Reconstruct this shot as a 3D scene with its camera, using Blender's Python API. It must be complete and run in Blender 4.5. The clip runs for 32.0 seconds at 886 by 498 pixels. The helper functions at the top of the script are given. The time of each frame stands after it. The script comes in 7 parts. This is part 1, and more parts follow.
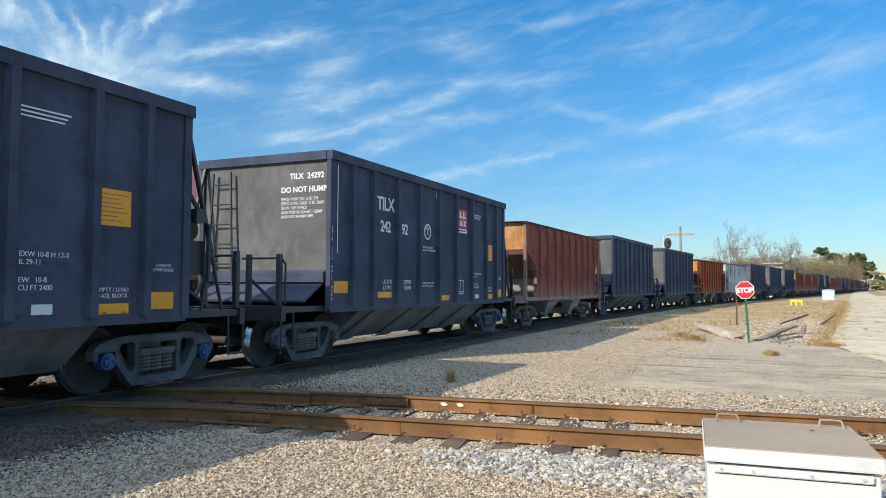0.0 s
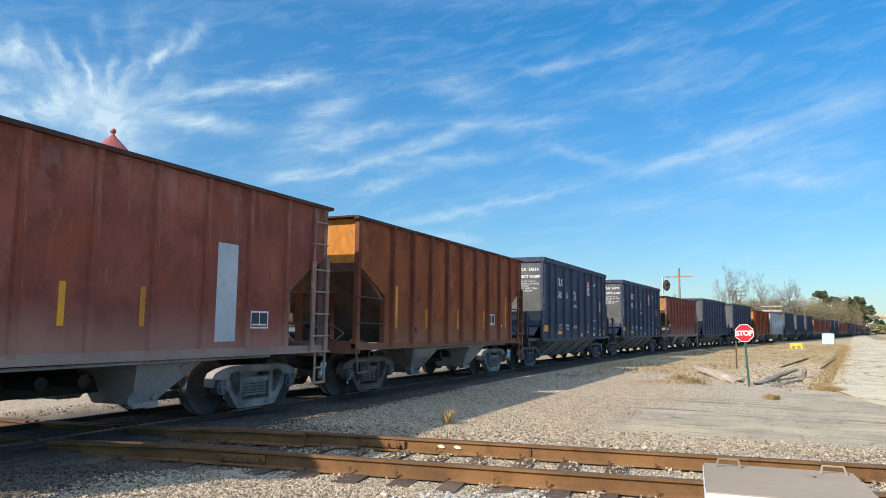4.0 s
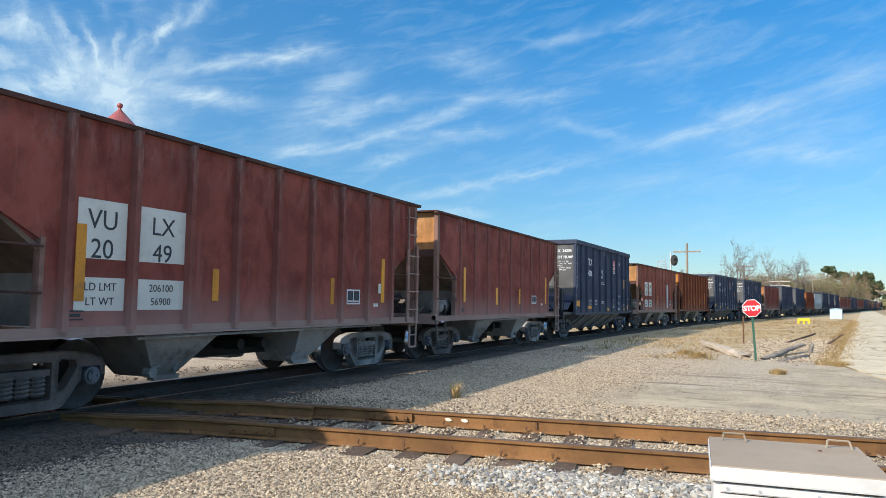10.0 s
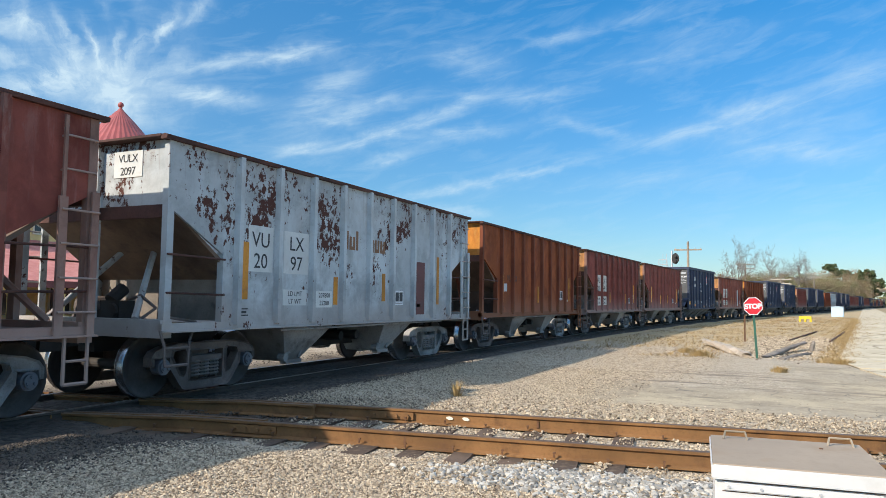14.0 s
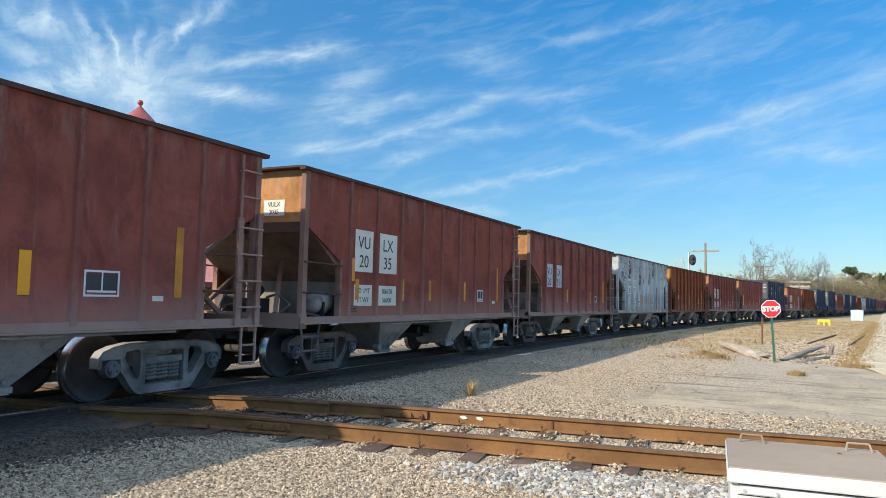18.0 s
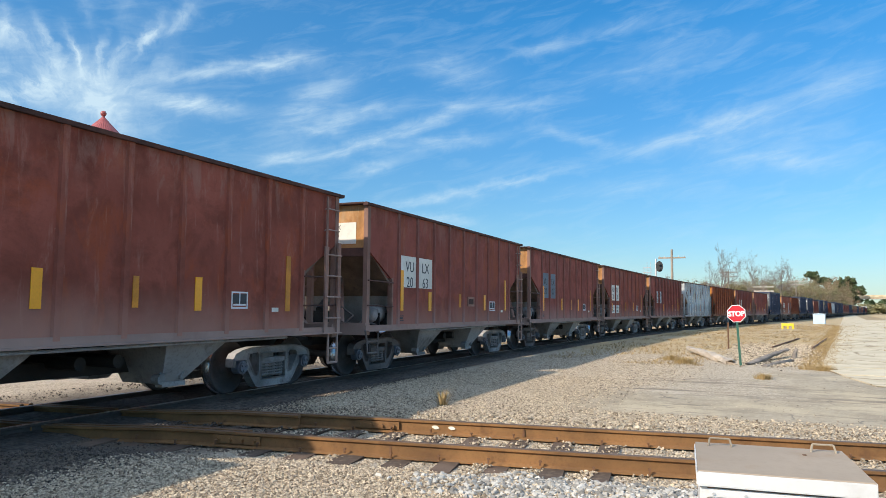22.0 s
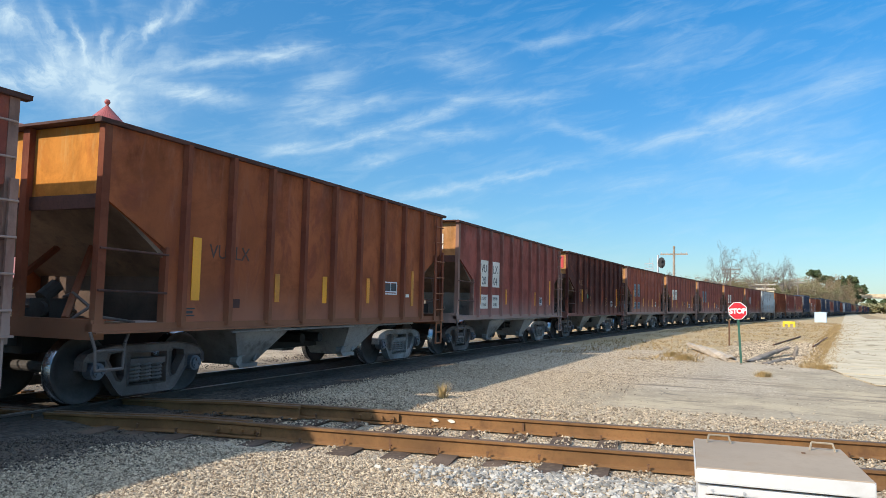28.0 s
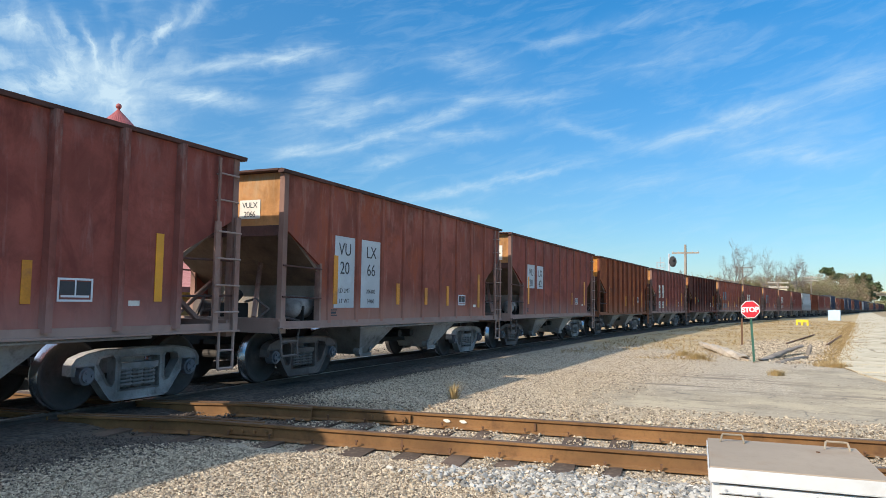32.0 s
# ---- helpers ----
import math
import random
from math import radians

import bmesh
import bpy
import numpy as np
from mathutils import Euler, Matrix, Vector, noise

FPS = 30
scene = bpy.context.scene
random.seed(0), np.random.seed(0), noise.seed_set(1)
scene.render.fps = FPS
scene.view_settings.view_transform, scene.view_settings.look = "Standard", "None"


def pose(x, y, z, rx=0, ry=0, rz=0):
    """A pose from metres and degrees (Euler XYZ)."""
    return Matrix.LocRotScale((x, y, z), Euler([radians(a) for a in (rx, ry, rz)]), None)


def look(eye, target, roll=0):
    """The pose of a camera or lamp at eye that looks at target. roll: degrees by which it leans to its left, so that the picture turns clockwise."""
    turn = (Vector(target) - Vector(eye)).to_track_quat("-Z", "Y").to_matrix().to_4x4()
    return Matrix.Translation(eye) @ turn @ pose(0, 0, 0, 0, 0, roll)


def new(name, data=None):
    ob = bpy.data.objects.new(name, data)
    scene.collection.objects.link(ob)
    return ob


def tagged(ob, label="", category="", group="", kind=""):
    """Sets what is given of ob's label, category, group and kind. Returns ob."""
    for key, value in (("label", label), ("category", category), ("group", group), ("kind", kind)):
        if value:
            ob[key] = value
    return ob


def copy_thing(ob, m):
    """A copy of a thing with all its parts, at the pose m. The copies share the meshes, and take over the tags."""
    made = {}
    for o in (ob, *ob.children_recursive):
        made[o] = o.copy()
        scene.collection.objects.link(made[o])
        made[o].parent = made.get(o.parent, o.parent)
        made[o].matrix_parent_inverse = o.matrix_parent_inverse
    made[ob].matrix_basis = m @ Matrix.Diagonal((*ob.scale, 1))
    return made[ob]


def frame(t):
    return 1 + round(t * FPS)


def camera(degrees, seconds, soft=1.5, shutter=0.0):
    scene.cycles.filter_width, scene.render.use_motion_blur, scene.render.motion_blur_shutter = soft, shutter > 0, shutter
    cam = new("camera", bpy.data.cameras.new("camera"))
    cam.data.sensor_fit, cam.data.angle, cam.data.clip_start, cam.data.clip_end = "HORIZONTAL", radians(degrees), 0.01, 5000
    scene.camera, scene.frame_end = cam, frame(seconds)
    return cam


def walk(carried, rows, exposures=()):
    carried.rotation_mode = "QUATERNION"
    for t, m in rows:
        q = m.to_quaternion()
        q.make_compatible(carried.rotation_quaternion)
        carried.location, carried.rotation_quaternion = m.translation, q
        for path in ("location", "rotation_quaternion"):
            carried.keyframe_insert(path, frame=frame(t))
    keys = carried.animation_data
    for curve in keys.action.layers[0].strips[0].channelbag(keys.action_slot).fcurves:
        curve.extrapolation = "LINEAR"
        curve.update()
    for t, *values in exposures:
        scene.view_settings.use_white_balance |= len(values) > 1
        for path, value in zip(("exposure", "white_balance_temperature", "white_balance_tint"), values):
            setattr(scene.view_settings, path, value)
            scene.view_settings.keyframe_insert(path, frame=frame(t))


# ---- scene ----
cam = camera(63.27, 32.0, soft=0.55)
EYE = (0.0, 0.0, 1.48)


def aim(yaw, pitch, roll):
    """A hand-held camera at EYE; yaw is counted from the straight track's direction (x) towards y."""
    return pose(*EYE, 90 + pitch, 0, yaw - 90) @ pose(0, 0, 0, 0, 0, roll)


AIMS = [
    (0, 24.58, 2.93, 0.23), (0.5, 24.61, 2.92, 0.39), (1, 24.80, 2.66, 0.22), (1.5, 24.75, 2.67, 0.11), (2, 24.85, 2.62, 0.08),
    (2.5, 24.96, 2.69, 0.15), (3, 25.07, 3.25, 0.10), (3.5, 25.10, 5.58, 0.53), (5.5, 23.68, 6.12, 0.80), (6, 23.90, 5.43, 0.66),
    (6.5, 24.52, 5.20, 0.59), (7, 24.13, 5.16, 0.44), (7.5, 24.16, 4.97, 0.48), (8, 24.32, 4.79, 0.46), (8.5, 24.42, 4.04, -0.23),
    (9, 24.03, 4.45, 0.70), (9.5, 24.73, 4.51, 0.67), (10, 25.06, 4.10, 0.84), (10.5, 24.97, 4.04, 0.67), (11, 24.73, 4.17, 0.97),
    (11.5, 24.73, 4.36, 0.95), (12, 24.95, 4.99, 0.59), (12.5, 25.03, 4.83, 0.85), (13, 25.21, 4.44, 0.81), (13.5, 25.14, 4.32, 0.82),
    (14, 25.14, 3.99, 0.73), (14.5, 26.00, 3.77, 0.59), (16.5, 26.55, 3.42, 0.65), (17, 26.62, 3.12, 0.70), (17.5, 26.28, 3.70, 0.93),
    (18, 26.37, 3.90, 1.33), (18.5, 26.42, 3.76, 1.17), (19, 26.63, 3.59, 1.10), (19.5, 26.55, 4.49, 1.36), (20, 24.55, 5.19, 1.43),
    (20.5, 23.72, 5.12, 1.40), (21, 23.88, 5.37, 1.39), (21.5, 24.00, 5.48, 0.80), (22, 23.98, 4.69, 0.50), (22.5, 24.32, 4.60, 0.97),
    (23, 24.01, 4.08, 1.20), (23.5, 24.24, 4.05, 1.26), (24, 24.42, 4.11, 0.95), (24.5, 24.48, 3.79, 1.13), (25, 24.60, 3.89, 1.08),
    (25.5, 24.76, 4.73, 1.52), (27.5, 24.26, 4.42, 1.28), (28, 24.14, 4.15, 1.30), (28.5, 24.49, 4.48, 1.14), (29, 23.88, 4.19, 1.41),
    (29.5, 23.91, 4.48, 1.15), (30, 24.18, 4.19, 1.18), (30.5, 24.43, 4.03, 1.20), (31, 24.84, 3.88, 1.24), (31.5, 24.89, 3.98, 1.09),
    (32, 24.96, 4.18, 0.90),
]
walk(cam, [(t, aim(a, b, c)) for t, a, b, c in AIMS])

# ---- world and light ----
SUN_DIR = Vector((-1.38, 0.79, 1.0)).normalized()
world = bpy.data.worlds.new("sky_world")
scene.world = world
world.use_nodes = True
wn, wl = world.node_tree.nodes, world.node_tree.links
wn.clear()


def wmath(op, a, b=None, c=None):
    n = wn.new("ShaderNodeMath")
    n.operation = op
    for i, v in enumerate((a, b, c)):
        if v is None:
            continue
        if isinstance(v, (int, float)):
            n.inputs[i].default_value = v
        else:
            wl.new(v, n.inputs[i])
    return n.outputs[0]


sky = wn.new("ShaderNodeTexSky")
sky.sky_type = "NISHITA"
sky.sun_disc = False
sky.sun_elevation = math.asin(SUN_DIR.z)
sky.sun_rotation = math.atan2(SUN_DIR.x, SUN_DIR.y)
sky.air_density, sky.dust_density, sky.ozone_density = 1.0, 0.3, 2.5
coord = wn.new("ShaderNodeTexCoord")
sep = wn.new("ShaderNodeSeparateXYZ")
wl.new(coord.outputs["Generated"], sep.inputs[0])
dx, dy, dz = sep.outputs
az = wmath("MULTIPLY", wmath("ARCTAN2", dy, dx), 180 / math.pi)
el = wmath("MULTIPLY", wmath("ARCSINE", dz), 180 / math.pi)


def wnoise(scale, detail, rough, sx, sy, turn):
    """Streaky noise over azimuth and elevation, in degrees."""
    comb = wn.new("ShaderNodeCombineXYZ")
    wl.new(az, comb.inputs[0])
    wl.new(el, comb.inputs[1])
    mp = wn.new("ShaderNodeMapping")
    mp.inputs["Rotation"].default_value = (0, 0, radians(turn))
    wl.new(comb.outputs[0], mp.inputs[0])
    mp2 = wn.new("ShaderNodeMapping")
    mp2.inputs["Scale"].default_value = (sx, sy, 1)
    wl.new(mp.outputs[0], mp2.inputs[0])
    nz = wn.new("ShaderNodeTexNoise")
    nz.inputs["Scale"].default_value = scale
    nz.inputs["Detail"].default_value = detail
    nz.inputs["Roughness"].default_value = rough
    nz.inputs["Distortion"].default_value = 0.6
    wl.new(mp2.outputs[0], nz.inputs["Vector"])
    return nz.outputs[0]


def wramp(value, a, b):
    n = wn.new("ShaderNodeMapRange")
    n.interpolation_type = "SMOOTHSTEP"
    n.inputs[1].default_value, n.inputs[2].default_value = a, b
    wl.new(value, n.inputs[0])
    return n.outputs[0]


def wjoin(a, b):
    n = wn.new("ShaderNodeCombineXYZ")
    for i, v in enumerate((a, b)):
        if isinstance(v, (int, float)):
            n.inputs[i].default_value = v
        else:
            wl.new(v, n.inputs[i])
    return n.outputs[0]


def wbent(vector, scale, size):
    """The same directions, shifted by a turbulent noise of the given size in degrees."""
    nz = wn.new("ShaderNodeTexNoise")
    nz.inputs["Scale"].default_value, nz.inputs["Detail"].default_value, nz.inputs["Roughness"].default_value = scale, 6, 0.6
    wl.new(vector, nz.inputs["Vector"])
    mad = wn.new("ShaderNodeVectorMath")
    mad.operation = "MULTIPLY_ADD"
    wl.new(nz.outputs["Color"], mad.inputs[0])
    mad.inputs[1].default_value, mad.inputs[2].default_value = (size, size, 0), (-size / 2, -size / 2, 0)
    add = wn.new("ShaderNodeVectorMath")
    add.operation = "ADD"
    wl.new(mad.outputs[0], add.inputs[0])
    wl.new(vector, add.inputs[1])
    return add.outputs[0]


def wblobs(vector, rows):
    """Sum of soft elongated patches: (centre a, centre b, half a, half b, tilt in degrees, strength)."""
    total = None
    for a0, b0, ha, hb, tilt, strength in rows:
        mp = wn.new("ShaderNodeMapping")
        mp.vector_type = "TEXTURE"
        mp.inputs["Location"].default_value = (a0, b0, 0)
        mp.inputs["Rotation"].default_value = (0, 0, radians(tilt))
        mp.inputs["Scale"].default_value = (ha, hb, 1)
        wl.new(vector, mp.inputs[0])
        dot = wn.new("ShaderNodeVectorMath")
        dot.operation = "DOT_PRODUCT"
        wl.new(mp.outputs[0], dot.inputs[0])
        wl.new(mp.outputs[0], dot.inputs[1])
        g = wmath("EXPONENT", wmath("MULTIPLY", dot.outputs["Value"], -1.0))
        total = wmath("MULTIPLY_ADD", g, strength, 0.0 if total is None else total)
    return total


# cirrus that fans out of one spot: rays as (angle, reach, half width in degrees of angle, half length, strength)
FAN_AZ, FAN_EL = 50.05, 13.33
FAN = [
    (140, 7.4, 6.0, 2.6, 0.75), (148, 9.0, 4.0, 1.6, 0.50), (130, 5.2, 5.0, 1.6, 0.55), (160, 7.6, 5.0, 2.2, 0.55), (172, 7.0, 5.0, 2.0, 0.40),
    (125, 6.2, 3.2, 1.5, 0.50), (113, 4.7, 3.6, 1.3, 0.65), (90, 4.3, 3.0, 1.2, 0.65), (101, 7.4, 4.0, 1.2, 0.24), (73, 5.0, 5.0, 1.1, 0.60),
    (63, 6.8, 4.6, 1.6, 0.75), (55, 9.2, 3.6, 1.6, 0.65), (78, 8.6, 7.0, 1.6, 0.22), (45, 5.5, 8.0, 2.2, 0.32), (152, 4.6, 12.0, 2.2, 0.50),
]
# single wisps: azimuth and elevation of both ends, half width, strength
WISPS = [
    (37.4, 14.1, 31.5, 18.1, 1.13, 0.50), (35.4, 13.8, 26.8, 16.1, 0.59, 0.40), (38.2, 11.1, 34.4, 12.1, 0.50, 0.80), (34.4, 11.5, 25.9, 14.4, 0.50, 0.65),
    (31.7, 10.6, 27.9, 11.5, 0.36, 0.50), (37.6, 12.7, 30.9, 14.6, 0.59, 0.40), (26.5, 19.1, 20.0, 18.4, 0.90, 0.42), (26.3, 14.4, 21.4, 16.2, 0.63, 0.40),
    (21.8, 15.8, 14.6, 16.2, 0.63, 0.35), (27.9, 12.6, 18.6, 13.7, 0.50, 0.42), (28.5, 7.9, 20.8, 9.6, 0.41, 0.70), (21.7, 9.4, 14.2, 11.0, 0.36, 0.50),
    (26.2, 7.2, 21.4, 6.8, 0.36, 0.50), (46.6, 16.5, 38.2, 18.4, 0.50, 0.55), (39.5, 18.2, 34.7, 19.2, 0.54, 0.75), (48.2, 15.2, 40.3, 14.8, 0.62, 0.85),
]
LONG_WISPS = [
    (18.7, 19.8, 12.7, 20.8, 0.36, 0.40), (12.9, 20.9, 4.6, 21.9, 0.50, 0.33), (12.9, 17.8, 1.1, 19.3, 0.77, 0.32), (9.1, 19.3, 4.6, 20.4, 0.36, 0.25),
    (16.4, 14.1, 9.3, 12.2, 0.32, 0.36), (10.3, 12.0, 0.4, 14.0, 0.50, 0.55), (4.2, 13.5, -3.2, 14.9, 0.72, 0.50), (4.2, 12.5, -3.2, 13.0, 0.72, 0.28),
    (3.1, 11.5, -5.5, 10.1, 0.50, 0.45), (14.1, 9.1, 4.2, 9.9, 0.50, 0.33), (-3.2, 14.9, -7.9, 16.5, 0.99, 0.40), (1.2, 11.0, -6.5, 11.0, 1.13, 0.25),
    (80.0, 27.0, 58.0, 34.0, 3.0, 0.5), (46.0, 36.0, 14.0, 42.0, 2.5, 0.45), (140.0, 22.0, 104.0, 28.0, 3.0, 0.4),
]


def wisp_row(a0, e0, a1, e1, half, strength):
    return ((a0 + a1) / 2, (e0 + e1) / 2, math.hypot(a1 - a0, e1 - e0) * 0.5, half, math.degrees(math.atan2(e1 - e0, a1 - a0)), strength)


place = wjoin(az, el)
bent = wbent(place, 0.45, 1.5)
single = wblobs(bent, [wisp_row(*w) for w in WISPS] + [wisp_row(a, b, c, d, half * 1.2, k * 0.74) for a, b, c, d, half, k in LONG_WISPS])
bent_sep = wn.new("ShaderNodeSeparateXYZ")
wl.new(wbent(place, 0.38, 2.6), bent_sep.inputs[0])
fan_a, fan_e = wmath("SUBTRACT", FAN_AZ, bent_sep.outputs[0]), wmath("SUBTRACT", bent_sep.outputs[1], FAN_EL)
turn = wmath("MULTIPLY", wmath("ARCTAN2", fan_e, fan_a), 180 / math.pi)
reach = wmath("SQRT", wmath("ADD", wmath("MULTIPLY", fan_a, fan_a), wmath("MULTIPLY", fan_e, fan_e)))
fan = wblobs(wjoin(turn, reach), [(a, r, ha, hr, 0, k) for a, r, ha, hr, k in FAN])
core = wblobs(bent, [(50.4, 15.6, 2.6, 1.9, 0, 0.75), (49.2, 13.6, 3.2, 1.6, 0, 0.60), (54.6, 14.4, 3.6, 1.2, -20, 0.40)])
# filaments along the rays of the fan and along the drift of the single wisps
fil = wn.new("ShaderNodeTexNoise")
fil.inputs["Scale"].default_value, fil.inputs["Detail"].default_value, fil.inputs["Roughness"].default_value, fil.inputs["Distortion"].default_value = 1.0, 8, 0.62, 0.7
wl.new(wjoin(wmath("MULTIPLY", turn, 0.075), wmath("MULTIPLY", reach, 0.42)), fil.inputs["Vector"])
streak = wnoise(1.0, 8, 0.62, 0.20, 0.85, 12)
fine = wnoise(1.0, 8, 0.66, 0.55, 2.2, 16)
soft = wnoise(1.0, 7, 0.6, 0.42, 0.5, 40)
out_there = wramp(reach, 1.0, 5.5)
fan_mix = wmath("ADD", wmath("MULTIPLY", fil.outputs[0], out_there), wmath("MULTIPLY", soft, wmath("SUBTRACT", 1.0, out_there)))
fan_tex = wmath("ADD", wmath("MULTIPLY", wramp(fan_mix, 0.28, 0.72), 0.74), 0.30)
wisp_tex = wmath("ADD", wmath("MULTIPLY", wramp(wmath("ADD", wmath("MULTIPLY", streak, 0.6), wmath("MULTIPLY", fine, 0.4)), 0.28, 0.68), 0.70), 0.26)
dens = wmath("ADD", wmath("MULTIPLY", wmath("ADD", fan, core), fan_tex), wmath("MULTIPLY", single, wisp_tex))
veil = wmath("ADD", wmath("MULTIPLY", wmath("MAXIMUM", wmath("SUBTRACT", streak, 0.47), 0.0), 0.55), wmath("MULTIPLY", wramp(az, 10.0, 50.0), 0.05))
dens = wmath("MINIMUM", wmath("ADD", dens, veil), 0.88)
tint = wn.new("ShaderNodeMix")
tint.data_type = "RGBA"
tint.blend_type = "MULTIPLY"
tint.inputs[0].default_value = 1.0
wl.new(sky.outputs[0], tint.inputs[6])
hue = wn.new("ShaderNodeMix")
hue.data_type = "RGBA"
rise = wn.new("ShaderNodeMapRange")
rise.inputs[1].default_value, rise.inputs[2].default_value = 0.0, 22.0
wl.new(el, rise.inputs[0])
wl.new(rise.outputs[0], hue.inputs[0])
hue.inputs[6].default_value = (0.60, 0.715, 0.81, 1)
hue.inputs[7].default_value = (0.25, 0.91, 1.25, 1)
# unseen sky overhead, made paler and brighter as fill for shaded sides
high = wn.new("ShaderNodeMapRange")
high.inputs[1].default_value, high.inputs[2].default_value = 24.0, 50.0
wl.new(el, high.inputs[0])
crown = wn.new("ShaderNodeMix")
crown.data_type = "RGBA"
wl.new(high.outputs[0], crown.inputs[0])
wl.new(hue.outputs[2], crown.inputs[6])
crown.inputs[7].default_value = (5.7, 4.5, 3.4, 1)
wl.new(crown.outputs[2], tint.inputs[7])
mix = wn.new("ShaderNodeMix")
mix.data_type = "RGBA"
wl.new(dens, mix.inputs[0])
wl.new(tint.outputs[2], mix.inputs[6])
mix.inputs[7].default_value = (4.9, 6.2, 7.0, 1)
bg = wn.new("ShaderNodeBackground")
bg.inputs[1].default_value = 0.113
wl.new(mix.outputs[2], bg.inputs[0])
wout = wn.new("ShaderNodeOutputWorld")
wl.new(bg.outputs[0], wout.inputs[0])

sun_data = bpy.data.lights.new("sun", "SUN")
sun_data.energy, sun_data.angle, sun_data.color = 4.2, radians(0.53), (1.0, 0.885, 0.73)
sun = new("sun", sun_data)
sun.matrix_world = look(SUN_DIR * 60, (0, 0, 0))
scene.view_settings.exposure = 0.3

# ---- materials ----
def material(name, rough=0.7, metal=0.0):
    m = bpy.data.materials.new(name)
    m.use_nodes = True
    nt = m.node_tree
    b = nt.nodes["Principled BSDF"]
    b.inputs["Roughness"].default_value, b.inputs["Metallic"].default_value = rough, metal
    return m, nt, b


class Nodes:
    """Short-hand for building a node tree over object coordinates in metres."""

    def __init__(self, nt, world_space=False):
        self.nt = nt
        if world_space:
            self.co = nt.nodes.new("ShaderNodeNewGeometry").outputs["Position"]
        else:
            self.co = nt.nodes.new("ShaderNodeTexCoord").outputs["Object"]

    def link(self, a, b):
        self.nt.links.new(a, b)

    def noise(self, scale, detail=4, rough=0.6, stretch=(1, 1, 1), offset=None, distort=0.0):
        mp = self.nt.nodes.new("ShaderNodeMapping")
        mp.inputs["Scale"].default_value = stretch
        self.link(self.co, mp.inputs[0])
        if offset is not None:
            self.link(offset, mp.inputs["Location"])
        n = self.nt.nodes.new("ShaderNodeTexNoise")
        n.inputs["Scale"].default_value, n.inputs["Detail"].default_value = scale, detail
        n.inputs["Roughness"].default_value, n.inputs["Distortion"].default_value = rough, distort
        self.link(mp.outputs[0], n.inputs["Vector"])
        return n.outputs[0]

    def ramp(self, value, a, b):
        n = self.nt.nodes.new("ShaderNodeMapRange")
        n.interpolation_type = "SMOOTHSTEP"
        n.inputs[1].default_value, n.inputs[2].default_value = a, b
        self.link(value, n.inputs[0])
        return n.outputs[0]

    def math(self, op, a, b=0.0):
        n = self.nt.nodes.new("ShaderNodeMath")
        n.operation = op
        for i, v in enumerate((a, b)):
            if isinstance(v, (int, float)):
                n.inputs[i].default_value = v
            else:
                self.link(v, n.inputs[i])
        return n.outputs[0]

    def mix(self, fac, a, b, blend="MIX"):
        n = self.nt.nodes.new("ShaderNodeMix")
        n.data_type, n.blend_type = "RGBA", blend
        for i, v in ((0, fac), (6, a), (7, b)):
            if isinstance(v, tuple):
                n.inputs[i].default_value = (*v, 1)
            elif isinstance(v, (int, float)):
                n.inputs[i].default_value = v
            else:
                self.link(v, n.inputs[i])
        return n.outputs[2]

    def random(self):
        return self.nt.nodes.new("ShaderNodeObjectInfo").outputs["Random"]

    def island(self):
        return self.nt.nodes.new("ShaderNodeNewGeometry").outputs["Random Per Island"]

    def xyz(self):
        s = self.nt.nodes.new("ShaderNodeSeparateXYZ")
        self.link(self.co, s.inputs[0])
        return s.outputs

    def bump(self, b, height, strength=0.3, dist=0.01):
        n = self.nt.nodes.new("ShaderNodeBump")
        n.inputs["Strength"].default_value, n.inputs["Distance"].default_value = strength, dist
        self.link(height, n.inputs["Height"])
        self.link(n.outputs[0], b.inputs["Normal"])


def scaled(c, k):
    return tuple(v * k for v in c)


def plain(name, color, rough=0.6, metal=0.0, vary=0.25, scale=6.0, bump=0.15, dirt=None, vary_random=0.0):
    """Paint or stuff of one colour, mottled at two scales."""
    m, nt, b = material(name, rough, metal)
    n = Nodes(nt)
    big, small = n.noise(scale * 0.2, 4), n.noise(scale * 6, 5, 0.7)
    c = n.mix(n.ramp(big, 0.3, 0.7), scaled(color, 1 - vary), scaled(color, 1 + vary))
    c = n.mix(n.math("MULTIPLY", n.ramp(small, 0.45, 0.75), 0.5), c, scaled(color, 1 - 1.4 * vary))
    if dirt:
        c = n.mix(n.math("MULTIPLY", n.ramp(n.noise(scale * 0.6, 6, 0.7), 0.5, 0.75), 0.8), c, dirt)
    if vary_random:
        c = n.mix(n.math("MULTIPLY", n.random(), vary_random), c, scaled(color, 0.45))
    n.link(c, b.inputs["Base Color"])
    n.bump(b, small, bump, 0.01)
    return m


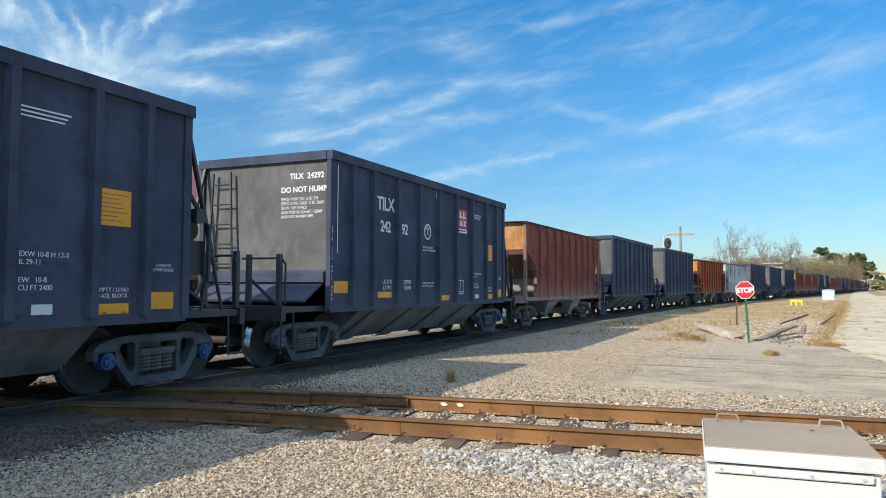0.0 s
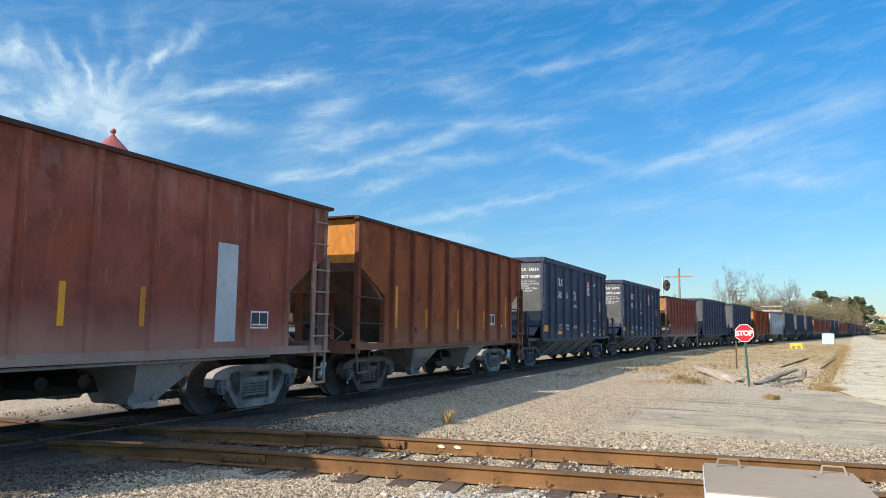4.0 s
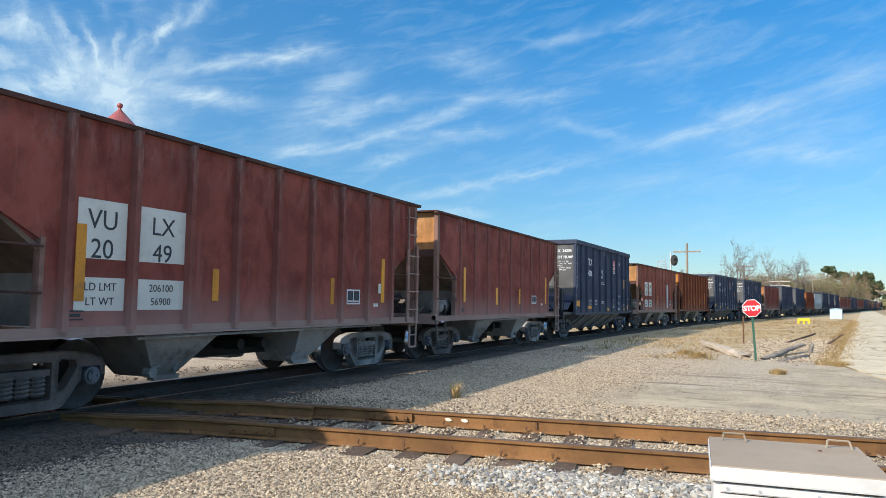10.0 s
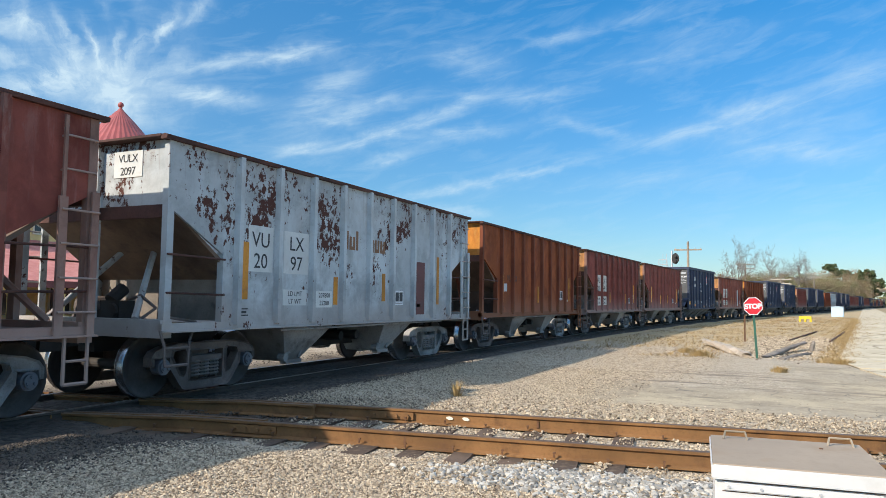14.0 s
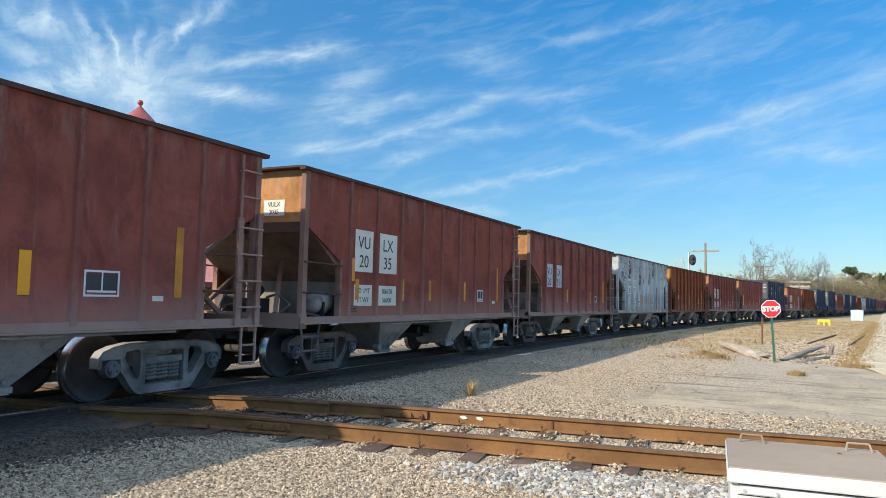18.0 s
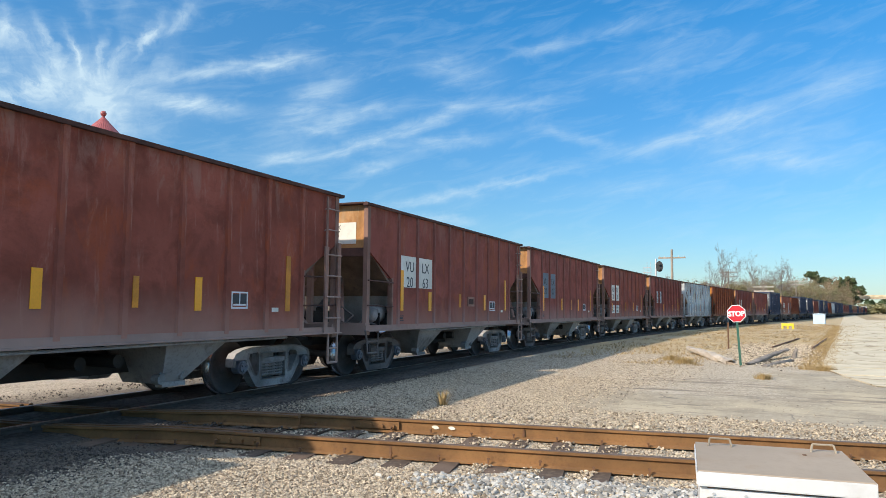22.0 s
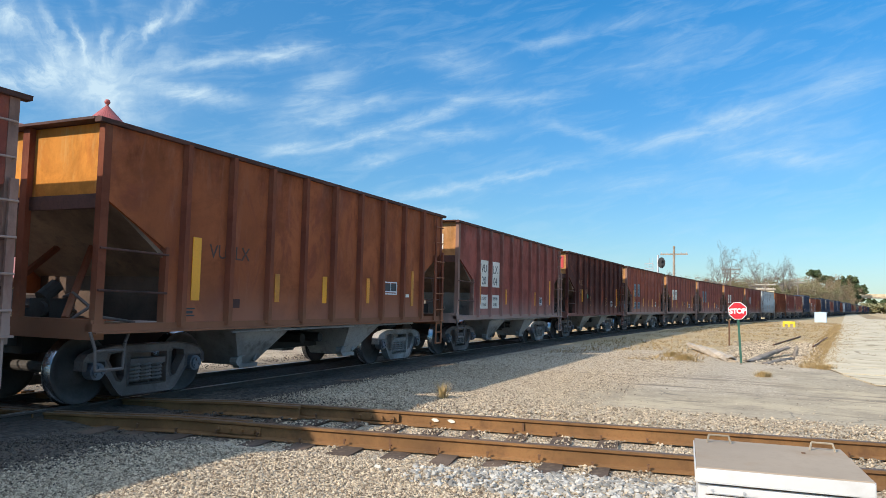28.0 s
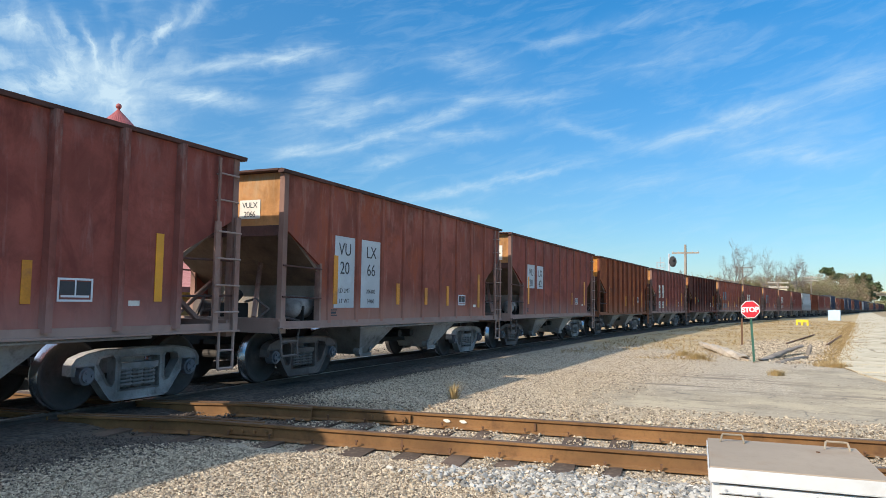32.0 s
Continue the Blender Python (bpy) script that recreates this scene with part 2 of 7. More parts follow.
def car_paint(name, base, rust, fade, rough=0.62, rust_amount=0.5, fade_amount=0.4, chips=None, seed=0.0, gloss=0.35):
    """Weathered car-side paint: broad fading, rust run down in streaks, fine scale, dust along the lower edge."""
    m, nt, b = material(name, rough)
    b.inputs["Specular IOR Level"].default_value = gloss * 0.2
    n = Nodes(nt)
    mp = nt.nodes.new("ShaderNodeMapping")
    mp.inputs["Location"].default_value = (seed * 7.3, seed * 3.1, seed * 5.7)
    n.link(n.co, mp.inputs[0])
    z = n.xyz()[2]
    n.co = mp.outputs[0]
    broad = n.noise(0.55, 5, 0.6)
    mottle = n.noise(1.3, 9, 0.68, distort=0.4)
    streak = n.noise(1.0, 7, 0.66, (1.5, 1.5, 0.75), distort=0.9)
    runs = n.noise(1.0, 6, 0.7, (5, 5, 0.8), distort=0.5)
    fine = n.noise(26, 6, 0.7)
    c = n.mix(n.ramp(broad, 0.35, 0.68), scaled(base, 0.84), scaled(base, 1.15))
    c = n.mix(n.ramp(mottle, 0.58, 0.36), c, scaled(base, 0.66))
    c = n.mix(n.math("MULTIPLY", n.ramp(streak, 0.49, 0.66), rust_amount), c, rust)
    c = n.mix(n.math("MULTIPLY", n.ramp(runs, 0.54, 0.74), fade_amount), c, fade)
    c = n.mix(n.math("MULTIPLY", n.ramp(fine, 0.5, 0.8), 0.3), c, scaled(base, 0.5))
    c = n.mix(n.math("MULTIPLY", n.ramp(n.noise(9, 8, 0.75), 0.66, 0.72), 0.5), c, fade)
    c = n.mix(n.math("MULTIPLY", n.random(), 0.08), c, fade)
    # orange rust and dark stains under the top edge
    upper = n.ramp(n.math("ADD", z, n.math("MULTIPLY", broad, 1.2)), 3.3, 4.1)
    c = n.mix(n.math("MULTIPLY", n.math("MULTIPLY", n.ramp(n.noise(1.7, 7, 0.7), 0.5, 0.66), upper), rust_amount * 0.6), c, n.mix(0.5, rust, scaled(fade, 0.9)))
    c = n.mix(n.math("MULTIPLY", n.math("MULTIPLY", n.ramp(n.noise(1.0, 6, 0.7, (1.5, 1.5, 0.6)), 0.46, 0.64), upper), rust_amount * 0.75), c, scaled(base, 0.32))
    drip = n.math("MULTIPLY", n.ramp(n.noise(1.0, 6, 0.7, (3.2, 3.2, 0.9), distort=0.6), 0.50, 0.62), n.ramp(n.math("ADD", z, n.math("MULTIPLY", mottle, 1.0)), 3.35, 3.95))
    c = n.mix(n.math("MULTIPLY", drip, 0.7 * fade_amount + 0.1), c, scaled(fade, 0.75))
    dusty = n.math("MULTIPLY", n.ramp(n.math("ADD", z, n.math("MULTIPLY", broad, 0.9)), 2.25, 1.25), 0.75)
    c = n.mix(dusty, c, fade)
    if chips:
        where = n.math("ADD", n.math("MULTIPLY", n.noise(0.8, 4, 0.6), 0.9), n.math("MULTIPLY", n.ramp(z, 1.2, 3.6), 0.10))
        flake = n.noise(10, 7, 0.72, (1, 1, 0.75))
        patch = n.ramp(n.math("ADD", n.math("MULTIPLY", where, 0.62), n.math("MULTIPLY", flake, 0.62)), 0.685, 0.71)
        runs_down = n.math("MULTIPLY", n.ramp(n.noise(1.0, 5, 0.65, (7, 7, 0.5)), 0.60, 0.72), 0.30)
        c = n.mix(runs_down, c, n.mix(0.5, chips, fade))
        c = n.mix(patch, c, chips)
    n.link(c, b.inputs["Base Color"])
    rr = nt.nodes.new("ShaderNodeMapRange")
    rr.inputs[3].default_value, rr.inputs[4].default_value = rough - 0.08, rough + 0.2
    n.link(streak, rr.inputs[0])
    n.link(rr.outputs[0], b.inputs["Roughness"])
    n.bump(b, n.math("ADD", n.math("MULTIPLY", fine, 0.4), n.math("MULTIPLY", n.noise(1.4, 3), 2.0)), 0.35, 0.012)
    return m


BROWN = (0.32, 0.088, 0.066)
PAINT = {
    "black": car_paint("black_car_paint", (0.070, 0.083, 0.128), (0.055, 0.066, 0.105), (0.10, 0.105, 0.13), 0.5, 0.4, 0.2, gloss=0.25),
    "orange": car_paint("orange_rust_paint", (0.355, 0.106, 0.043), (0.20, 0.056, 0.034), (0.38, 0.18, 0.125), 0.6, 0.75, 0.25, seed=1, gloss=0.15),
    "red_brown": car_paint("red_brown_paint", BROWN, (0.17, 0.040, 0.032), (0.42, 0.26, 0.225), 0.6, 0.7, 0.25, seed=2, gloss=0.15),
    "faded_brown": car_paint("faded_brown_paint", (0.31, 0.094, 0.066), (0.36, 0.085, 0.036), (0.46, 0.27, 0.21), 0.62, 0.6, 0.42, seed=3, gloss=0.15),
    "dull_brown": car_paint("dull_brown_paint", (0.295, 0.086, 0.066), (0.34, 0.095, 0.04), (0.40, 0.22, 0.17), 0.62, 0.5, 0.3, seed=4, gloss=0.15),
    "dark_rust": car_paint("dark_rust_paint", (0.085, 0.034, 0.029), (0.36, 0.085, 0.040), (0.30, 0.15, 0.12), 0.6, 0.65, 0.22, seed=5, gloss=0.15),
    "grey_white": car_paint("grey_white_paint", (0.56, 0.60, 0.61), (0.46, 0.48, 0.48), (0.42, 0.34, 0.29), 0.6, 0.5, 0.25, (0.10, 0.045, 0.035), seed=6),
    "bright_orange": car_paint("bright_orange_paint", (0.48, 0.095, 0.028), (0.30, 0.07, 0.025), (0.45, 0.18, 0.09), 0.6, 0.4, 0.2, seed=7),
}
DUSTY_RIB = car_paint("dusty_rib_paint", (0.29, 0.100, 0.078), (0.18, 0.055, 0.043), (0.42, 0.29, 0.25), 0.65, 0.55, 0.5, seed=10, gloss=0.15)
DUSTY_TRIM = car_paint("dusty_trim_paint", (0.32, 0.185, 0.145), (0.20, 0.08, 0.06), (0.44, 0.32, 0.27), 0.65, 0.6, 0.4, seed=12, gloss=0.15)
DARK_RIB = car_paint("dark_rib_paint", (0.22, 0.068, 0.038), (0.13, 0.042, 0.03), (0.34, 0.16, 0.09), 0.62, 0.5, 0.3, seed=11)
TRIM_PAINT = {"red_brown": DUSTY_TRIM, "dull_brown": DUSTY_TRIM, "faded_brown": DUSTY_TRIM, "orange": DARK_RIB, "bright_orange": DARK_RIB}
RIB_PAINT = {"red_brown": DUSTY_RIB, "dull_brown": DUSTY_RIB, "orange": DARK_RIB, "bright_orange": DARK_RIB}
# Black paint lightened to carry the sun on the end walls.
M_END_LIT = car_paint("dusty_black_end", (0.145, 0.148, 0.15), (0.11, 0.11, 0.112), (0.24, 0.225, 0.20), 0.5, 0.5, 0.3, seed=9)
# Brighter end paints: sunlight on the end panels put into the colour.
END_ORANGE_LIT = car_paint("orange_end_lit", (0.62, 0.255, 0.055), (0.46, 0.15, 0.04), (0.66, 0.42, 0.16), 0.65, 0.6, 0.35, seed=13, gloss=0.15)
END_LIT_PAINT = car_paint("end_panel_paint", (0.52, 0.25, 0.095), (0.44, 0.18, 0.07), (0.62, 0.45, 0.27), 0.65, 0.6, 0.35, seed=8)
M_CHORD = plain("worn_chord_steel", (0.085, 0.036, 0.028), 0.85, vary=0.45, dirt=(0.13, 0.055, 0.035))
M_BLACK_TRIM = plain("black_trim", (0.030, 0.032, 0.038), 0.5, vary=0.3)
# Grime, set near-black for the deep shade below the cars as well.
M_UNDER = plain("underframe_grime_shade", (0.030, 0.026, 0.023), 0.85, vary=0.4)
M_HOPPER = plain("dusty_hopper_steel", (0.31, 0.285, 0.265), 0.85, vary=0.4, scale=4, dirt=(0.085, 0.065, 0.052))
M_HOPPER_BLACK = plain("grey_hopper_steel", (0.22, 0.22, 0.222), 0.75, vary=0.3, dirt=(0.13, 0.12, 0.11))
M_TRUCK_GREY = plain("dusty_truck_steel", (0.29, 0.28, 0.27), 0.85, vary=0.4, scale=9, dirt=(0.10, 0.082, 0.07))
M_TRUCK_BROWN = plain("rusty_truck_steel", (0.155, 0.122, 0.108), 0.8, vary=0.4, dirt=(0.075, 0.056, 0.048))
M_TRUCK_DARK = plain("grimy_truck_steel", (0.125, 0.124, 0.128), 0.75, vary=0.4, dirt=(0.06, 0.054, 0.05))
M_WHEEL = plain("wheel_steel", (0.070, 0.061, 0.056), 0.8, 0.0, vary=0.4, dirt=(0.045, 0.037, 0.032))
M_TREAD = plain("polished_wheel_tread", (0.45, 0.46, 0.48), 0.25, 1.0, vary=0.1)
M_SLOPE = plain("rusty_slope_sheet", (0.17, 0.115, 0.08), 0.8, vary=0.35, dirt=(0.07, 0.05, 0.04))
M_BULKHEAD = plain("grey_bulkhead", (0.27, 0.235, 0.205), 0.85, vary=0.3, dirt=(0.11, 0.085, 0.07))
M_BULKHEAD_RUST = plain("rusty_bulkhead", (0.10, 0.062, 0.045), 0.85, vary=0.35, dirt=(0.05, 0.034, 0.026))
M_GREEN_DOT = plain("green_paint", (0.05, 0.30, 0.16), 0.6)
M_WHITE_PAINT = plain("white_paint_daub", (0.75, 0.70, 0.58), 0.7)
M_CAP = plain("bearing_cap_steel", (0.20, 0.21, 0.24), 0.6, 0.2, vary=0.3)
M_CAP_BLUE = plain("blue_bearing_cap", (0.06, 0.13, 0.34), 0.5, vary=0.3)
M_SPRING = plain("spring_steel", (0.20, 0.175, 0.16), 0.75, 0.0, vary=0.4)
M_YELLOW = plain("yellow_reflector", (0.86, 0.36, 0.010), 0.45, vary=0.12)
M_YELLOW_WORN = plain("worn_yellow_stripe", (0.62, 0.24, 0.018), 0.6, vary=0.3, dirt=(0.36, 0.14, 0.05))
M_PLATE = plain("white_number_panel", (0.74, 0.70, 0.62), 0.7, vary=0.1, dirt=(0.56, 0.50, 0.43))
M_PLATE_GREY = plain("grey_number_panel", (0.52, 0.54, 0.55), 0.7, vary=0.12, dirt=(0.40, 0.38, 0.37))
M_PLATE_PALE = plain("pale_number_panel", (0.68, 0.68, 0.65), 0.65, vary=0.1, dirt=(0.52, 0.50, 0.47))
M_PLATE_BLUE = plain("blue_grey_number_panel", (0.125, 0.165, 0.205), 0.65, vary=0.15, dirt=(0.12, 0.09, 0.08))
M_PLATE_RED = plain("red_number_panel", (0.50, 0.045, 0.050), 0.6, vary=0.15)
M_INK = plain("black_lettering", (0.050, 0.050, 0.053), 0.7, vary=0.2)
M_INK_WHITE = plain("white_lettering", (0.72, 0.73, 0.74), 0.6, vary=0.08)
M_INK_RUST = plain("faded_rust_lettering", (0.27, 0.13, 0.06), 0.7, vary=0.2)
M_INK_DARK_RUST = plain("ghost_lettering", (0.075, 0.038, 0.03), 0.7, vary=0.2)
M_LOGO_RED = plain("red_logo_panel", (0.62, 0.045, 0.060), 0.5, vary=0.06)
M_RAIL_SIDE = plain("rusty_rail_side", (0.225, 0.112, 0.040), 0.85, vary=0.3, scale=5, dirt=(0.11, 0.052, 0.022))
# Rail side darkened to hold the train's shadow in its colour.
M_MAIN_RAIL = plain("dark_rail_side", (0.085, 0.060, 0.046), 0.85, vary=0.3, scale=5)
M_RAIL_TOP = plain("polished_rail_head", (0.36, 0.33, 0.31), 0.38, 0.9, vary=0.15)
M_RAIL_HEAD_WORN = plain("dull_rail_head", (0.16, 0.095, 0.055), 0.55, 0.4, vary=0.2)
M_TIE = plain("weathered_tie_wood", (0.125, 0.082, 0.055), 0.9, vary=0.45, scale=8, dirt=(0.23, 0.165, 0.11), vary_random=0.4)
M_IRON = plain("rusty_iron", (0.15, 0.075, 0.038), 0.8, 0.2, vary=0.35)
M_WHITE_BOX = plain("white_enamel", (0.66, 0.66, 0.65), 0.45, vary=0.05, dirt=(0.56, 0.55, 0.52))
M_LID = plain("stained_grey_lid", (0.36, 0.28, 0.20), 0.8, 0.0, vary=0.16, scale=2.2, dirt=(0.29, 0.19, 0.11))
M_HANDLE = plain("tarnished_handle_wire", (0.42, 0.34, 0.24), 0.5, 0.5)
M_SIGN_RED = plain("stop_sign_red", (0.60, 0.022, 0.035), 0.4, vary=0.05)
M_SIGN_WHITE = plain("stop_sign_white", (0.82, 0.82, 0.80), 0.4, vary=0.04)
M_SIGN_POST = plain("green_sign_post", (0.025, 0.11, 0.075), 0.6, vary=0.2)
M_OLD_WOOD = plain("silvered_wood", (0.25, 0.205, 0.16), 0.9, vary=0.3, scale=10, dirt=(0.10, 0.09, 0.08))
M_BROKEN_CONCRETE = plain("broken_kerb_concrete", (0.47, 0.39, 0.30), 0.95, vary=0.25, dirt=(0.22, 0.17, 0.12))
M_WALL_YELLOW = plain("yellow_depot_wall", (0.78, 0.58, 0.24), 0.8, vary=0.1)
M_ROOF_RED = plain("red_shingle", (0.42, 0.10, 0.085), 0.7, vary=0.18, vary_random=0.25)


def shingle_material():
    m, nt, b = material("red_diamond_shingle", 0.7)
    n = Nodes(nt)
    x, y, z = n.xyz()
    up = n.math("MULTIPLY", n.math("ADD", z, y), 1.6)
    lines = None
    for sign in (1.0, -1.0):
        w = n.math("FRACT", n.math("MULTIPLY", n.math("ADD", x, n.math("MULTIPLY", up, sign)), 2.0))
        edge = n.ramp(w, 0.16, 0.04)
        lines = edge if lines is None else n.math("MAXIMUM", lines, edge)
    c = n.mix(n.ramp(n.noise(1.5, 5), 0.35, 0.7), (0.50, 0.16, 0.13), (0.62, 0.25, 0.20))
    c = n.mix(n.math("MULTIPLY", lines, 0.6), c, (0.62, 0.34, 0.30))
    n.link(c, b.inputs["Base Color"])
    return m


M_SHINGLE = shingle_material()
M_CONE_RED = plain("red_roof_metal", (0.36, 0.085, 0.075), 0.5, vary=0.15)
M_TRIM_DARK = plain("dark_red_trim", (0.14, 0.04, 0.035), 0.6)
M_GLASS_DARK = plain("window_glass", (0.03, 0.035, 0.04), 0.08, vary=0.05, bump=0.0)
M_CREAM = plain("cream_trim", (0.70, 0.62, 0.45), 0.7, vary=0.06)
M_POLE = plain("grey_pole_wood", (0.30, 0.25, 0.20), 0.9, vary=0.25)
M_OLD_ARM = plain("pale_crossarm_wood", (0.50, 0.45, 0.38), 0.9, vary=0.2)
M_GALV = plain("galvanised_steel", (0.55, 0.56, 0.57), 0.5, 0.4, vary=0.1)
M_SIGNAL_BLACK = plain("signal_black", (0.02, 0.02, 0.022), 0.6)
M_CASE = plain("pale_blue_case", (0.50, 0.62, 0.72), 0.5, vary=0.05)
M_YELLOW_PLASTIC = plain("yellow_plastic", (0.75, 0.55, 0.03), 0.5, vary=0.08)
M_ROAD_DIRT = plain("dirt_and_weeds_in_joints", (0.34, 0.245, 0.13), 0.95, vary=0.3, scale=5, dirt=(0.22, 0.17, 0.09))
M_BARK = plain("grey_bark", (0.17, 0.145, 0.125), 0.9, vary=0.25)
M_TWIG = plain("bare_twig", (0.21, 0.18, 0.158), 0.9, vary=0.2)


def leaf_material(name, a, b_col):
    m, nt, b = material(name, 0.8)
    n = Nodes(nt)
    n.link(n.mix(n.island(), a, b_col), b.inputs["Base Color"])
    return m


M_PINE = leaf_material("pine_foliage", (0.045, 0.075, 0.028), (0.095, 0.125, 0.05))
M_BRUSH = leaf_material("winter_brush", (0.24, 0.165, 0.10), (0.30, 0.215, 0.135))
M_BRUSH_GREEN = leaf_material("olive_brush", (0.19, 0.18, 0.082), (0.26, 0.235, 0.115))
M_DRY_GRASS = leaf_material("dry_grass", (0.25, 0.165, 0.07), (0.42, 0.30, 0.14))
M_TUFT = leaf_material("yellow_tuft_grass", (0.30, 0.195, 0.08), (0.47, 0.34, 0.15))
M_STONE = leaf_material("tan_gravel", (0.115, 0.08, 0.05), (0.66, 0.535, 0.375))
M_STONE_DARK = leaf_material("near_black_gravel", (0.026, 0.020, 0.015), (0.15, 0.118, 0.092))
M_STONE_WHITE = leaf_material("pale_ballast", (0.15, 0.14, 0.122), (0.60, 0.56, 0.49))


def ground_material():
    m, nt, b = material("gravel_ground", 0.95)
    n = Nodes(nt, world_space=True)
    x, y, _ = n.xyz()
    vor = nt.nodes.new("ShaderNodeTexVoronoi")
    vor.inputs["Scale"].default_value = 42
    n.link(n.co, vor.inputs["Vector"])
    cell = nt.nodes.new("ShaderNodeSeparateColor")
    n.link(vor.outputs["Color"], cell.inputs[0])
    broad, mid, fine = n.noise(0.16, 5, 0.6), n.noise(0.9, 6, 0.65), n.noise(14, 5, 0.7)
    gravel = n.mix(cell.outputs[0], (0.26, 0.20, 0.135), (0.66, 0.545, 0.395))
    gravel = n.mix(n.math("MULTIPLY", n.ramp(mid, 0.42, 0.7), 0.40), gravel, (0.60, 0.505, 0.375))
    # packed dirt and worn asphalt where the road crosses the track
    warp = n.math("MULTIPLY", n.math("SUBTRACT", mid, 0.5), 3.0)
    xa, ya = n.math("ADD", x, warp), n.math("ADD", y, warp)
    road = n.math("MULTIPLY", n.ramp(xa, 9.7, 10.5), n.ramp(xa, 14.6, 13.2))
    road = n.math("MULTIPLY", road, n.ramp(ya, 4.6, 2.2))
    apron = n.math("MULTIPLY", n.ramp(xa, 12.5, 14.0), n.math("MULTIPLY", n.ramp(xa, 21.0, 19.0), n.ramp(ya, 0.4, -0.8)))
    paved = n.math("MAXIMUM", road, apron)
    tar = n.mix(n.ramp(fine, 0.35, 0.7), (0.33, 0.265, 0.175), (0.45, 0.37, 0.255))
    tar = n.mix(n.math("MULTIPLY", n.ramp(n.noise(0.7, 6, 0.7), 0.46, 0.66), 0.75), tar, (0.25, 0.20, 0.135))
    crack = nt.nodes.new("ShaderNodeTexVoronoi")
    crack.feature = "DISTANCE_TO_EDGE"
    crack.inputs["Scale"].default_value = 0.55
    wob = nt.nodes.new("ShaderNodeVectorMath")
    wob.operation = "ADD"
    wobble = nt.nodes.new("ShaderNodeTexNoise")
    wobble.inputs["Scale"].default_value = 1.6
    n.link(n.co, wobble.inputs["Vector"])
    n.link(n.co, wob.inputs[0])
    n.link(wobble.outputs["Color"], wob.inputs[1])
    n.link(wob.outputs[0], crack.inputs["Vector"])
    split = n.math("MULTIPLY", n.ramp(crack.outputs["Distance"], 0.017, 0.004), n.ramp(mid, 0.34, 0.54))
    tar = n.mix(n.math("MULTIPLY", split, 0.85), tar, (0.10, 0.085, 0.065))
    tar = n.mix(n.math("MULTIPLY", n.ramp(n.noise(0.45, 5, 0.65), 0.48, 0.62), 0.75), tar, (0.52, 0.42, 0.27))
    tar = n.mix(n.math("MULTIPLY", n.ramp(n.noise(1.0, 6, 0.68, (5.0, 0.45, 1), distort=0.5), 0.57, 0.63), 0.65), tar, (0.15, 0.115, 0.078))
    tar = n.mix(n.math("MULTIPLY", n.ramp(n.noise(38, 3, 0.6), 0.56, 0.70), 0.5), tar, (0.20, 0.16, 0.11))
    c = n.mix(n.math("MULTIPLY", paved, 0.92), gravel, tar)
    # dark oily bands
    band = n.math("MULTIPLY", n.ramp(n.noise(1.0, 6, 0.7, (2.2, 0.3, 1)), 0.50, 0.64), n.math("MULTIPLY", n.ramp(x, 12.6, 14.0), n.ramp(x, 19.0, 15.5)))
    c = n.mix(n.math("MULTIPLY", band, 0.8), c, (0.17, 0.13, 0.092))
    # dry grass further on
    grass = n.math("MULTIPLY", n.ramp(n.math("ADD", x, n.math("MULTIPLY", warp, 2.0)), 23.0, 31.0), n.ramp(mid, 0.30, 0.5))
    gcol = n.mix(n.ramp(n.noise(2.6, 6, 0.7), 0.35, 0.68), (0.40, 0.27, 0.12), (0.56, 0.43, 0.24))
    patch = n.math("MULTIPLY", n.math("MULTIPLY", n.ramp(xa, 20.0, 22.0), n.ramp(xa, 36.0, 31.0)), n.math("MULTIPLY", n.ramp(y, -2.3, -1.2), n.ramp(y, 1.5, 0.6)))
    grass = n.math("MULTIPLY", grass, n.math("SUBTRACT", 1.0, patch))
    c = n.mix(grass, c, gcol)
    # dirt strip along the train's track, darkened further for deep shade under the cars
    grime_shade = n.math("MULTIPLY", n.ramp(n.math("ABSOLUTE", n.math("SUBTRACT", n.math("ADD", y, n.math("MULTIPLY", warp, 0.4)), 9.13)), 2.6, 1.4), n.ramp(x, 40.0, 22.0))
    grime_shade = n.math("MAXIMUM", grime_shade, n.math("MULTIPLY", n.ramp(n.math("ADD", y, n.math("MULTIPLY", warp, 0.5)), 5.3, 6.3), n.math("MULTIPLY", n.ramp(x, 9.6, 7.6), n.ramp(y, 12.0, 10.8))))
    c = n.mix(n.math("MULTIPLY", grime_shade, 0.88), c, (0.062, 0.046, 0.034))
    far = n.ramp(n.math("ABSOLUTE", y), 60.0, 200.0)
    c = n.mix(far, c, (0.22, 0.17, 0.085))
    c = n.mix(n.math("MULTIPLY", n.ramp(broad, 0.45, 0.7), 0.3), c, (0.46, 0.385, 0.285))
    n.link(c, b.inputs["Base Color"])
    n.bump(b, n.math("ADD", n.math("MULTIPLY", vor.outputs["Distance"], n.math("SUBTRACT", -1.2, n.math("MULTIPLY", paved, -1.0))), n.math("MULTIPLY", fine, 0.4)), 0.7, 0.03)
    return m


M_GROUND = ground_material()


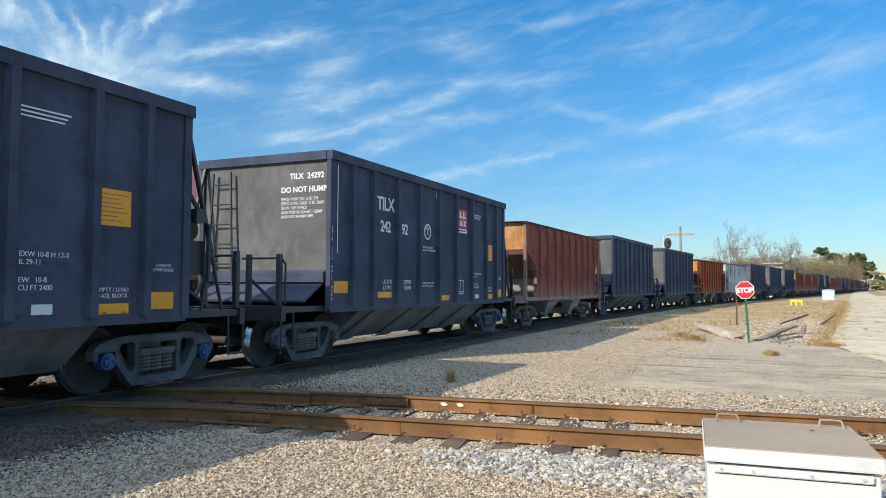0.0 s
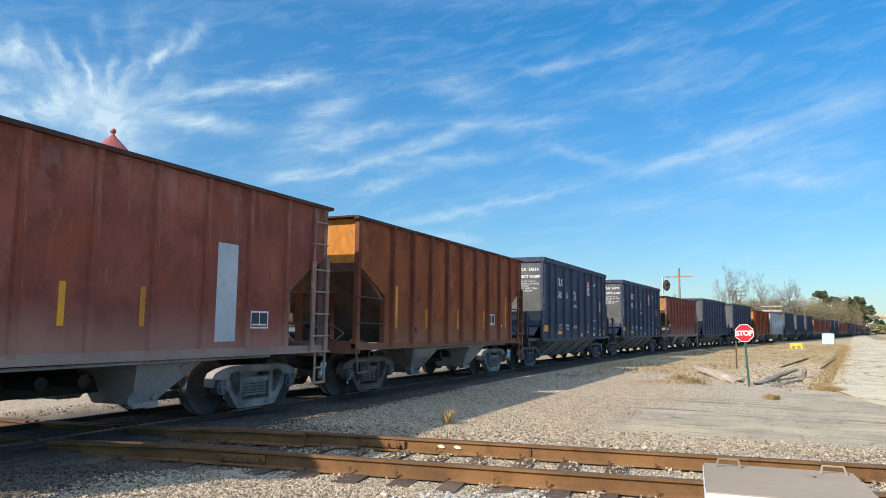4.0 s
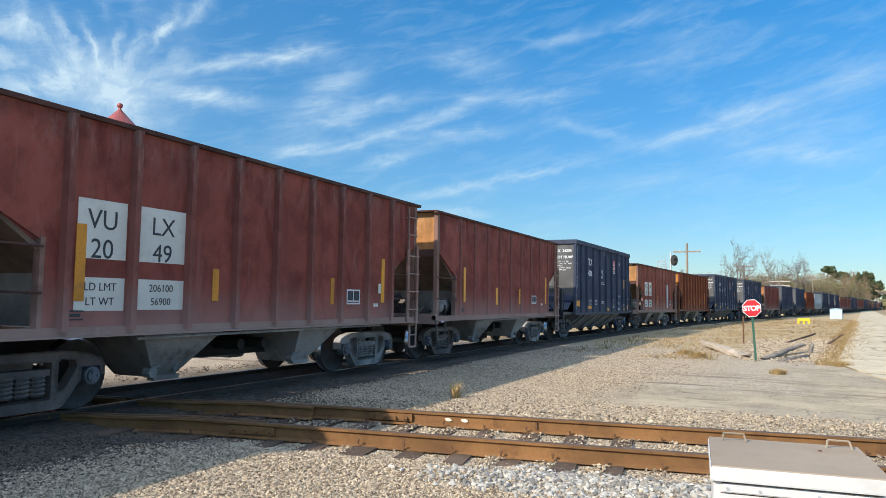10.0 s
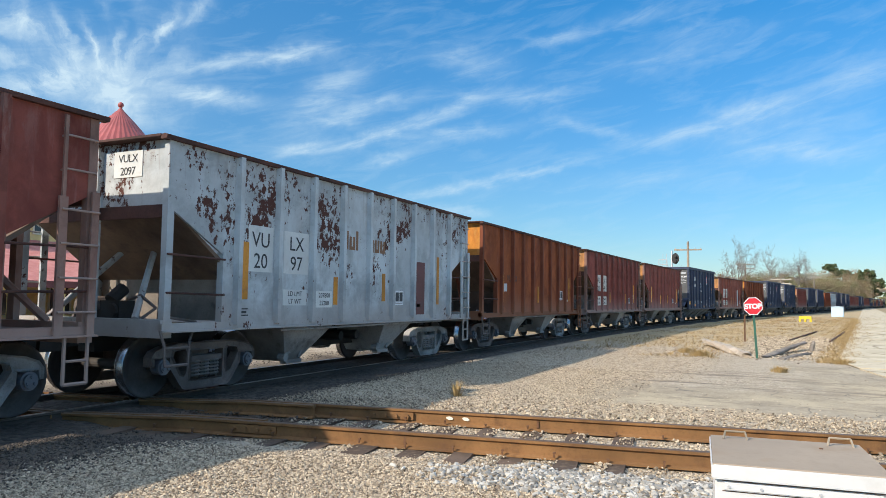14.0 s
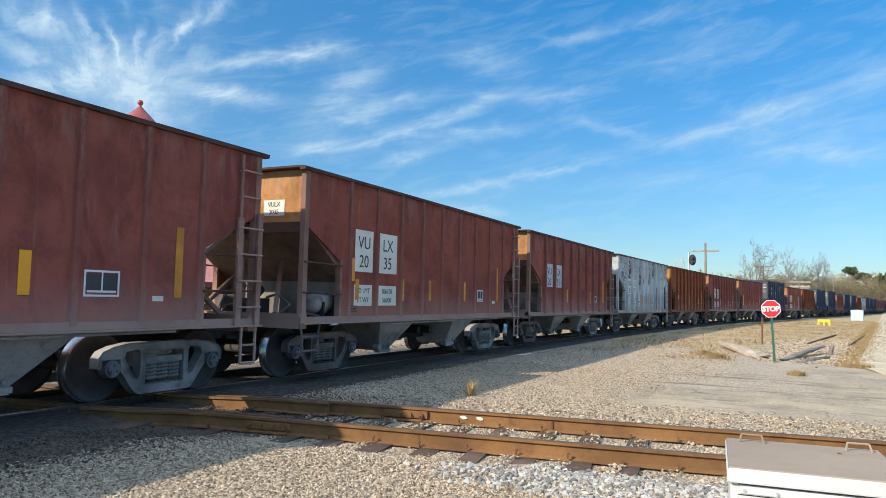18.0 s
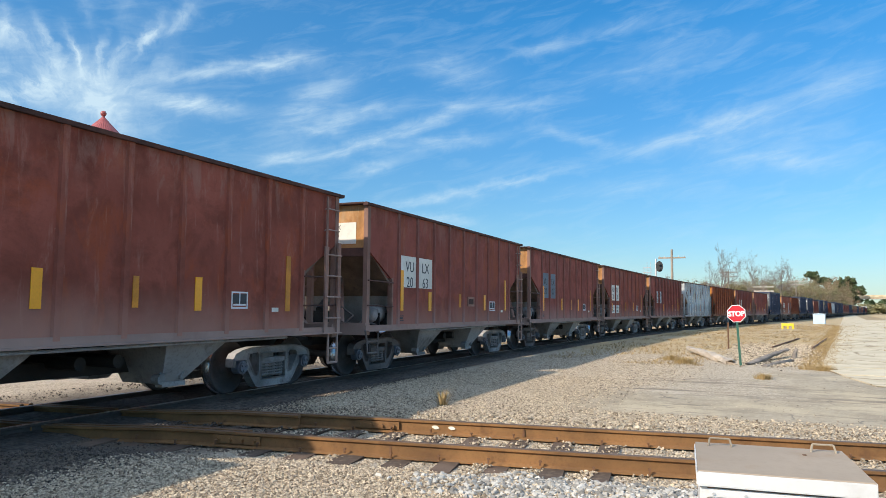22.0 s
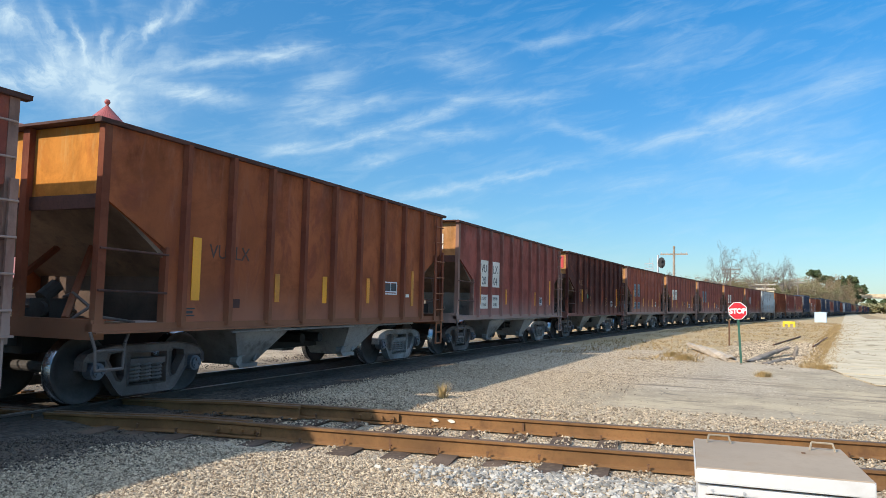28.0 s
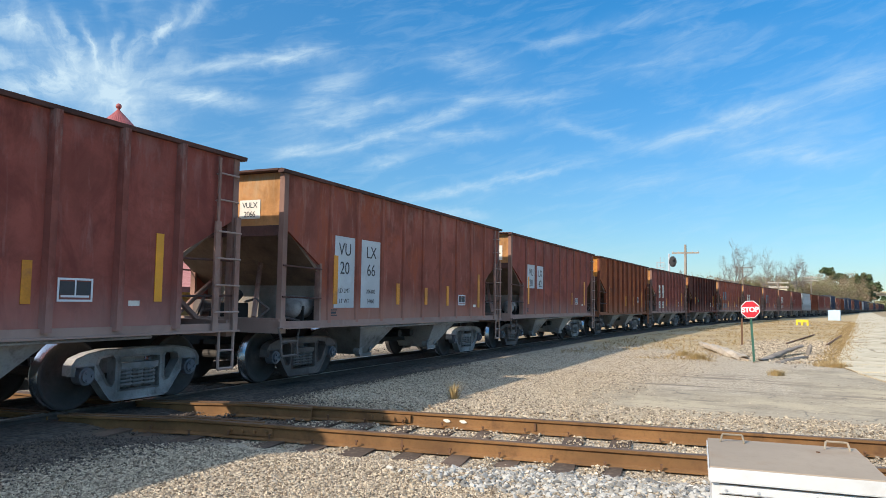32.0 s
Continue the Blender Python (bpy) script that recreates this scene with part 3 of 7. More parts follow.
def bed_material():
    m, nt, b = material("shaded_ballast", 0.95)
    n = Nodes(nt, world_space=True)
    vor = nt.nodes.new("ShaderNodeTexVoronoi")
    vor.inputs["Scale"].default_value = 17
    n.link(n.co, vor.inputs["Vector"])
    cell = nt.nodes.new("ShaderNodeSeparateColor")
    n.link(vor.outputs["Color"], cell.inputs[0])
    # Near-black stone colours carry the deep shade beneath the cars.
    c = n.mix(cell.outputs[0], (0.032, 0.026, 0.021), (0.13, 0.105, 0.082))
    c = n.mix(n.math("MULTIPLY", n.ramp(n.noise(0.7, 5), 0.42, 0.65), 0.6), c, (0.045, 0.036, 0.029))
    n.link(c, b.inputs["Base Color"])
    n.bump(b, n.math("MULTIPLY", vor.outputs["Distance"], -1.0), 0.8, 0.04)
    return m


M_BED = bed_material()


def concrete_material():
    """Old cream concrete: blotched, cracked, with brown dirt in the cracks."""
    m, nt, b = material("pale_concrete", 0.95)
    n = Nodes(nt, world_space=True)
    mid, fine = n.noise(0.6, 6, 0.65), n.noise(11, 6, 0.7)
    c = n.mix(n.ramp(mid, 0.35, 0.68), (0.50, 0.41, 0.27), (0.66, 0.56, 0.39))
    c = n.mix(n.math("MULTIPLY", n.ramp(fine, 0.45, 0.75), 0.4), c, (0.50, 0.41, 0.27))
    c = n.mix(n.math("MULTIPLY", n.random(), 0.22), c, (0.50, 0.44, 0.33))
    c = n.mix(n.math("MULTIPLY", n.ramp(n.noise(0.9, 7, 0.72), 0.56, 0.68), 0.6), c, (0.36, 0.27, 0.15))
    vor = nt.nodes.new("ShaderNodeTexVoronoi")
    vor.feature = "DISTANCE_TO_EDGE"
    vor.inputs["Scale"].default_value = 0.42
    wob = nt.nodes.new("ShaderNodeVectorMath")
    wob.operation = "ADD"
    wobble = nt.nodes.new("ShaderNodeTexNoise")
    wobble.inputs["Scale"].default_value, wobble.inputs["Detail"].default_value = 1.3, 6
    n.link(n.co, wobble.inputs["Vector"])
    n.link(n.co, wob.inputs[0])
    n.link(wobble.outputs["Color"], wob.inputs[1])
    n.link(wob.outputs[0], vor.inputs["Vector"])
    crack = n.math("MULTIPLY", n.ramp(vor.outputs["Distance"], 0.035, 0.008), n.ramp(n.noise(0.35, 3), 0.42, 0.55))
    c = n.mix(n.math("MULTIPLY", crack, 0.85), c, (0.20, 0.145, 0.075))
    n.link(c, b.inputs["Base Color"])
    n.bump(b, fine, 0.3, 0.01)
    return m


M_CONCRETE = concrete_material()

# ---- mesh helpers ----
def box(bm, x0, x1, y0, y1, z0, z1):
    v = [bm.verts.new((x, y, z)) for x in (x0, x1) for y in (y0, y1) for z in (z0, z1)]
    for f in ((0, 1, 3, 2), (4, 6, 7, 5), (0, 4, 5, 1), (2, 3, 7, 6), (0, 2, 6, 4), (1, 5, 7, 3)):
        bm.faces.new([v[i] for i in f])


def prism(bm, pts, axis, a, b):
    """A polygon extruded along an axis. pts are (x, z) for axis 'y', (y, z) for 'x', (x, y) for 'z'."""
    def at(p, h):
        return {"y": (p[0], h, p[1]), "x": (h, p[0], p[1]), "z": (p[0], p[1], h)}[axis]
    lo, hi = [bm.verts.new(at(p, a)) for p in pts], [bm.verts.new(at(p, b)) for p in pts]
    n = len(pts)
    for i in range(n):
        bm.faces.new((lo[i], lo[(i + 1) % n], hi[(i + 1) % n], hi[i]))
    bm.faces.new(lo[::-1])
    bm.faces.new(hi)


def rod(bm, p0, p1, r, seg=8, r1=None):
    p0, p1 = Vector(p0), Vector(p1)
    d = (p1 - p0).normalized()
    a = d.orthogonal().normalized()
    b = d.cross(a)
    r1 = r if r1 is None else r1
    ring = [[bm.verts.new(p + (a * math.cos(2 * math.pi * i / seg) + b * math.sin(2 * math.pi * i / seg)) * rr) for i in range(seg)]
            for p, rr in ((p0, r), (p1, r1))]
    for i in range(seg):
        bm.faces.new((ring[0][i], ring[0][(i + 1) % seg], ring[1][(i + 1) % seg], ring[1][i]))
    bm.faces.new(ring[0][::-1])
    bm.faces.new(ring[1])


def pipe(bm, pts, r, seg=6):
    for a, b in zip(pts, pts[1:]):
        rod(bm, a, b, r, seg)


def bar_xz(bm, p0, p1, w, y0, y1):
    """A straight bar in the xz plane, w wide, between y0 and y1."""
    a, b = Vector((p0[0], p0[1])), Vector((p1[0], p1[1]))
    n = Vector((-(b - a).y, (b - a).x)).normalized() * w / 2
    prism(bm, [tuple(a + n), tuple(a - n), tuple(b - n), tuple(b + n)], "y", y0, y1)


def lathe(bm, profile, seg, mats=None):
    """Rings (y, r) turned about the y axis."""
    rings = [[bm.verts.new((r * math.sin(2 * math.pi * i / seg), y, r * math.cos(2 * math.pi * i / seg))) for i in range(seg)] for y, r in profile]
    for k, (a, b) in enumerate(zip(rings, rings[1:])):
        for i in range(seg):
            f = bm.faces.new((a[i], a[(i + 1) % seg], b[(i + 1) % seg], b[i]))
            f.smooth = True
            if mats:
                f.material_index = mats[k]
    bm.faces.new(rings[0])
    bm.faces.new(rings[-1][::-1])


MESHES = {}


def finish(bm, name, *mats):
    bmesh.ops.recalc_face_normals(bm, faces=bm.faces)
    me = bpy.data.meshes.new(name)
    bm.to_mesh(me)
    bm.free()
    for m in mats:
        me.materials.append(m)
    return me


def shared(key, build, *mats):
    """A mesh built once for each key and set of materials."""
    full = (key, tuple(m.name for m in mats))
    if full not in MESHES:
        bm = bmesh.new()
        build(bm)
        MESHES[full] = finish(bm, key, *mats)
    return MESHES[full]


def part(name, source, mat, parent, label="", m=None):
    """Links a bmesh or a mesh as one mesh object under a thing or a part."""
    me = source if isinstance(source, bpy.types.Mesh) else finish(source, name, mat)
    ob = new(name, me)
    ob.parent = parent
    if m is not None:
        ob.matrix_basis = m
    if label:
        tagged(ob, label)
    return ob


def thing(name, label, category, group="", kind="", m=None):
    ob = new(name)
    ob.empty_display_size = 0.2
    if m is not None:
        ob.matrix_basis = m
    return tagged(ob, label, category, group, kind)


def solo(name, source, mat, label, category, group="", kind="", m=None):
    """A thing of one mesh."""
    me = source if isinstance(source, bpy.types.Mesh) else finish(source, name, mat)
    ob = new(name, me)
    if m is not None:
        ob.matrix_basis = m
    return tagged(ob, label, category, group, kind)


def made(build):
    bm = bmesh.new()
    build(bm)
    return bm


def text_mesh(body, size, mat, align="CENTER", spacing=1.0, bold=0.0):
    key = ("text", body, size, align, spacing, bold, mat.name)
    if key not in MESHES:
        cu = bpy.data.curves.new("lettering", "FONT")
        cu.body, cu.size, cu.align_x, cu.space_character, cu.offset = body, size, align, spacing, bold
        cu.extrude = 0.0015
        cu.resolution_u = 3
        ob = bpy.data.objects.new("lettering", cu)
        scene.collection.objects.link(ob)
        me = bpy.data.meshes.new_from_object(ob.evaluated_get(bpy.context.evaluated_depsgraph_get()))
        bpy.data.objects.remove(ob)
        me.materials.clear()
        me.materials.append(mat)
        MESHES[key] = me
    return MESHES[key]


def text_on_side(name, body, size, mat, parent, x, y, z, **kw):
    return part(name, text_mesh(body, size, mat, **kw), mat, parent, m=pose(x, y, z, 90, 0, 0))


def text_on_end(name, body, size, mat, parent, x, y, z, **kw):
    return part(name, text_mesh(body, size, mat, **kw), mat, parent, m=pose(x, y, z, 90, 0, -90))


# ---- the tracks ----
TRACK_Y = 9.13
CURVE_START, CURVE_RADIUS, CURVE_TURN = 20.6, 377.0, 0.1415


def track_at(s):
    """The train's track: straight along x, then a gentle curve to the right, then straight. Place and heading."""
    if s < CURVE_START:
        return Vector((s, TRACK_Y, 0)), 0.0
    a = (s - CURVE_START) / CURVE_RADIUS
    e = 0.0
    if a > CURVE_TURN:
        e = s - CURVE_START - CURVE_RADIUS * CURVE_TURN
        a = CURVE_TURN
    p = Vector((CURVE_START + CURVE_RADIUS * math.sin(a), TRACK_Y - CURVE_RADIUS * (1 - math.cos(a)), 0))
    return p + Vector((math.cos(a), -math.sin(a), 0)) * e, -a


CROSS_Z = 0.06


def cross_at(y):
    """The crossing track: x at a given y."""
    return 7.82 - 0.15 * (y - 2.9)


CROSS_TURN = math.atan(0.15)


def smooth(a, b, v):
    v = min(1.0, max(0.0, (v - a) / (b - a)))
    return v * v * (3 - 2 * v)


def ground_z(x, y):
    """Height of the ground: almost level with the rail heads, with a trough along either track."""
    z = -0.035 + 0.012 * noise.noise((x * 0.5, y * 0.5, 0))
    off = abs((x - cross_at(y)) * math.cos(CROSS_TURN))
    z -= 0.10 * (1 - smooth(1.0, 2.0, off)) * (1 - smooth(10, 14, y) * 0.0)
    main = abs(y - track_at(x)[0].y)
    return min(z, -0.035 - 0.10 * (1 - smooth(1.5, 2.3, main)))


RAIL_PROFILE = [(-0.07, -0.175), (0.07, -0.175), (0.07, -0.163), (0.012, -0.145), (0.010, -0.045), (0.036, -0.032), (0.037, -0.006),
                (0.028, 0.0), (-0.028, 0.0), (-0.037, -0.006), (-0.036, -0.032), (-0.010, -0.045), (-0.012, -0.145), (-0.07, -0.163)]
HEAD_FACES = (6, 7, 8)


def rail_mesh(bm, path, head=True):
    """A rail swept along (place, heading) pairs."""
    rings = []
    for p, h in path:
        n = Vector((-math.sin(h), math.cos(h), 0))
        rings.append([bm.verts.new(p + n * a + Vector((0, 0, b))) for a, b in RAIL_PROFILE])
    k = len(RAIL_PROFILE)
    for a, b in zip(rings, rings[1:]):
        for i in range(k):
            f = bm.faces.new((a[i], a[(i + 1) % k], b[(i + 1) % k], b[i]))
            if i in HEAD_FACES:
                f.material_index = 1
    bm.faces.new(rings[0])
    bm.faces.new(rings[-1][::-1])


def offset_path(path, d):
    return [(p + Vector((-math.sin(h), math.cos(h), 0)) * d, h) for p, h in path]


MAIN_S = [-260, -120, -40, 0, 10, 20] + [22 + 4 * i for i in range(16)] + [100, 200, 350, 600, 900]
MAIN_PATH = [track_at(s) for s in MAIN_S]
CROSS_H = math.pi / 2 + CROSS_TURN


def bed_mesh(bm, path, top, half, skirt, low):
    prev = None
    for p, h in path:
        n = Vector((-math.sin(h), math.cos(h), 0))
        z = -0.16
        row = [bm.verts.new(p + n * a + Vector((0, 0, b))) for a, b in ((-skirt, z), (-half, top), (half, top), (skirt, z))]
        if prev:
            for i in range(3):
                bm.faces.new((prev[i], prev[i + 1], row[i + 1], row[i]))
        prev = row


def build_ground():
    bm = bmesh.new()
    xs = [-900, -300, -100, -40, -15] + [-10 + 0.5 * i for i in range(121)] + [55, 65, 80, 100, 130, 180, 260, 400, 700, 1500, 3500]
    ys = [-3000, -1000, -300, -100, -50, -25] + [-15 + 0.5 * i for i in range(61)] + [18, 22, 30, 45, 70, 120, 250, 600, 1500, 3000]
    grid = [[bm.verts.new((x, y, ground_z(x, y) if -60 < y < 60 and -60 < x < 120 else -0.14)) for y in ys] for x in xs]
    for i in range(len(xs) - 1):
        for j in range(len(ys) - 1):
            f = bm.faces.new((grid[i][j], grid[i + 1][j], grid[i + 1][j + 1], grid[i][j + 1]))
            f.smooth = True
    solo("ground", bm, M_GROUND, "tan gravel and packed dirt ground with dry grass beyond", "ground", kind="structure")


build_ground()
fine_main = [track_at(s) for s in range(-260, 900, 6)]
solo("track_bed", made(lambda bm: bed_mesh(bm, fine_main, -0.085, 1.35, 1.9, 0.0)), M_BED, "grey-brown ballast bed darkened for the shade under the train", "track bed", kind="structure")
GAUGE = 0.7525
for side in (-1, 1):
    solo("rail", finish(made(lambda bm: rail_mesh(bm, offset_path(fine_main, side * GAUGE))), "rail", M_MAIN_RAIL, M_RAIL_TOP), None,
         "rusty steel rail with a polished head under the train", "rail", "rails of the train's track", "structure")
diamond_x = cross_at(TRACK_Y)


def cross_rail(off, y0, y1):
    path = [(Vector((cross_at(y), y, CROSS_Z * (1 - smooth(6.5, 8.0, y) + smooth(10.3, 12, y)))), CROSS_H) for y in (y0, min(y1, 6.5), min(y1, 7.25), y1) if y <= y1 and y0 < 6.4 or y in (y0, y1)]
    return finish(made(lambda bm: rail_mesh(bm, offset_path(path, off))), "rail", M_RAIL_SIDE, M_RAIL_HEAD_WORN)


for side in (-1, 1):
    # each rail is cut where the flanges of the other track pass
    stops = (-60, TRACK_Y - GAUGE - 0.09, TRACK_Y - GAUGE + 0.09, TRACK_Y + GAUGE - 0.09, TRACK_Y + GAUGE + 0.09, 120)
    for a, b in zip(stops[::2], stops[1::2]):
        solo("rail", cross_rail(side * GAUGE, a, b), None, "thick rust-brown rail with a dull worn head", "rail", "rails of the crossing track", "structure")
    solo("guard_rail", cross_rail(side * (GAUGE - 0.14), TRACK_Y - 3.6, TRACK_Y - GAUGE - 0.12), None, "dark guard rail inside the crossing", "guard rail", "guard rails of the crossing", "structure")
    solo("guard_rail", cross_rail(side * (GAUGE - 0.14), TRACK_Y + GAUGE + 0.12, TRACK_Y + 3.6), None, "dark guard rail inside the crossing", "guard rail", "guard rails of the crossing", "structure")
    solo("guard_rail", cross_rail(side * (GAUGE - 0.14), TRACK_Y - GAUGE + 0.12, TRACK_Y + GAUGE - 0.12), None, "short guard rail between the crossing rails", "guard rail", "guard rails of the crossing", "structure")


def tie_build(bm):
    box(bm, -0.11, 0.11, -1.3, 1.3, -0.33, -0.162)
    for v in bm.verts:
        v.co += Vector((random.uniform(-0.012, 0.012), random.uniform(-0.03, 0.03), random.uniform(-0.008, 0.004)))


def short_tie_build(bm):
    box(bm, -0.11, 0.11, -1.36, 1.36, -0.33, -0.160)
    for v in bm.verts:
        v.co += Vector((random.uniform(-0.03, 0.03), random.uniform(-0.16, 0.14), random.uniform(-0.012, 0.004)))


SHORT_TIES = [shared("short_tie%d" % i, short_tie_build, M_TIE) for i in range(6)]
TIE_MESHES = [shared("tie%d" % i, tie_build, M_TIE) for i in range(5)]
y = -14.0
while y < 16.0:
    if abs(y - TRACK_Y) > 1.6:
        solo("tie", SHORT_TIES[random.randrange(6)], None, "dark weathered wooden railway tie set in gravel", "railway tie", "ties of the crossing track", "structure",
             pose(cross_at(y), y, CROSS_Z + random.uniform(-0.025, 0.0) - (0.05 if y < 1.4 else 0.0), 0, 0, math.degrees(CROSS_TURN) + 90 + 180 * random.randrange(2) + random.uniform(-2.5, 2.5)))
    y += 0.52

# ---- the train ----
WHEEL_R = 0.457


def wheelset_build(bm):
    rod(bm, (0, -0.98, 0), (0, 0.98, 0), 0.075, 12)
    for s in (-1, 1):
        prof = [(s * 0.685, 0.10), (s * 0.685, 0.14), (s * 0.715, 0.20), (s * 0.705, 0.37), (s * 0.682, 0.41), (s * 0.680, 0.478), (s * 0.700, 0.483),
                (s * 0.715, 0.459), (s * 0.815, 0.452), (s * 0.820, 0.41), (s * 0.790, 0.385), (s * 0.765, 0.30), (s * 0.785, 0.19), (s * 0.845, 0.155), (s * 0.850, 0.09)]
        lathe(bm, prof, 40, [0, 0, 0, 0, 0, 1, 1, 1, 0, 0, 0, 0, 0, 0])
        start = len(bm.faces)
        rod(bm, (0, s * 0.98, 0), (0, s * 1.13, 0), 0.115, 16)
        rod(bm, (0, s * 1.13, 0), (0, s * 1.165, 0), 0.085, 16)
        for k in range(3):
            a = 2 * math.pi * k / 3
            rod(bm, (0.052 * math.cos(a), s * 1.16, 0.052 * math.sin(a)), (0.052 * math.cos(a), s * 1.185, 0.052 * math.sin(a)), 0.022, 6)
        bm.faces.ensure_lookup_table()
        for f in bm.faces[start:]:
            f.material_index = 2


HALF_OUTLINE = [(0.60, 0.785), (0.86, 0.745), (1.03, 0.685), (1.095, 0.60), (1.10, 0.47), (1.04, 0.46), (1.025, 0.575), (0.755, 0.575), (0.745, 0.42), (0.70, 0.365),
                (0.585, 0.21), (0.50, 0.115), (0.43, 0.085)]
FRAME_OUTLINE = HALF_OUTLINE + [(-x, z) for x, z in HALF_OUTLINE[::-1]]
FRAME_WINDOWS = [[(k * a, b) for a, b in ((0.69, 0.585), (0.665, 0.665), (0.46, 0.690), (0.425, 0.65), (0.425, 0.36), (0.46, 0.30), (0.52, 0.32))] for k in (-1, 1)] + [[(-0.335, 0.225), (-0.335, 0.66), (0.335, 0.66), (0.335, 0.225)]]


def sideframe_build(s):
    """A cast frame: one outline with two side windows and the spring opening cut through it, and a raised rim on the outer face."""
    def build(bm):
        edges = []
        for loop in [FRAME_OUTLINE] + FRAME_WINDOWS:
            v = [bm.verts.new((x, s * 0.94, z)) for x, z in loop]
            edges += [bm.edges.new((v[i], v[(i + 1) % len(v)])) for i in range(len(v))]
        bmesh.ops.triangle_fill(bm, use_beauty=True, use_dissolve=False, edges=edges)
        out = bmesh.ops.extrude_face_region(bm, geom=bm.faces[:])
        bmesh.ops.translate(bm, vec=(0, s * 0.16, 0), verts=[g for g in out["geom"] if isinstance(g, bmesh.types.BMVert)])
        bmesh.ops.recalc_face_normals(bm, faces=bm.faces)
        cap = [f for f in bm.faces if all(abs(abs(v.co.y) - 1.10) < 1e-4 for v in f.verts)]
        bmesh.ops.inset_region(bm, faces=cap, thickness=0.022, depth=-0.03, use_even_offset=True, use_boundary=True)
    return build


def coil_build(bm):
    """One coil spring, a single wire wound up."""
    turns, seg, ring = 5, 9, 4
    prev = None
    for i in range(turns * seg + 1):
        a = 2 * math.pi * i / seg
        c, r = Vector((0.078 * math.cos(a), 0.078 * math.sin(a), 0.25 + 0.25 * i / (turns * seg))), Vector((math.cos(a), math.sin(a), 0))
        row = [bm.verts.new(c + (r * math.cos(2 * math.pi * k / ring) + Vector((0, 0, 1)) * math.sin(2 * math.pi * k / ring)) * 0.024) for k in range(ring)]
        if prev:
            for k in range(ring):
                bm.faces.new((prev[k], prev[(k + 1) % ring], row[(k + 1) % ring], row[k]))
        prev = row


def bolster_build(bm):
    box(bm, -0.21, 0.21, -0.92, 0.92, 0.42, 0.66)
    for s in (-1, 1):
        box(bm, -0.32, 0.32, s * 0.92, s * 1.09, 0.50, 0.58)
    for k in (-1, 1):
        rod(bm, (k * 0.34, -0.75, 0.40), (k * 0.34, 0.75, 0.40), 0.05, 6)


def add_truck(car, x, mat, cap):
    tr = part("truck", shared("bolster", bolster_build, mat), mat, car, m=pose(x, 0, 0))
    for s in (-1, 1):
        part("sideframe", shared("sideframe%d" % s, sideframe_build(s), mat), mat, tr)
        for x in (-0.2, 0.0, 0.2):
            part("spring", shared("coil", coil_build, M_SPRING if mat is not M_TRUCK_GREY else mat), mat, tr, m=pose(x, s * 1.02, 0))
    for k in (-1, 1):
        part("wheelset", shared("wheelset", wheelset_build, M_WHEEL, M_TREAD, cap), None, tr, "steel wheelset with polished treads", m=pose(k * 0.889, 0, WHEEL_R))
    return tr


def coupler_build(k):
    def build(bm):
        box(bm, k * 0.0, k * 0.55, -0.07, 0.07, 0.76, 0.92)
        prism(bm, [(k * 0.45, -0.14), (k * 0.70, -0.12), (k * 0.72, 0.02), (k * 0.62, 0.05), (k * 0.62, 0.14), (k * 0.45, 0.14)], "z", 0.70, 0.98)
    return build


def add_ladder(parent, key, rails, rungs, rail_r, mat):
    """A ladder whose two side rails and each rung are pieces of it. rails and rungs are pairs of end points."""
    lad = part("ladder", shared(key + "_rail0", lambda bm: rod(bm, *rails[0], rail_r, 6), mat), mat, parent)
    for i, r in enumerate(rails[1:]):
        part("ladder_rail", shared("%s_rail%d" % (key, i + 1), lambda bm: rod(bm, *r, rail_r, 6), mat), mat, lad)
    for i, r in enumerate(rungs):
        part("rung", shared("%s_rung%d" % (key, i), lambda bm: rod(bm, *r, 0.015, 6), mat), mat, lad)
    return lad


BLACK_HALF, BLACK_OVER = 4.8, 1.83
BROWN_HALF, BROWN_OVER = 5.26, 0.53
BLACK_RIBS = [-4.05] + [-3.24 + 1.08 * i for i in range(7)] + [4.05]


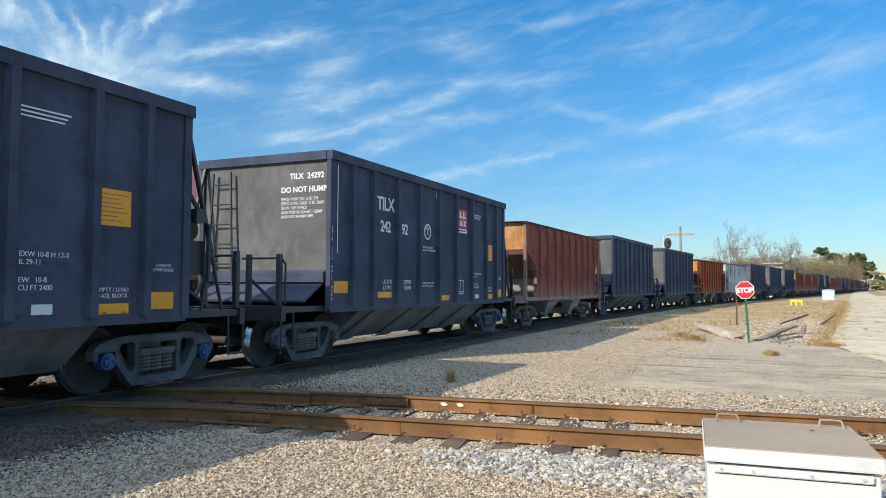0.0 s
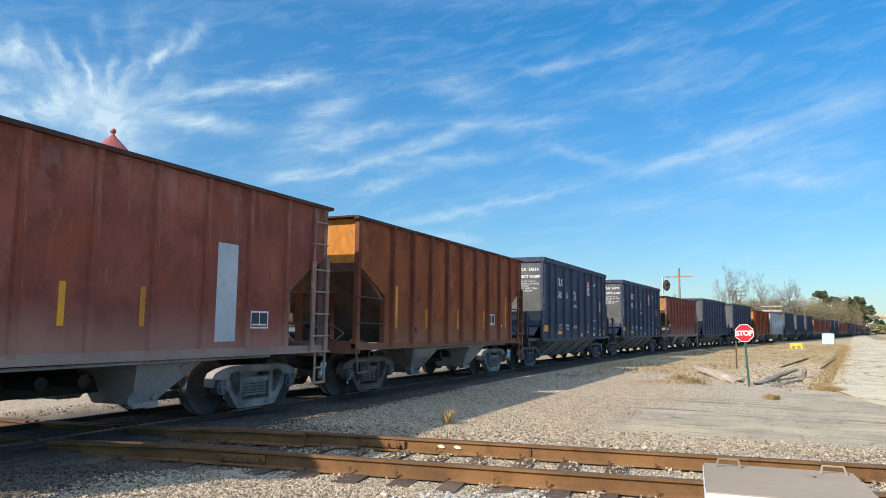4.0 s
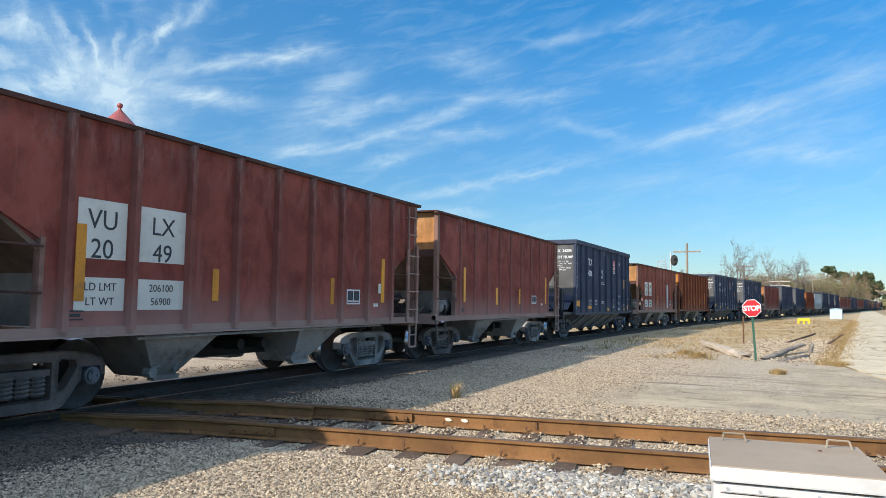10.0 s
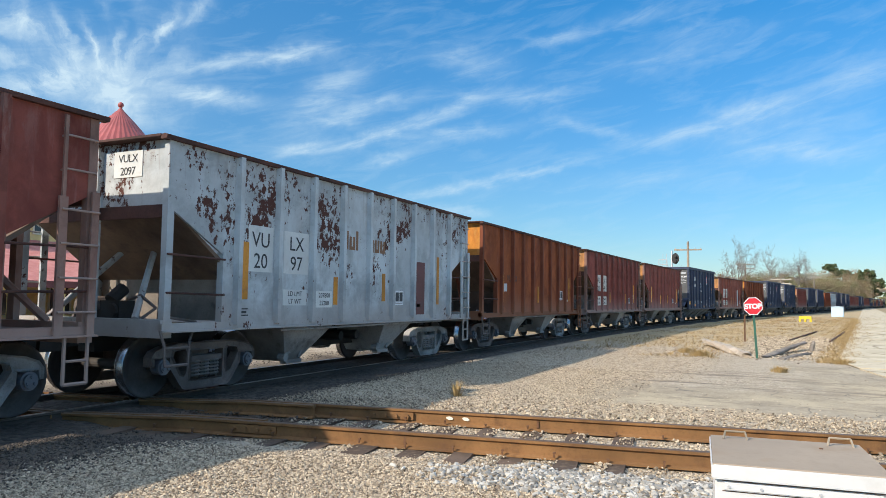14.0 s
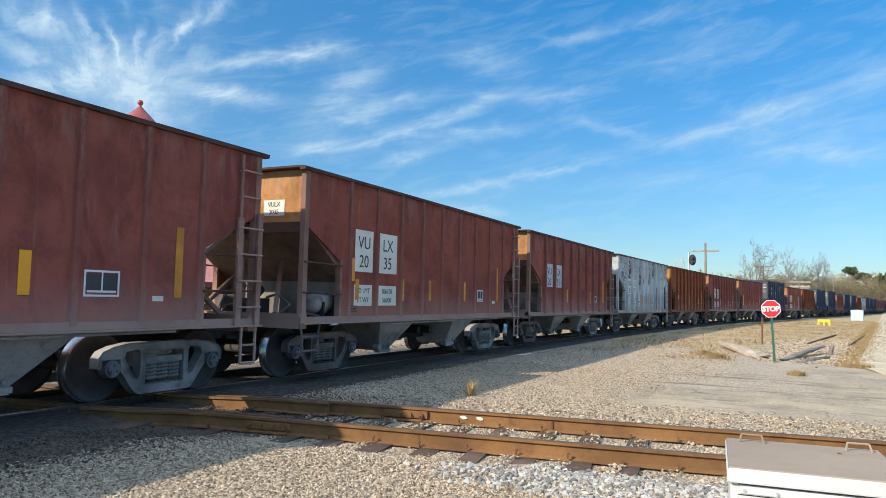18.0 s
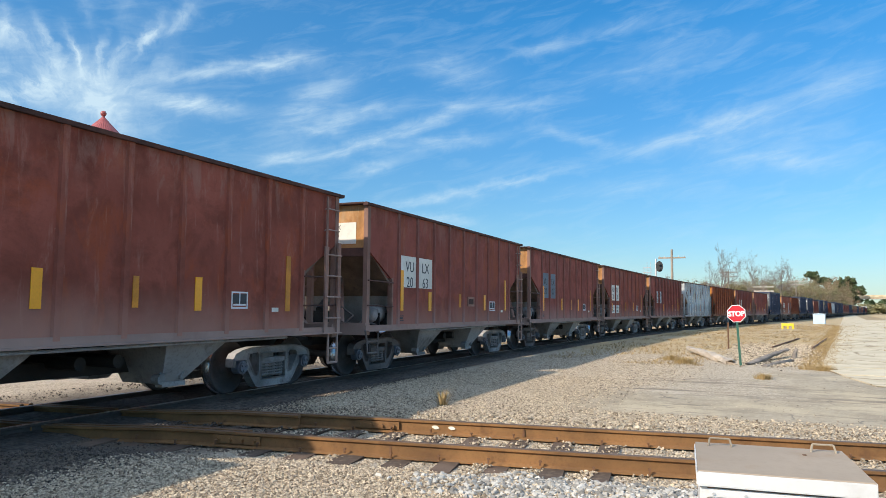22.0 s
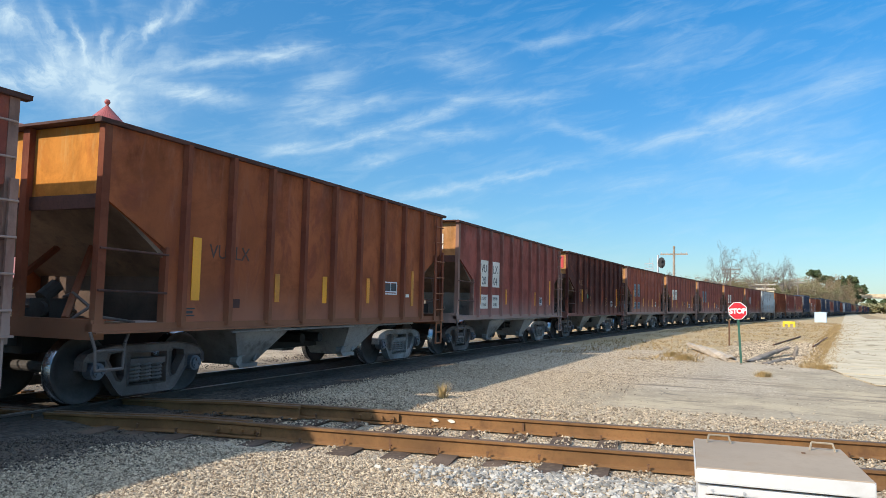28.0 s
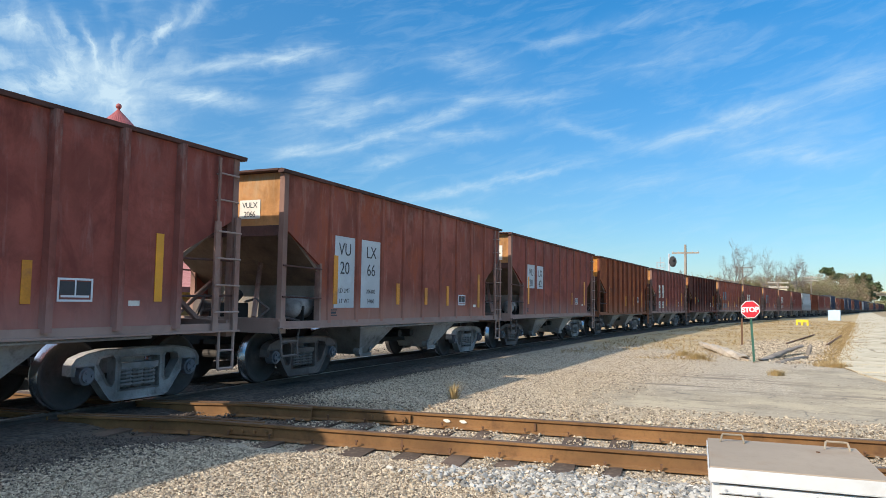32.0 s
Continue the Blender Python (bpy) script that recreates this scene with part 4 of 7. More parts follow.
def black_car(number, detail=True):
    """A black open-top hopper car: ribbed sides, flat ends with open platforms."""
    car = thing("hopper_car", "black open-top hopper car with ribbed sides and white lettering", "freight car", "cars of the train")
    P, H = PAINT["black"], BLACK_HALF
    for s in (-1, 1):
        part("side_panel", shared("black_side%d" % s, lambda bm: box(bm, -H, H, s * 1.53, s * 1.57, 1.02, 3.96), P), P, car)
        part("top_chord", shared("black_chord%d" % s, lambda bm: box(bm, -H - 0.06, H + 0.06, s * 1.50, s * 1.64, 3.87, 4.04), P), P, car)
        part("side_sill", shared("black_sill%d" % s, lambda bm: box(bm, -H, H, s * 1.45, s * 1.585, 0.97, 1.10), P), P, car)
        for x in BLACK_RIBS:
            part("side_post", shared("black_rib%d" % s, lambda bm: prism(bm, [(-0.085, s * 1.57), (-0.055, s * 1.655), (0.055, s * 1.655), (0.085, s * 1.57)], "z", 1.07, 3.87), P), P, car, m=pose(x, 0, 0))
        for k in (-1, 1):
            part("corner_post", shared("black_corner%d%d" % (s, k), lambda bm: box(bm, k * (H - 0.09), k * (H + 0.045), s * 1.50, s * 1.60, 1.02, 3.87), P), P, car)
    for k in (-1, 1):
        part("end_panel", shared("black_end%d" % k, lambda bm: box(bm, k * (H - 0.04), k * H, -1.50, 1.50, 1.72, 3.96), M_END_LIT), M_END_LIT, car, "end wall in black paint lightened as if sunlit")
        part("end_chord", shared("black_endchord%d" % k, lambda bm: box(bm, k * (H - 0.06), k * (H + 0.07), -1.50, 1.50, 3.87, 4.04), P), P, car)
        part("end_beam", shared("black_endbeam%d" % k, lambda bm: prism(bm, [(k * (H - 0.05), 1.50), (k * (H + 0.10), 1.54), (k * (H + 0.10), 1.72), (k * (H - 0.05), 1.80)], "y", -1.48, 1.48), P), P, car)
        part("slope_sheet", shared("black_slope%d" % k, lambda bm: prism(bm, [(k * (H - 0.02), 1.52), (k * (H + 0.02), 1.52), (k * (H + 0.62), 1.20), (k * (H + 0.60), 1.16)], "y", -1.42, 1.42), P), P, car)
        part("platform", shared("black_platform%d" % k, lambda bm: (box(bm, k * H, k * (H + 1.32), -1.46, 1.46, 1.00, 1.10), box(bm, k * (H + 1.24), k * (H + 1.36), -1.5, 1.5, 0.86, 1.12)), M_BLACK_TRIM), M_BLACK_TRIM, car)
        part("coupler", shared("coupler%d" % k, coupler_build(k), M_UNDER), M_UNDER, car, m=pose(k * (H + 1.18), 0, 0))
        for yy in (-1.38, -0.72, 0.72, 1.38):
            part("handrail_post", shared("black_railpost%d" % k, lambda bm: box(bm, k * (H + 1.24), k * (H + 1.32), -0.04, 0.04, 1.10, 2.02), M_BLACK_TRIM), M_BLACK_TRIM, car, m=pose(0, yy, 0))
        for s in (-1, 1):
            part("handrail", shared("black_handrail%d%d" % (k, s), lambda bm: pipe(bm, [(k * (H + 1.26), s * 0.55, 1.95), (k * (H + 1.26), s * 1.40, 1.95), (k * (H + 1.2), s * 1.45, 1.85), (k * (H + 1.2), s * 1.45, 1.15)], 0.02), M_BLACK_TRIM), M_BLACK_TRIM, car)
            part("brace", shared("black_brace%d%d" % (k, s), lambda bm: rod(bm, (k * (H + 1.26), s * 0.72, 1.6), (k * (H + 0.75), s * 0.95, 1.1), 0.028, 6), M_BLACK_TRIM), M_BLACK_TRIM, car)
            part("step", shared("black_step%d%d" % (k, s), lambda bm: pipe(bm, [(k * (H + 1.0), s * 1.48, 1.0), (k * (H + 1.0), s * 1.48, 0.42), (k * (H + 1.34), s * 1.48, 0.42), (k * (H + 1.34), s * 1.48, 1.0)], 0.018), M_BLACK_TRIM), M_BLACK_TRIM, car)
        s = -k

        yc = s * 0.98
        add_ladder(car, "black_upright%d" % k, [((k * (H + 0.10), yc + d, 3.75), (k * (H + 0.13), yc + d * 1.5, 1.2)) for d in (-0.22, 0.22)],
                   [((k * (H + 0.11), yc - 0.23, 1.5 + i * 0.40), (k * (H + 0.11), yc + 0.23, 1.5 + i * 0.40)) for i in range(6)], 0.026, M_BLACK_TRIM)
        part("slant_post", shared("black_slant%d" % k, lambda bm: (bar_xz(bm, (k * (H + 0.05), 3.86), (k * (H + 0.62), 1.95), 0.045, s * 1.44, s * 1.50), rod(bm, (k * (H + 0.60), s * 1.47, 2.0), (k * (H + 0.86), s * 1.47, 1.1), 0.03, 6), rod(bm, (k * (H + 0.60), s * 1.47, 2.0), (k * (H + 0.42), s * 1.47, 1.1), 0.03, 6)), M_BLACK_TRIM), M_BLACK_TRIM, car)
        if k > 0:
            part("brake_valve", shared("black_valve", lambda bm: (box(bm, H + 0.12, H + 0.50, -1.12, -0.72, 1.55, 2.05), rod(bm, (H + 0.3, -1.05, 2.2), (H + 0.3, -0.55, 2.25), 0.16, 12), rod(bm, (H + 0.52, -1.2, 1.45), (H + 0.52, -1.2, 2.3), 0.04, 6), pipe(bm, [(H + 0.2, -1.1, 2.3), (H + 0.35, -1.15, 2.5), (H + 0.12, -1.2, 2.7), (H + 0.10, -1.2, 3.2)], 0.035), box(bm, H + 0.16, H + 0.34, -1.3, -1.14, 2.3, 2.5)), M_BLACK_TRIM), M_BLACK_TRIM, car, "black brake valve and reservoir cluster", m=pose(0, -0.30, 0.08))
            part("brake_wheel", shared("black_wheel", lambda bm: (pipe(bm, [(H + 0.56, -0.35 + 0.26 * math.cos(q), 2.25 + 0.26 * math.sin(q)) for q in [i * math.pi / 8 for i in range(17)]], 0.02), [rod(bm, (H + 0.56, -0.35, 2.25), (H + 0.56, -0.35 + 0.26 * math.cos(q), 2.25 + 0.26 * math.sin(q)), 0.014, 6) for q in (0.4, 1.97, 3.54, 5.11)], box(bm, H + 0.1, H + 0.5, -0.5, -0.2, 2.05, 2.45)), M_BLACK_TRIM), M_BLACK_TRIM, car, "hand brake wheel and gear box", m=pose(0, -0.30, 0.08))
            part("valve_cap", shared("black_cap", lambda bm: rod(bm, (H + 0.50, -0.92, 1.80), (H + 0.60, -0.95, 1.80), 0.11, 12), M_CAP), M_CAP, car, "pale steel valve cap", m=pose(0, -0.30, 0.08))
    part("floor", shared("black_floor", lambda bm: (prism(bm, [(-H + 0.05, 2.0), (-2.6, 1.15), (2.6, 1.15), (H - 0.05, 2.0), (H - 0.05, 1.90), (2.6, 1.04), (-2.6, 1.04), (-H + 0.05, 1.90)], "y", -1.52, 1.52)), M_UNDER), M_UNDER, car)
    part("centre_sill", shared("black_centresill", lambda bm: box(bm, -H - 1.2, H + 1.2, -0.17, 0.17, 0.70, 1.02), M_UNDER), M_UNDER, car)

    for e in (-1, 1):
        part("hopper", shared("black_hopper%d" % e, lambda bm: prism(bm, [(e * 1.46, 1.0), (e * 0.72, 0.36), (e * 0.30, 0.36), (e * 0.30, 1.0)], "x", -3.5, 3.5), M_HOPPER_BLACK), M_HOPPER_BLACK, car, "grey sloping discharge hopper")

        def gusset(bm):
            v = [bm.verts.new(p) for p in ((0, e * 1.52, 1.0), (0.5, e * 1.52, 1.0), (0.1, e * 0.80, 0.33), (-0.4, e * 0.80, 0.33))]
            w = [bm.verts.new(q.co + Vector((0, -e * 0.10, -0.02))) for q in v]
            bm.faces.new(v), bm.faces.new(w[::-1])
            for i in range(4):
                bm.faces.new((v[i], w[i], w[(i + 1) % 4], v[(i + 1) % 4]))
        for x in (-2.9, -1.2, 0.4, 2.1):
            part("hopper_gusset", shared("black_gusset%d" % e, gusset, M_HOPPER_BLACK), M_HOPPER_BLACK, car, m=pose(x, 0, 0))
    for k in (-1, 1):
        add_truck(car, k * BLACK_HALF, M_TRUCK_DARK, M_CAP_BLUE if k > 0 else M_CAP)
    if not detail:
        return car
    Y = -1.575

    def panel(name, x0, x1, z0, z1, mat, label=""):
        return part(name, made(lambda bm: box(bm, x0, x1, Y - 0.004, Y + 0.006, z0, z1)), mat, car, label)

    def side_text(body, size, x, z, **kw):
        return text_on_side("lettering", body, size, M_INK_WHITE, car, x, Y - 0.003, z, **kw)

    for x0, x1, z0, z1 in ((-4.72, -4.18, 1.33, 1.56), (-3.0, -2.4, 1.22, 1.35), (0.18, 0.70, 1.11, 1.24), (4.17, 4.57, 1.15, 1.38), (3.31, 3.81, 1.11, 1.24)):
        panel("reflector", x0, x1, z0, z1, M_YELLOW, "yellow reflective strip")
    notice = panel("notice", 3.26, 3.81, 2.22, 2.68, M_YELLOW, "yellow notice panel with fine print")
    for i in range(7):
        part("print_line", made(lambda bm: box(bm, 3.31, 3.76 - 0.05 * (i * 3 % 4), Y - 0.006, Y - 0.0042, 2.61 - 0.055 * i, 2.62 - 0.055 * i)), M_INK_RUST, notice)
    panel("logo_panel", 1.05, 1.83, 3.03, 3.52, M_LOGO_RED, "red maker's panel with white shapes")
    for i in range(3):
        x = 1.12 + 0.235 * i
        panel("logo_shape", x, x + 0.07, 3.29, 3.46, M_INK_WHITE).location.y = -0.005
        part("logo_shape", made(lambda bm: prism(bm, [(x + 0.07, 3.29), (x + 0.18, 3.29), (x + 0.20, 3.34), (x + 0.07, 3.34)], "y", Y - 0.009, Y - 0.005)), M_INK_WHITE, car)
        part("logo_shape", made(lambda bm: prism(bm, [(x, 3.09), (x + 0.20, 3.09), (x + 0.13, 3.16), (x + 0.20, 3.23), (x, 3.23), (x + 0.07, 3.16)] if i != 1 else [(x + 0.0, 3.09), (x + 0.2, 3.09), (x + 0.13, 3.23), (x + 0.07, 3.23)], "y", Y - 0.009, Y - 0.005)), M_INK_WHITE, car)
    panel("logo_strip", 1.05, 1.83, 2.90, 3.01, M_INK_WHITE)
    panel("logo_print", 1.13, 1.75, 2.94, 2.97, M_BLACK_TRIM).location.y = -0.003
    a, b = number[:3], number[3:]
    side_text("TILX", 0.40, -2.68, 3.10, bold=0.008, spacing=0.9)
    split = number != "24206"
    side_text(a if split else number, 0.33, -2.68, 2.64, bold=0.008, spacing=0.9)
    if split:
        side_text(b, 0.33, -1.79, 2.64, bold=0.008, spacing=0.9)
    side_text("LD LMT\nLT WT", 0.13, -2.58, 1.52)
    side_text("229900\n 56100", 0.13, -1.66, 1.52)
    side_text("EXW 10-8 H 13-3\nIL 29-11", 0.088, 2.30, 1.79, align="LEFT", spacing=0.95)
    side_text("EW   10-8\nCU FT 2400", 0.088, 2.30, 1.50, align="LEFT", spacing=0.95)
    side_text("EMPTY / LOAD\n0 ADJ. BLOCK", 0.075, 3.56, 1.39)
    side_text("2 INCH BF\nCOMP SHOES", 0.06, 4.38, 1.72)
    side_text("SEE PICKUP SHOE\nDECAL SL & AR CORNERS", 0.07, -0.58, 2.38)
    side_text("THERMALBOND PAINT\nW-H NO. 62-YB509", 0.07, -0.58, 1.52)
    side_text("F", 0.14, -0.6, 2.70)
    def ring(bm):
        loops = [[bm.verts.new((-0.6 + r * math.cos(i * math.pi / 16), y, 2.78 + r * math.sin(i * math.pi / 16))) for i in range(32)] for r, y in ((0.15, Y), (0.15, Y - 0.003), (0.19, Y - 0.003), (0.19, Y))]
        for a, b in zip(loops, loops[1:]):
            for i in range(32):
                bm.faces.new((a[i], a[(i + 1) % 32], b[(i + 1) % 32], b[i]))
    part("ring", made(ring), M_INK_WHITE, car)
    panel("ring_print", -0.70, -0.50, 2.865, 2.885, M_INK_WHITE)
    panel("ring_print", -0.68, -0.52, 2.825, 2.84, M_INK_WHITE)
    for i in range(3):
        panel("fine_print", 2.22, 2.90 - 0.04 * i, 3.46 - 0.05 * i, 3.478 - 0.05 * i, M_INK_WHITE)
    part("data_frame", made(lambda bm: [box(bm, *q) for q in ((1.18, 1.62, Y - 0.004, Y, 1.62, 1.64), (1.18, 1.62, Y - 0.004, Y, 1.26, 1.28), (1.18, 1.20, Y - 0.004, Y, 1.28, 1.62), (1.60, 1.62, Y - 0.004, Y, 1.28, 1.62), (1.40, 1.415, Y - 0.004, Y, 1.36, 1.60), (1.24, 1.38, Y - 0.004, Y, 1.31, 1.335), (1.43, 1.56, Y - 0.004, Y, 1.31, 1.335))]), M_INK_WHITE, car, "white outlined data panel")
    panel("tag", 2.47, 2.73, 1.13, 1.25, M_INK_WHITE)
    # white sliver painted for a gap of light below the top chord
    panel("white_mark", -0.10, -0.05, 3.66, 3.86, M_INK_WHITE)
    tagged(part("seam", made(lambda bm: [box(bm, -H + 0.1 + i * 0.14, -H + 0.15 + i * 0.14, Y - 0.004, Y, z, z + 0.016) for i in range(66) for z in (1.12, 1.72) if i % 4 != 3]), M_BLACK_TRIM, car), kind="stuff")
    X = -H - 0.004
    text_on_end("lettering", "TILX  " + number, 0.155, M_INK_WHITE, car, X, -1.02, 3.54, bold=0.004)
    text_on_end("lettering", "DO NOT HUMP", 0.15, M_INK_WHITE, car, X, -0.42, 3.28, bold=0.004, align="LEFT")
    text_on_end("lettering", "SPRG 7 OC D5  5 IC D5\nSPRG 2 OC 5062  2 IC 5063\n36 IN 1W WHLS\nAAR M901G DRAFT GEAR\nAAR NO 24 BRK BM", 0.085, M_INK_WHITE, car, X, -0.42, 3.12, align="LEFT")
    text_on_side("lettering", "J\nA\nC\nK\n\nL\nI\nF\nT\n\nP\nU\nL\nL\n\nH\nE\nR\nE", 0.075, M_INK_WHITE, car, -H + 0.02, -1.603, 2.55)
    part("reflective_edge", made(lambda bm: box(bm, -H + 0.22, -H + 0.245, Y - 0.004, Y, 2.1, 3.8)), M_INK_WHITE, car)
    return car


def brown_car(paint, trucks=("brown", "grey"), plates=(), end_plate=None, stripes=(), label="", deep=True, extras=None):
    """A steel open-top aggregate hopper car with cut-away ends over the trucks."""
    car = thing("hopper_car", label or "weathered brown open-top hopper car with vertical side ribs", "freight car", "cars of the train")
    P, H, W = PAINT[paint], BROWN_HALF, 1.54
    RIB, TRIM = RIB_PAINT.get(paint, P), TRIM_PAINT.get(paint, P)
    edge = H - 1.18
    BH = M_BULKHEAD_RUST if paint in ("orange", "bright_orange", "dark_rust") else M_BULKHEAD
    zc, zt = 2.72, 3.655
    for s in (-1, 1):
        part("side_panel", shared("brown_side%d" % s, lambda bm: prism(bm, [(-H + 0.05, zt), (-H + 0.05, zc), (-edge, 2.10), (-edge, 1.05), (edge, 1.05), (edge, 2.10), (H - 0.05, zc), (H - 0.05, zt)], "y", s * (W - 0.04), s * W), P), P, car)
        part("top_chord", shared("brown_chord%d" % s, lambda bm: prism(bm, [(s * (W - 0.05), zt - 0.03), (s * (W + 0.06), zt - 0.025), (s * (W + 0.07), 3.685), (s * (W + 0.02), 3.70), (s * (W - 0.05), 3.69)], "x", -H - 0.07, H + 0.07), M_CHORD), M_CHORD, car)
        part("side_sill", shared("brown_sill%d" % s, lambda bm: (box(bm, -H, H, s * (W - 0.10), s * (W + 0.03), 1.00, 1.10), box(bm, -H, H, s * (W - 0.02), s * (W + 0.10), 0.975, 1.0)), TRIM), TRIM, car)
        for i in range(9):
            depth = 0.09 if deep else 0.035
            part("side_post", shared("brown_rib%d%d" % (s, deep), lambda bm: prism(bm, [(-0.065, s * W), (-0.045, s * (W + depth)), (0.045, s * (W + depth)), (0.065, s * W)], "z", 1.05, zt - 0.02), RIB), RIB, car, m=pose(-3.80 + 0.975 * i, 0, 0))
        for k in (-1, 1):
            part("corner_post", shared("brown_corner%d%d" % (s, k), lambda bm: box(bm, k * (H - 0.16), k * (H - 0.04), s * (W - 0.09), s * (W + 0.01), 1.05, zt), TRIM), TRIM, car)
            part("edge_post", shared("brown_edge%d%d" % (s, k), lambda bm: box(bm, k * (edge - 0.03), k * (edge + 0.03), s * (W - 0.10), s * (W + 0.015), 1.08, 2.14), TRIM), TRIM, car)
            for z in (1.50, 2.03):
                part("grab_rod", shared("brown_rod%d%d%g" % (s, k, z), lambda bm: rod(bm, (k * edge, s * (W + 0.03), z), (k * (H - 0.05), s * (W + 0.03), z + 0.02), 0.016, 6), M_CHORD), M_CHORD, car)
    for k in (-1, 1):
        # end panels take the paint that is lightened as sunlit
        EP = P if paint == "grey_white" else END_ORANGE_LIT if "orange" in paint else END_LIT_PAINT
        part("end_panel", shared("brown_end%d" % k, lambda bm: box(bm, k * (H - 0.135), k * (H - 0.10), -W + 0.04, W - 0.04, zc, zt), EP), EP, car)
        part("end_chord", shared("brown_endchord%d" % k, lambda bm: box(bm, k * (H - 0.26), k * (H + 0.08), -W + 0.05, W - 0.05, zt + 0.01, 3.698), M_CHORD), M_CHORD, car)
        # dark chord steel here stands in for shade below the end panel
        part("end_rail", shared("brown_endrail%d" % k, lambda bm: box(bm, k * (H - 0.16), k * (H - 0.06), -W + 0.10, W - 0.10, zc - 0.16, zc + 0.02), M_CHORD), M_CHORD, car)
        part("centre_post", shared("brown_centrepost%d" % k, lambda bm: box(bm, k * (H - 0.098), k * (H - 0.01), -0.19, -0.06, 1.15, zt + 0.008), TRIM), TRIM, car)
        part("slope_sheet", shared("brown_slope%d" % k, lambda bm: prism(bm, [(k * (H - 0.17), zc), (k * (H - 0.165), zc - 0.03), (k * 3.0, 1.20), (k * 2.9, 1.26)], "y", -W + 0.05, W - 0.05), M_SLOPE), M_SLOPE, car)
        part("bulkhead", shared("brown_bulkhead%d" % k, lambda bm: box(bm, k * (edge - 0.36), k * (edge - 0.32), -W + 0.12, W - 0.12, 1.10, 1.98), BH), BH, car)
        for e in (-1, 1):
            part("end_brace", shared("brown_brace%d%d" % (k, e), lambda bm: rod(bm, (k * (H - 0.14), e * 0.9, 1.15), (k * (H - 0.95), e * 0.35, 2.15), 0.05, 6), TRIM), TRIM, car)
        part("end_sill", shared("brown_endsill%d" % k, lambda bm: (box(bm, k * (H - 0.20), k * (H + 0.0), -W, W, 0.90, 1.15), box(bm, k * (edge), k * (H - 0.20), -W + 0.12, W - 0.12, 1.0, 1.06)), TRIM), TRIM, car)
        part("coupler", shared("coupler%d" % k, coupler_build(k), M_UNDER), M_UNDER, car, m=pose(k * (H - 0.12), 0, 0))
        s = -k

        yl = -k * (W + 0.06)
        xa, xb = k * (H - 0.52), k * (H - 0.09)
        lad = part("ladder", shared("brown_stile_a%d" % k, lambda bm: box(bm, xa - 0.055, xa + 0.055, yl - 0.018, yl + 0.018, 0.98, 2.62), TRIM), TRIM, car, "flat-barred steel ladder")
        part("ladder_rail", shared("brown_stile_b%d" % k, lambda bm: box(bm, xb - 0.05, xb + 0.05, yl - 0.018, yl + 0.018, 0.98, 2.72), TRIM), TRIM, lad)
        for i in range(4):
            z = 1.27 + 0.40 * i
            part("rung", shared("brown_rung%d" % k, lambda bm: (rod(bm, (xa - k * 0.03, yl + k * 0.03, 0), (xb + k * 0.05, yl + k * 0.03, 0), 0.014, 6)), TRIM), TRIM, lad, m=pose(0, -k * 0.06, z))
        part("ladder_rail", shared("brown_stile_c%d" % k, lambda bm: box(bm, xa - 0.022, xa + 0.022, yl - 0.014, yl + 0.014, 2.62, 3.58), TRIM), TRIM, lad)
        for i in range(2):
            part("grab_iron", shared("brown_grab%d" % k, lambda bm: pipe(bm, [(xa, -k * W, -0.02), (xa, yl, 0), (xb, yl, 0), (xb, -k * W, -0.02)], 0.013), TRIM), TRIM, car, m=pose(0, 0, 2.95 + 0.40 * i))
        step = part("step", shared("brown_step%d" % k, lambda bm: pipe(bm, [(xa + k * 0.10, yl, 1.0), (xa + k * 0.10, yl, 0.43), (xb - k * 0.02, yl, 0.43), (xb - k * 0.02, yl, 1.0)], 0.024), TRIM), TRIM, car)
        part("rung", shared("brown_steprung%d" % k, lambda bm: rod(bm, (xa + k * 0.10, yl, 0.70), (xb - k * 0.02, yl, 0.70), 0.018, 6), TRIM), TRIM, step)

        def stirrup(bm):
            pipe(bm, [(k * (H - 0.62), k * (W - 0.02), 1.0), (k * (H - 0.52), k * (W + 0.02), 0.85), (k * (H - 0.50), k * (W + 0.02), 0.52), (k * (H - 0.08), k * (W + 0.02), 0.52), (k * (H - 0.06), k * (W + 0.02), 0.80), (k * (H + 0.02), k * (W + 0.02), 1.0)], 0.022)
            rod(bm, (k * (H - 0.51), k * (W + 0.02), 0.76), (k * (H - 0.07), k * (W + 0.02), 0.76), 0.02, 6)
        part("stirrup_step", shared("brown_stirrup%d" % k, stirrup, M_TRUCK_BROWN), M_TRUCK_BROWN, car)
    def tank(bm):
        prof = [(0.0, 0.06), (0.03, 0.14), (0.09, 0.19), (0.16, 0.205), (0.62, 0.205), (0.69, 0.19), (0.75, 0.14), (0.78, 0.06)]
        lathe(bm, prof, 18)
        bmesh.ops.rotate(bm, verts=bm.verts, cent=(0, 0, 0), matrix=Matrix.Rotation(radians(-86), 3, "Z"))
        bmesh.ops.translate(bm, verts=bm.verts, vec=(-H + 0.72, -1.16, 1.34))
    if not deep:
        part("air_tank", shared("brown_tank", tank, M_TRUCK_GREY), M_TRUCK_GREY, car, "dusty grey air reservoir")
        part("tank_strap", shared("brown_strap", lambda bm: (box(bm, -H + 0.90, -H + 0.94, -1.38, -0.94, 1.06, 1.36), box(bm, -H + 1.28, -H + 1.32, -1.36, -0.92, 1.06, 1.36)), M_UNDER), M_UNDER, car)

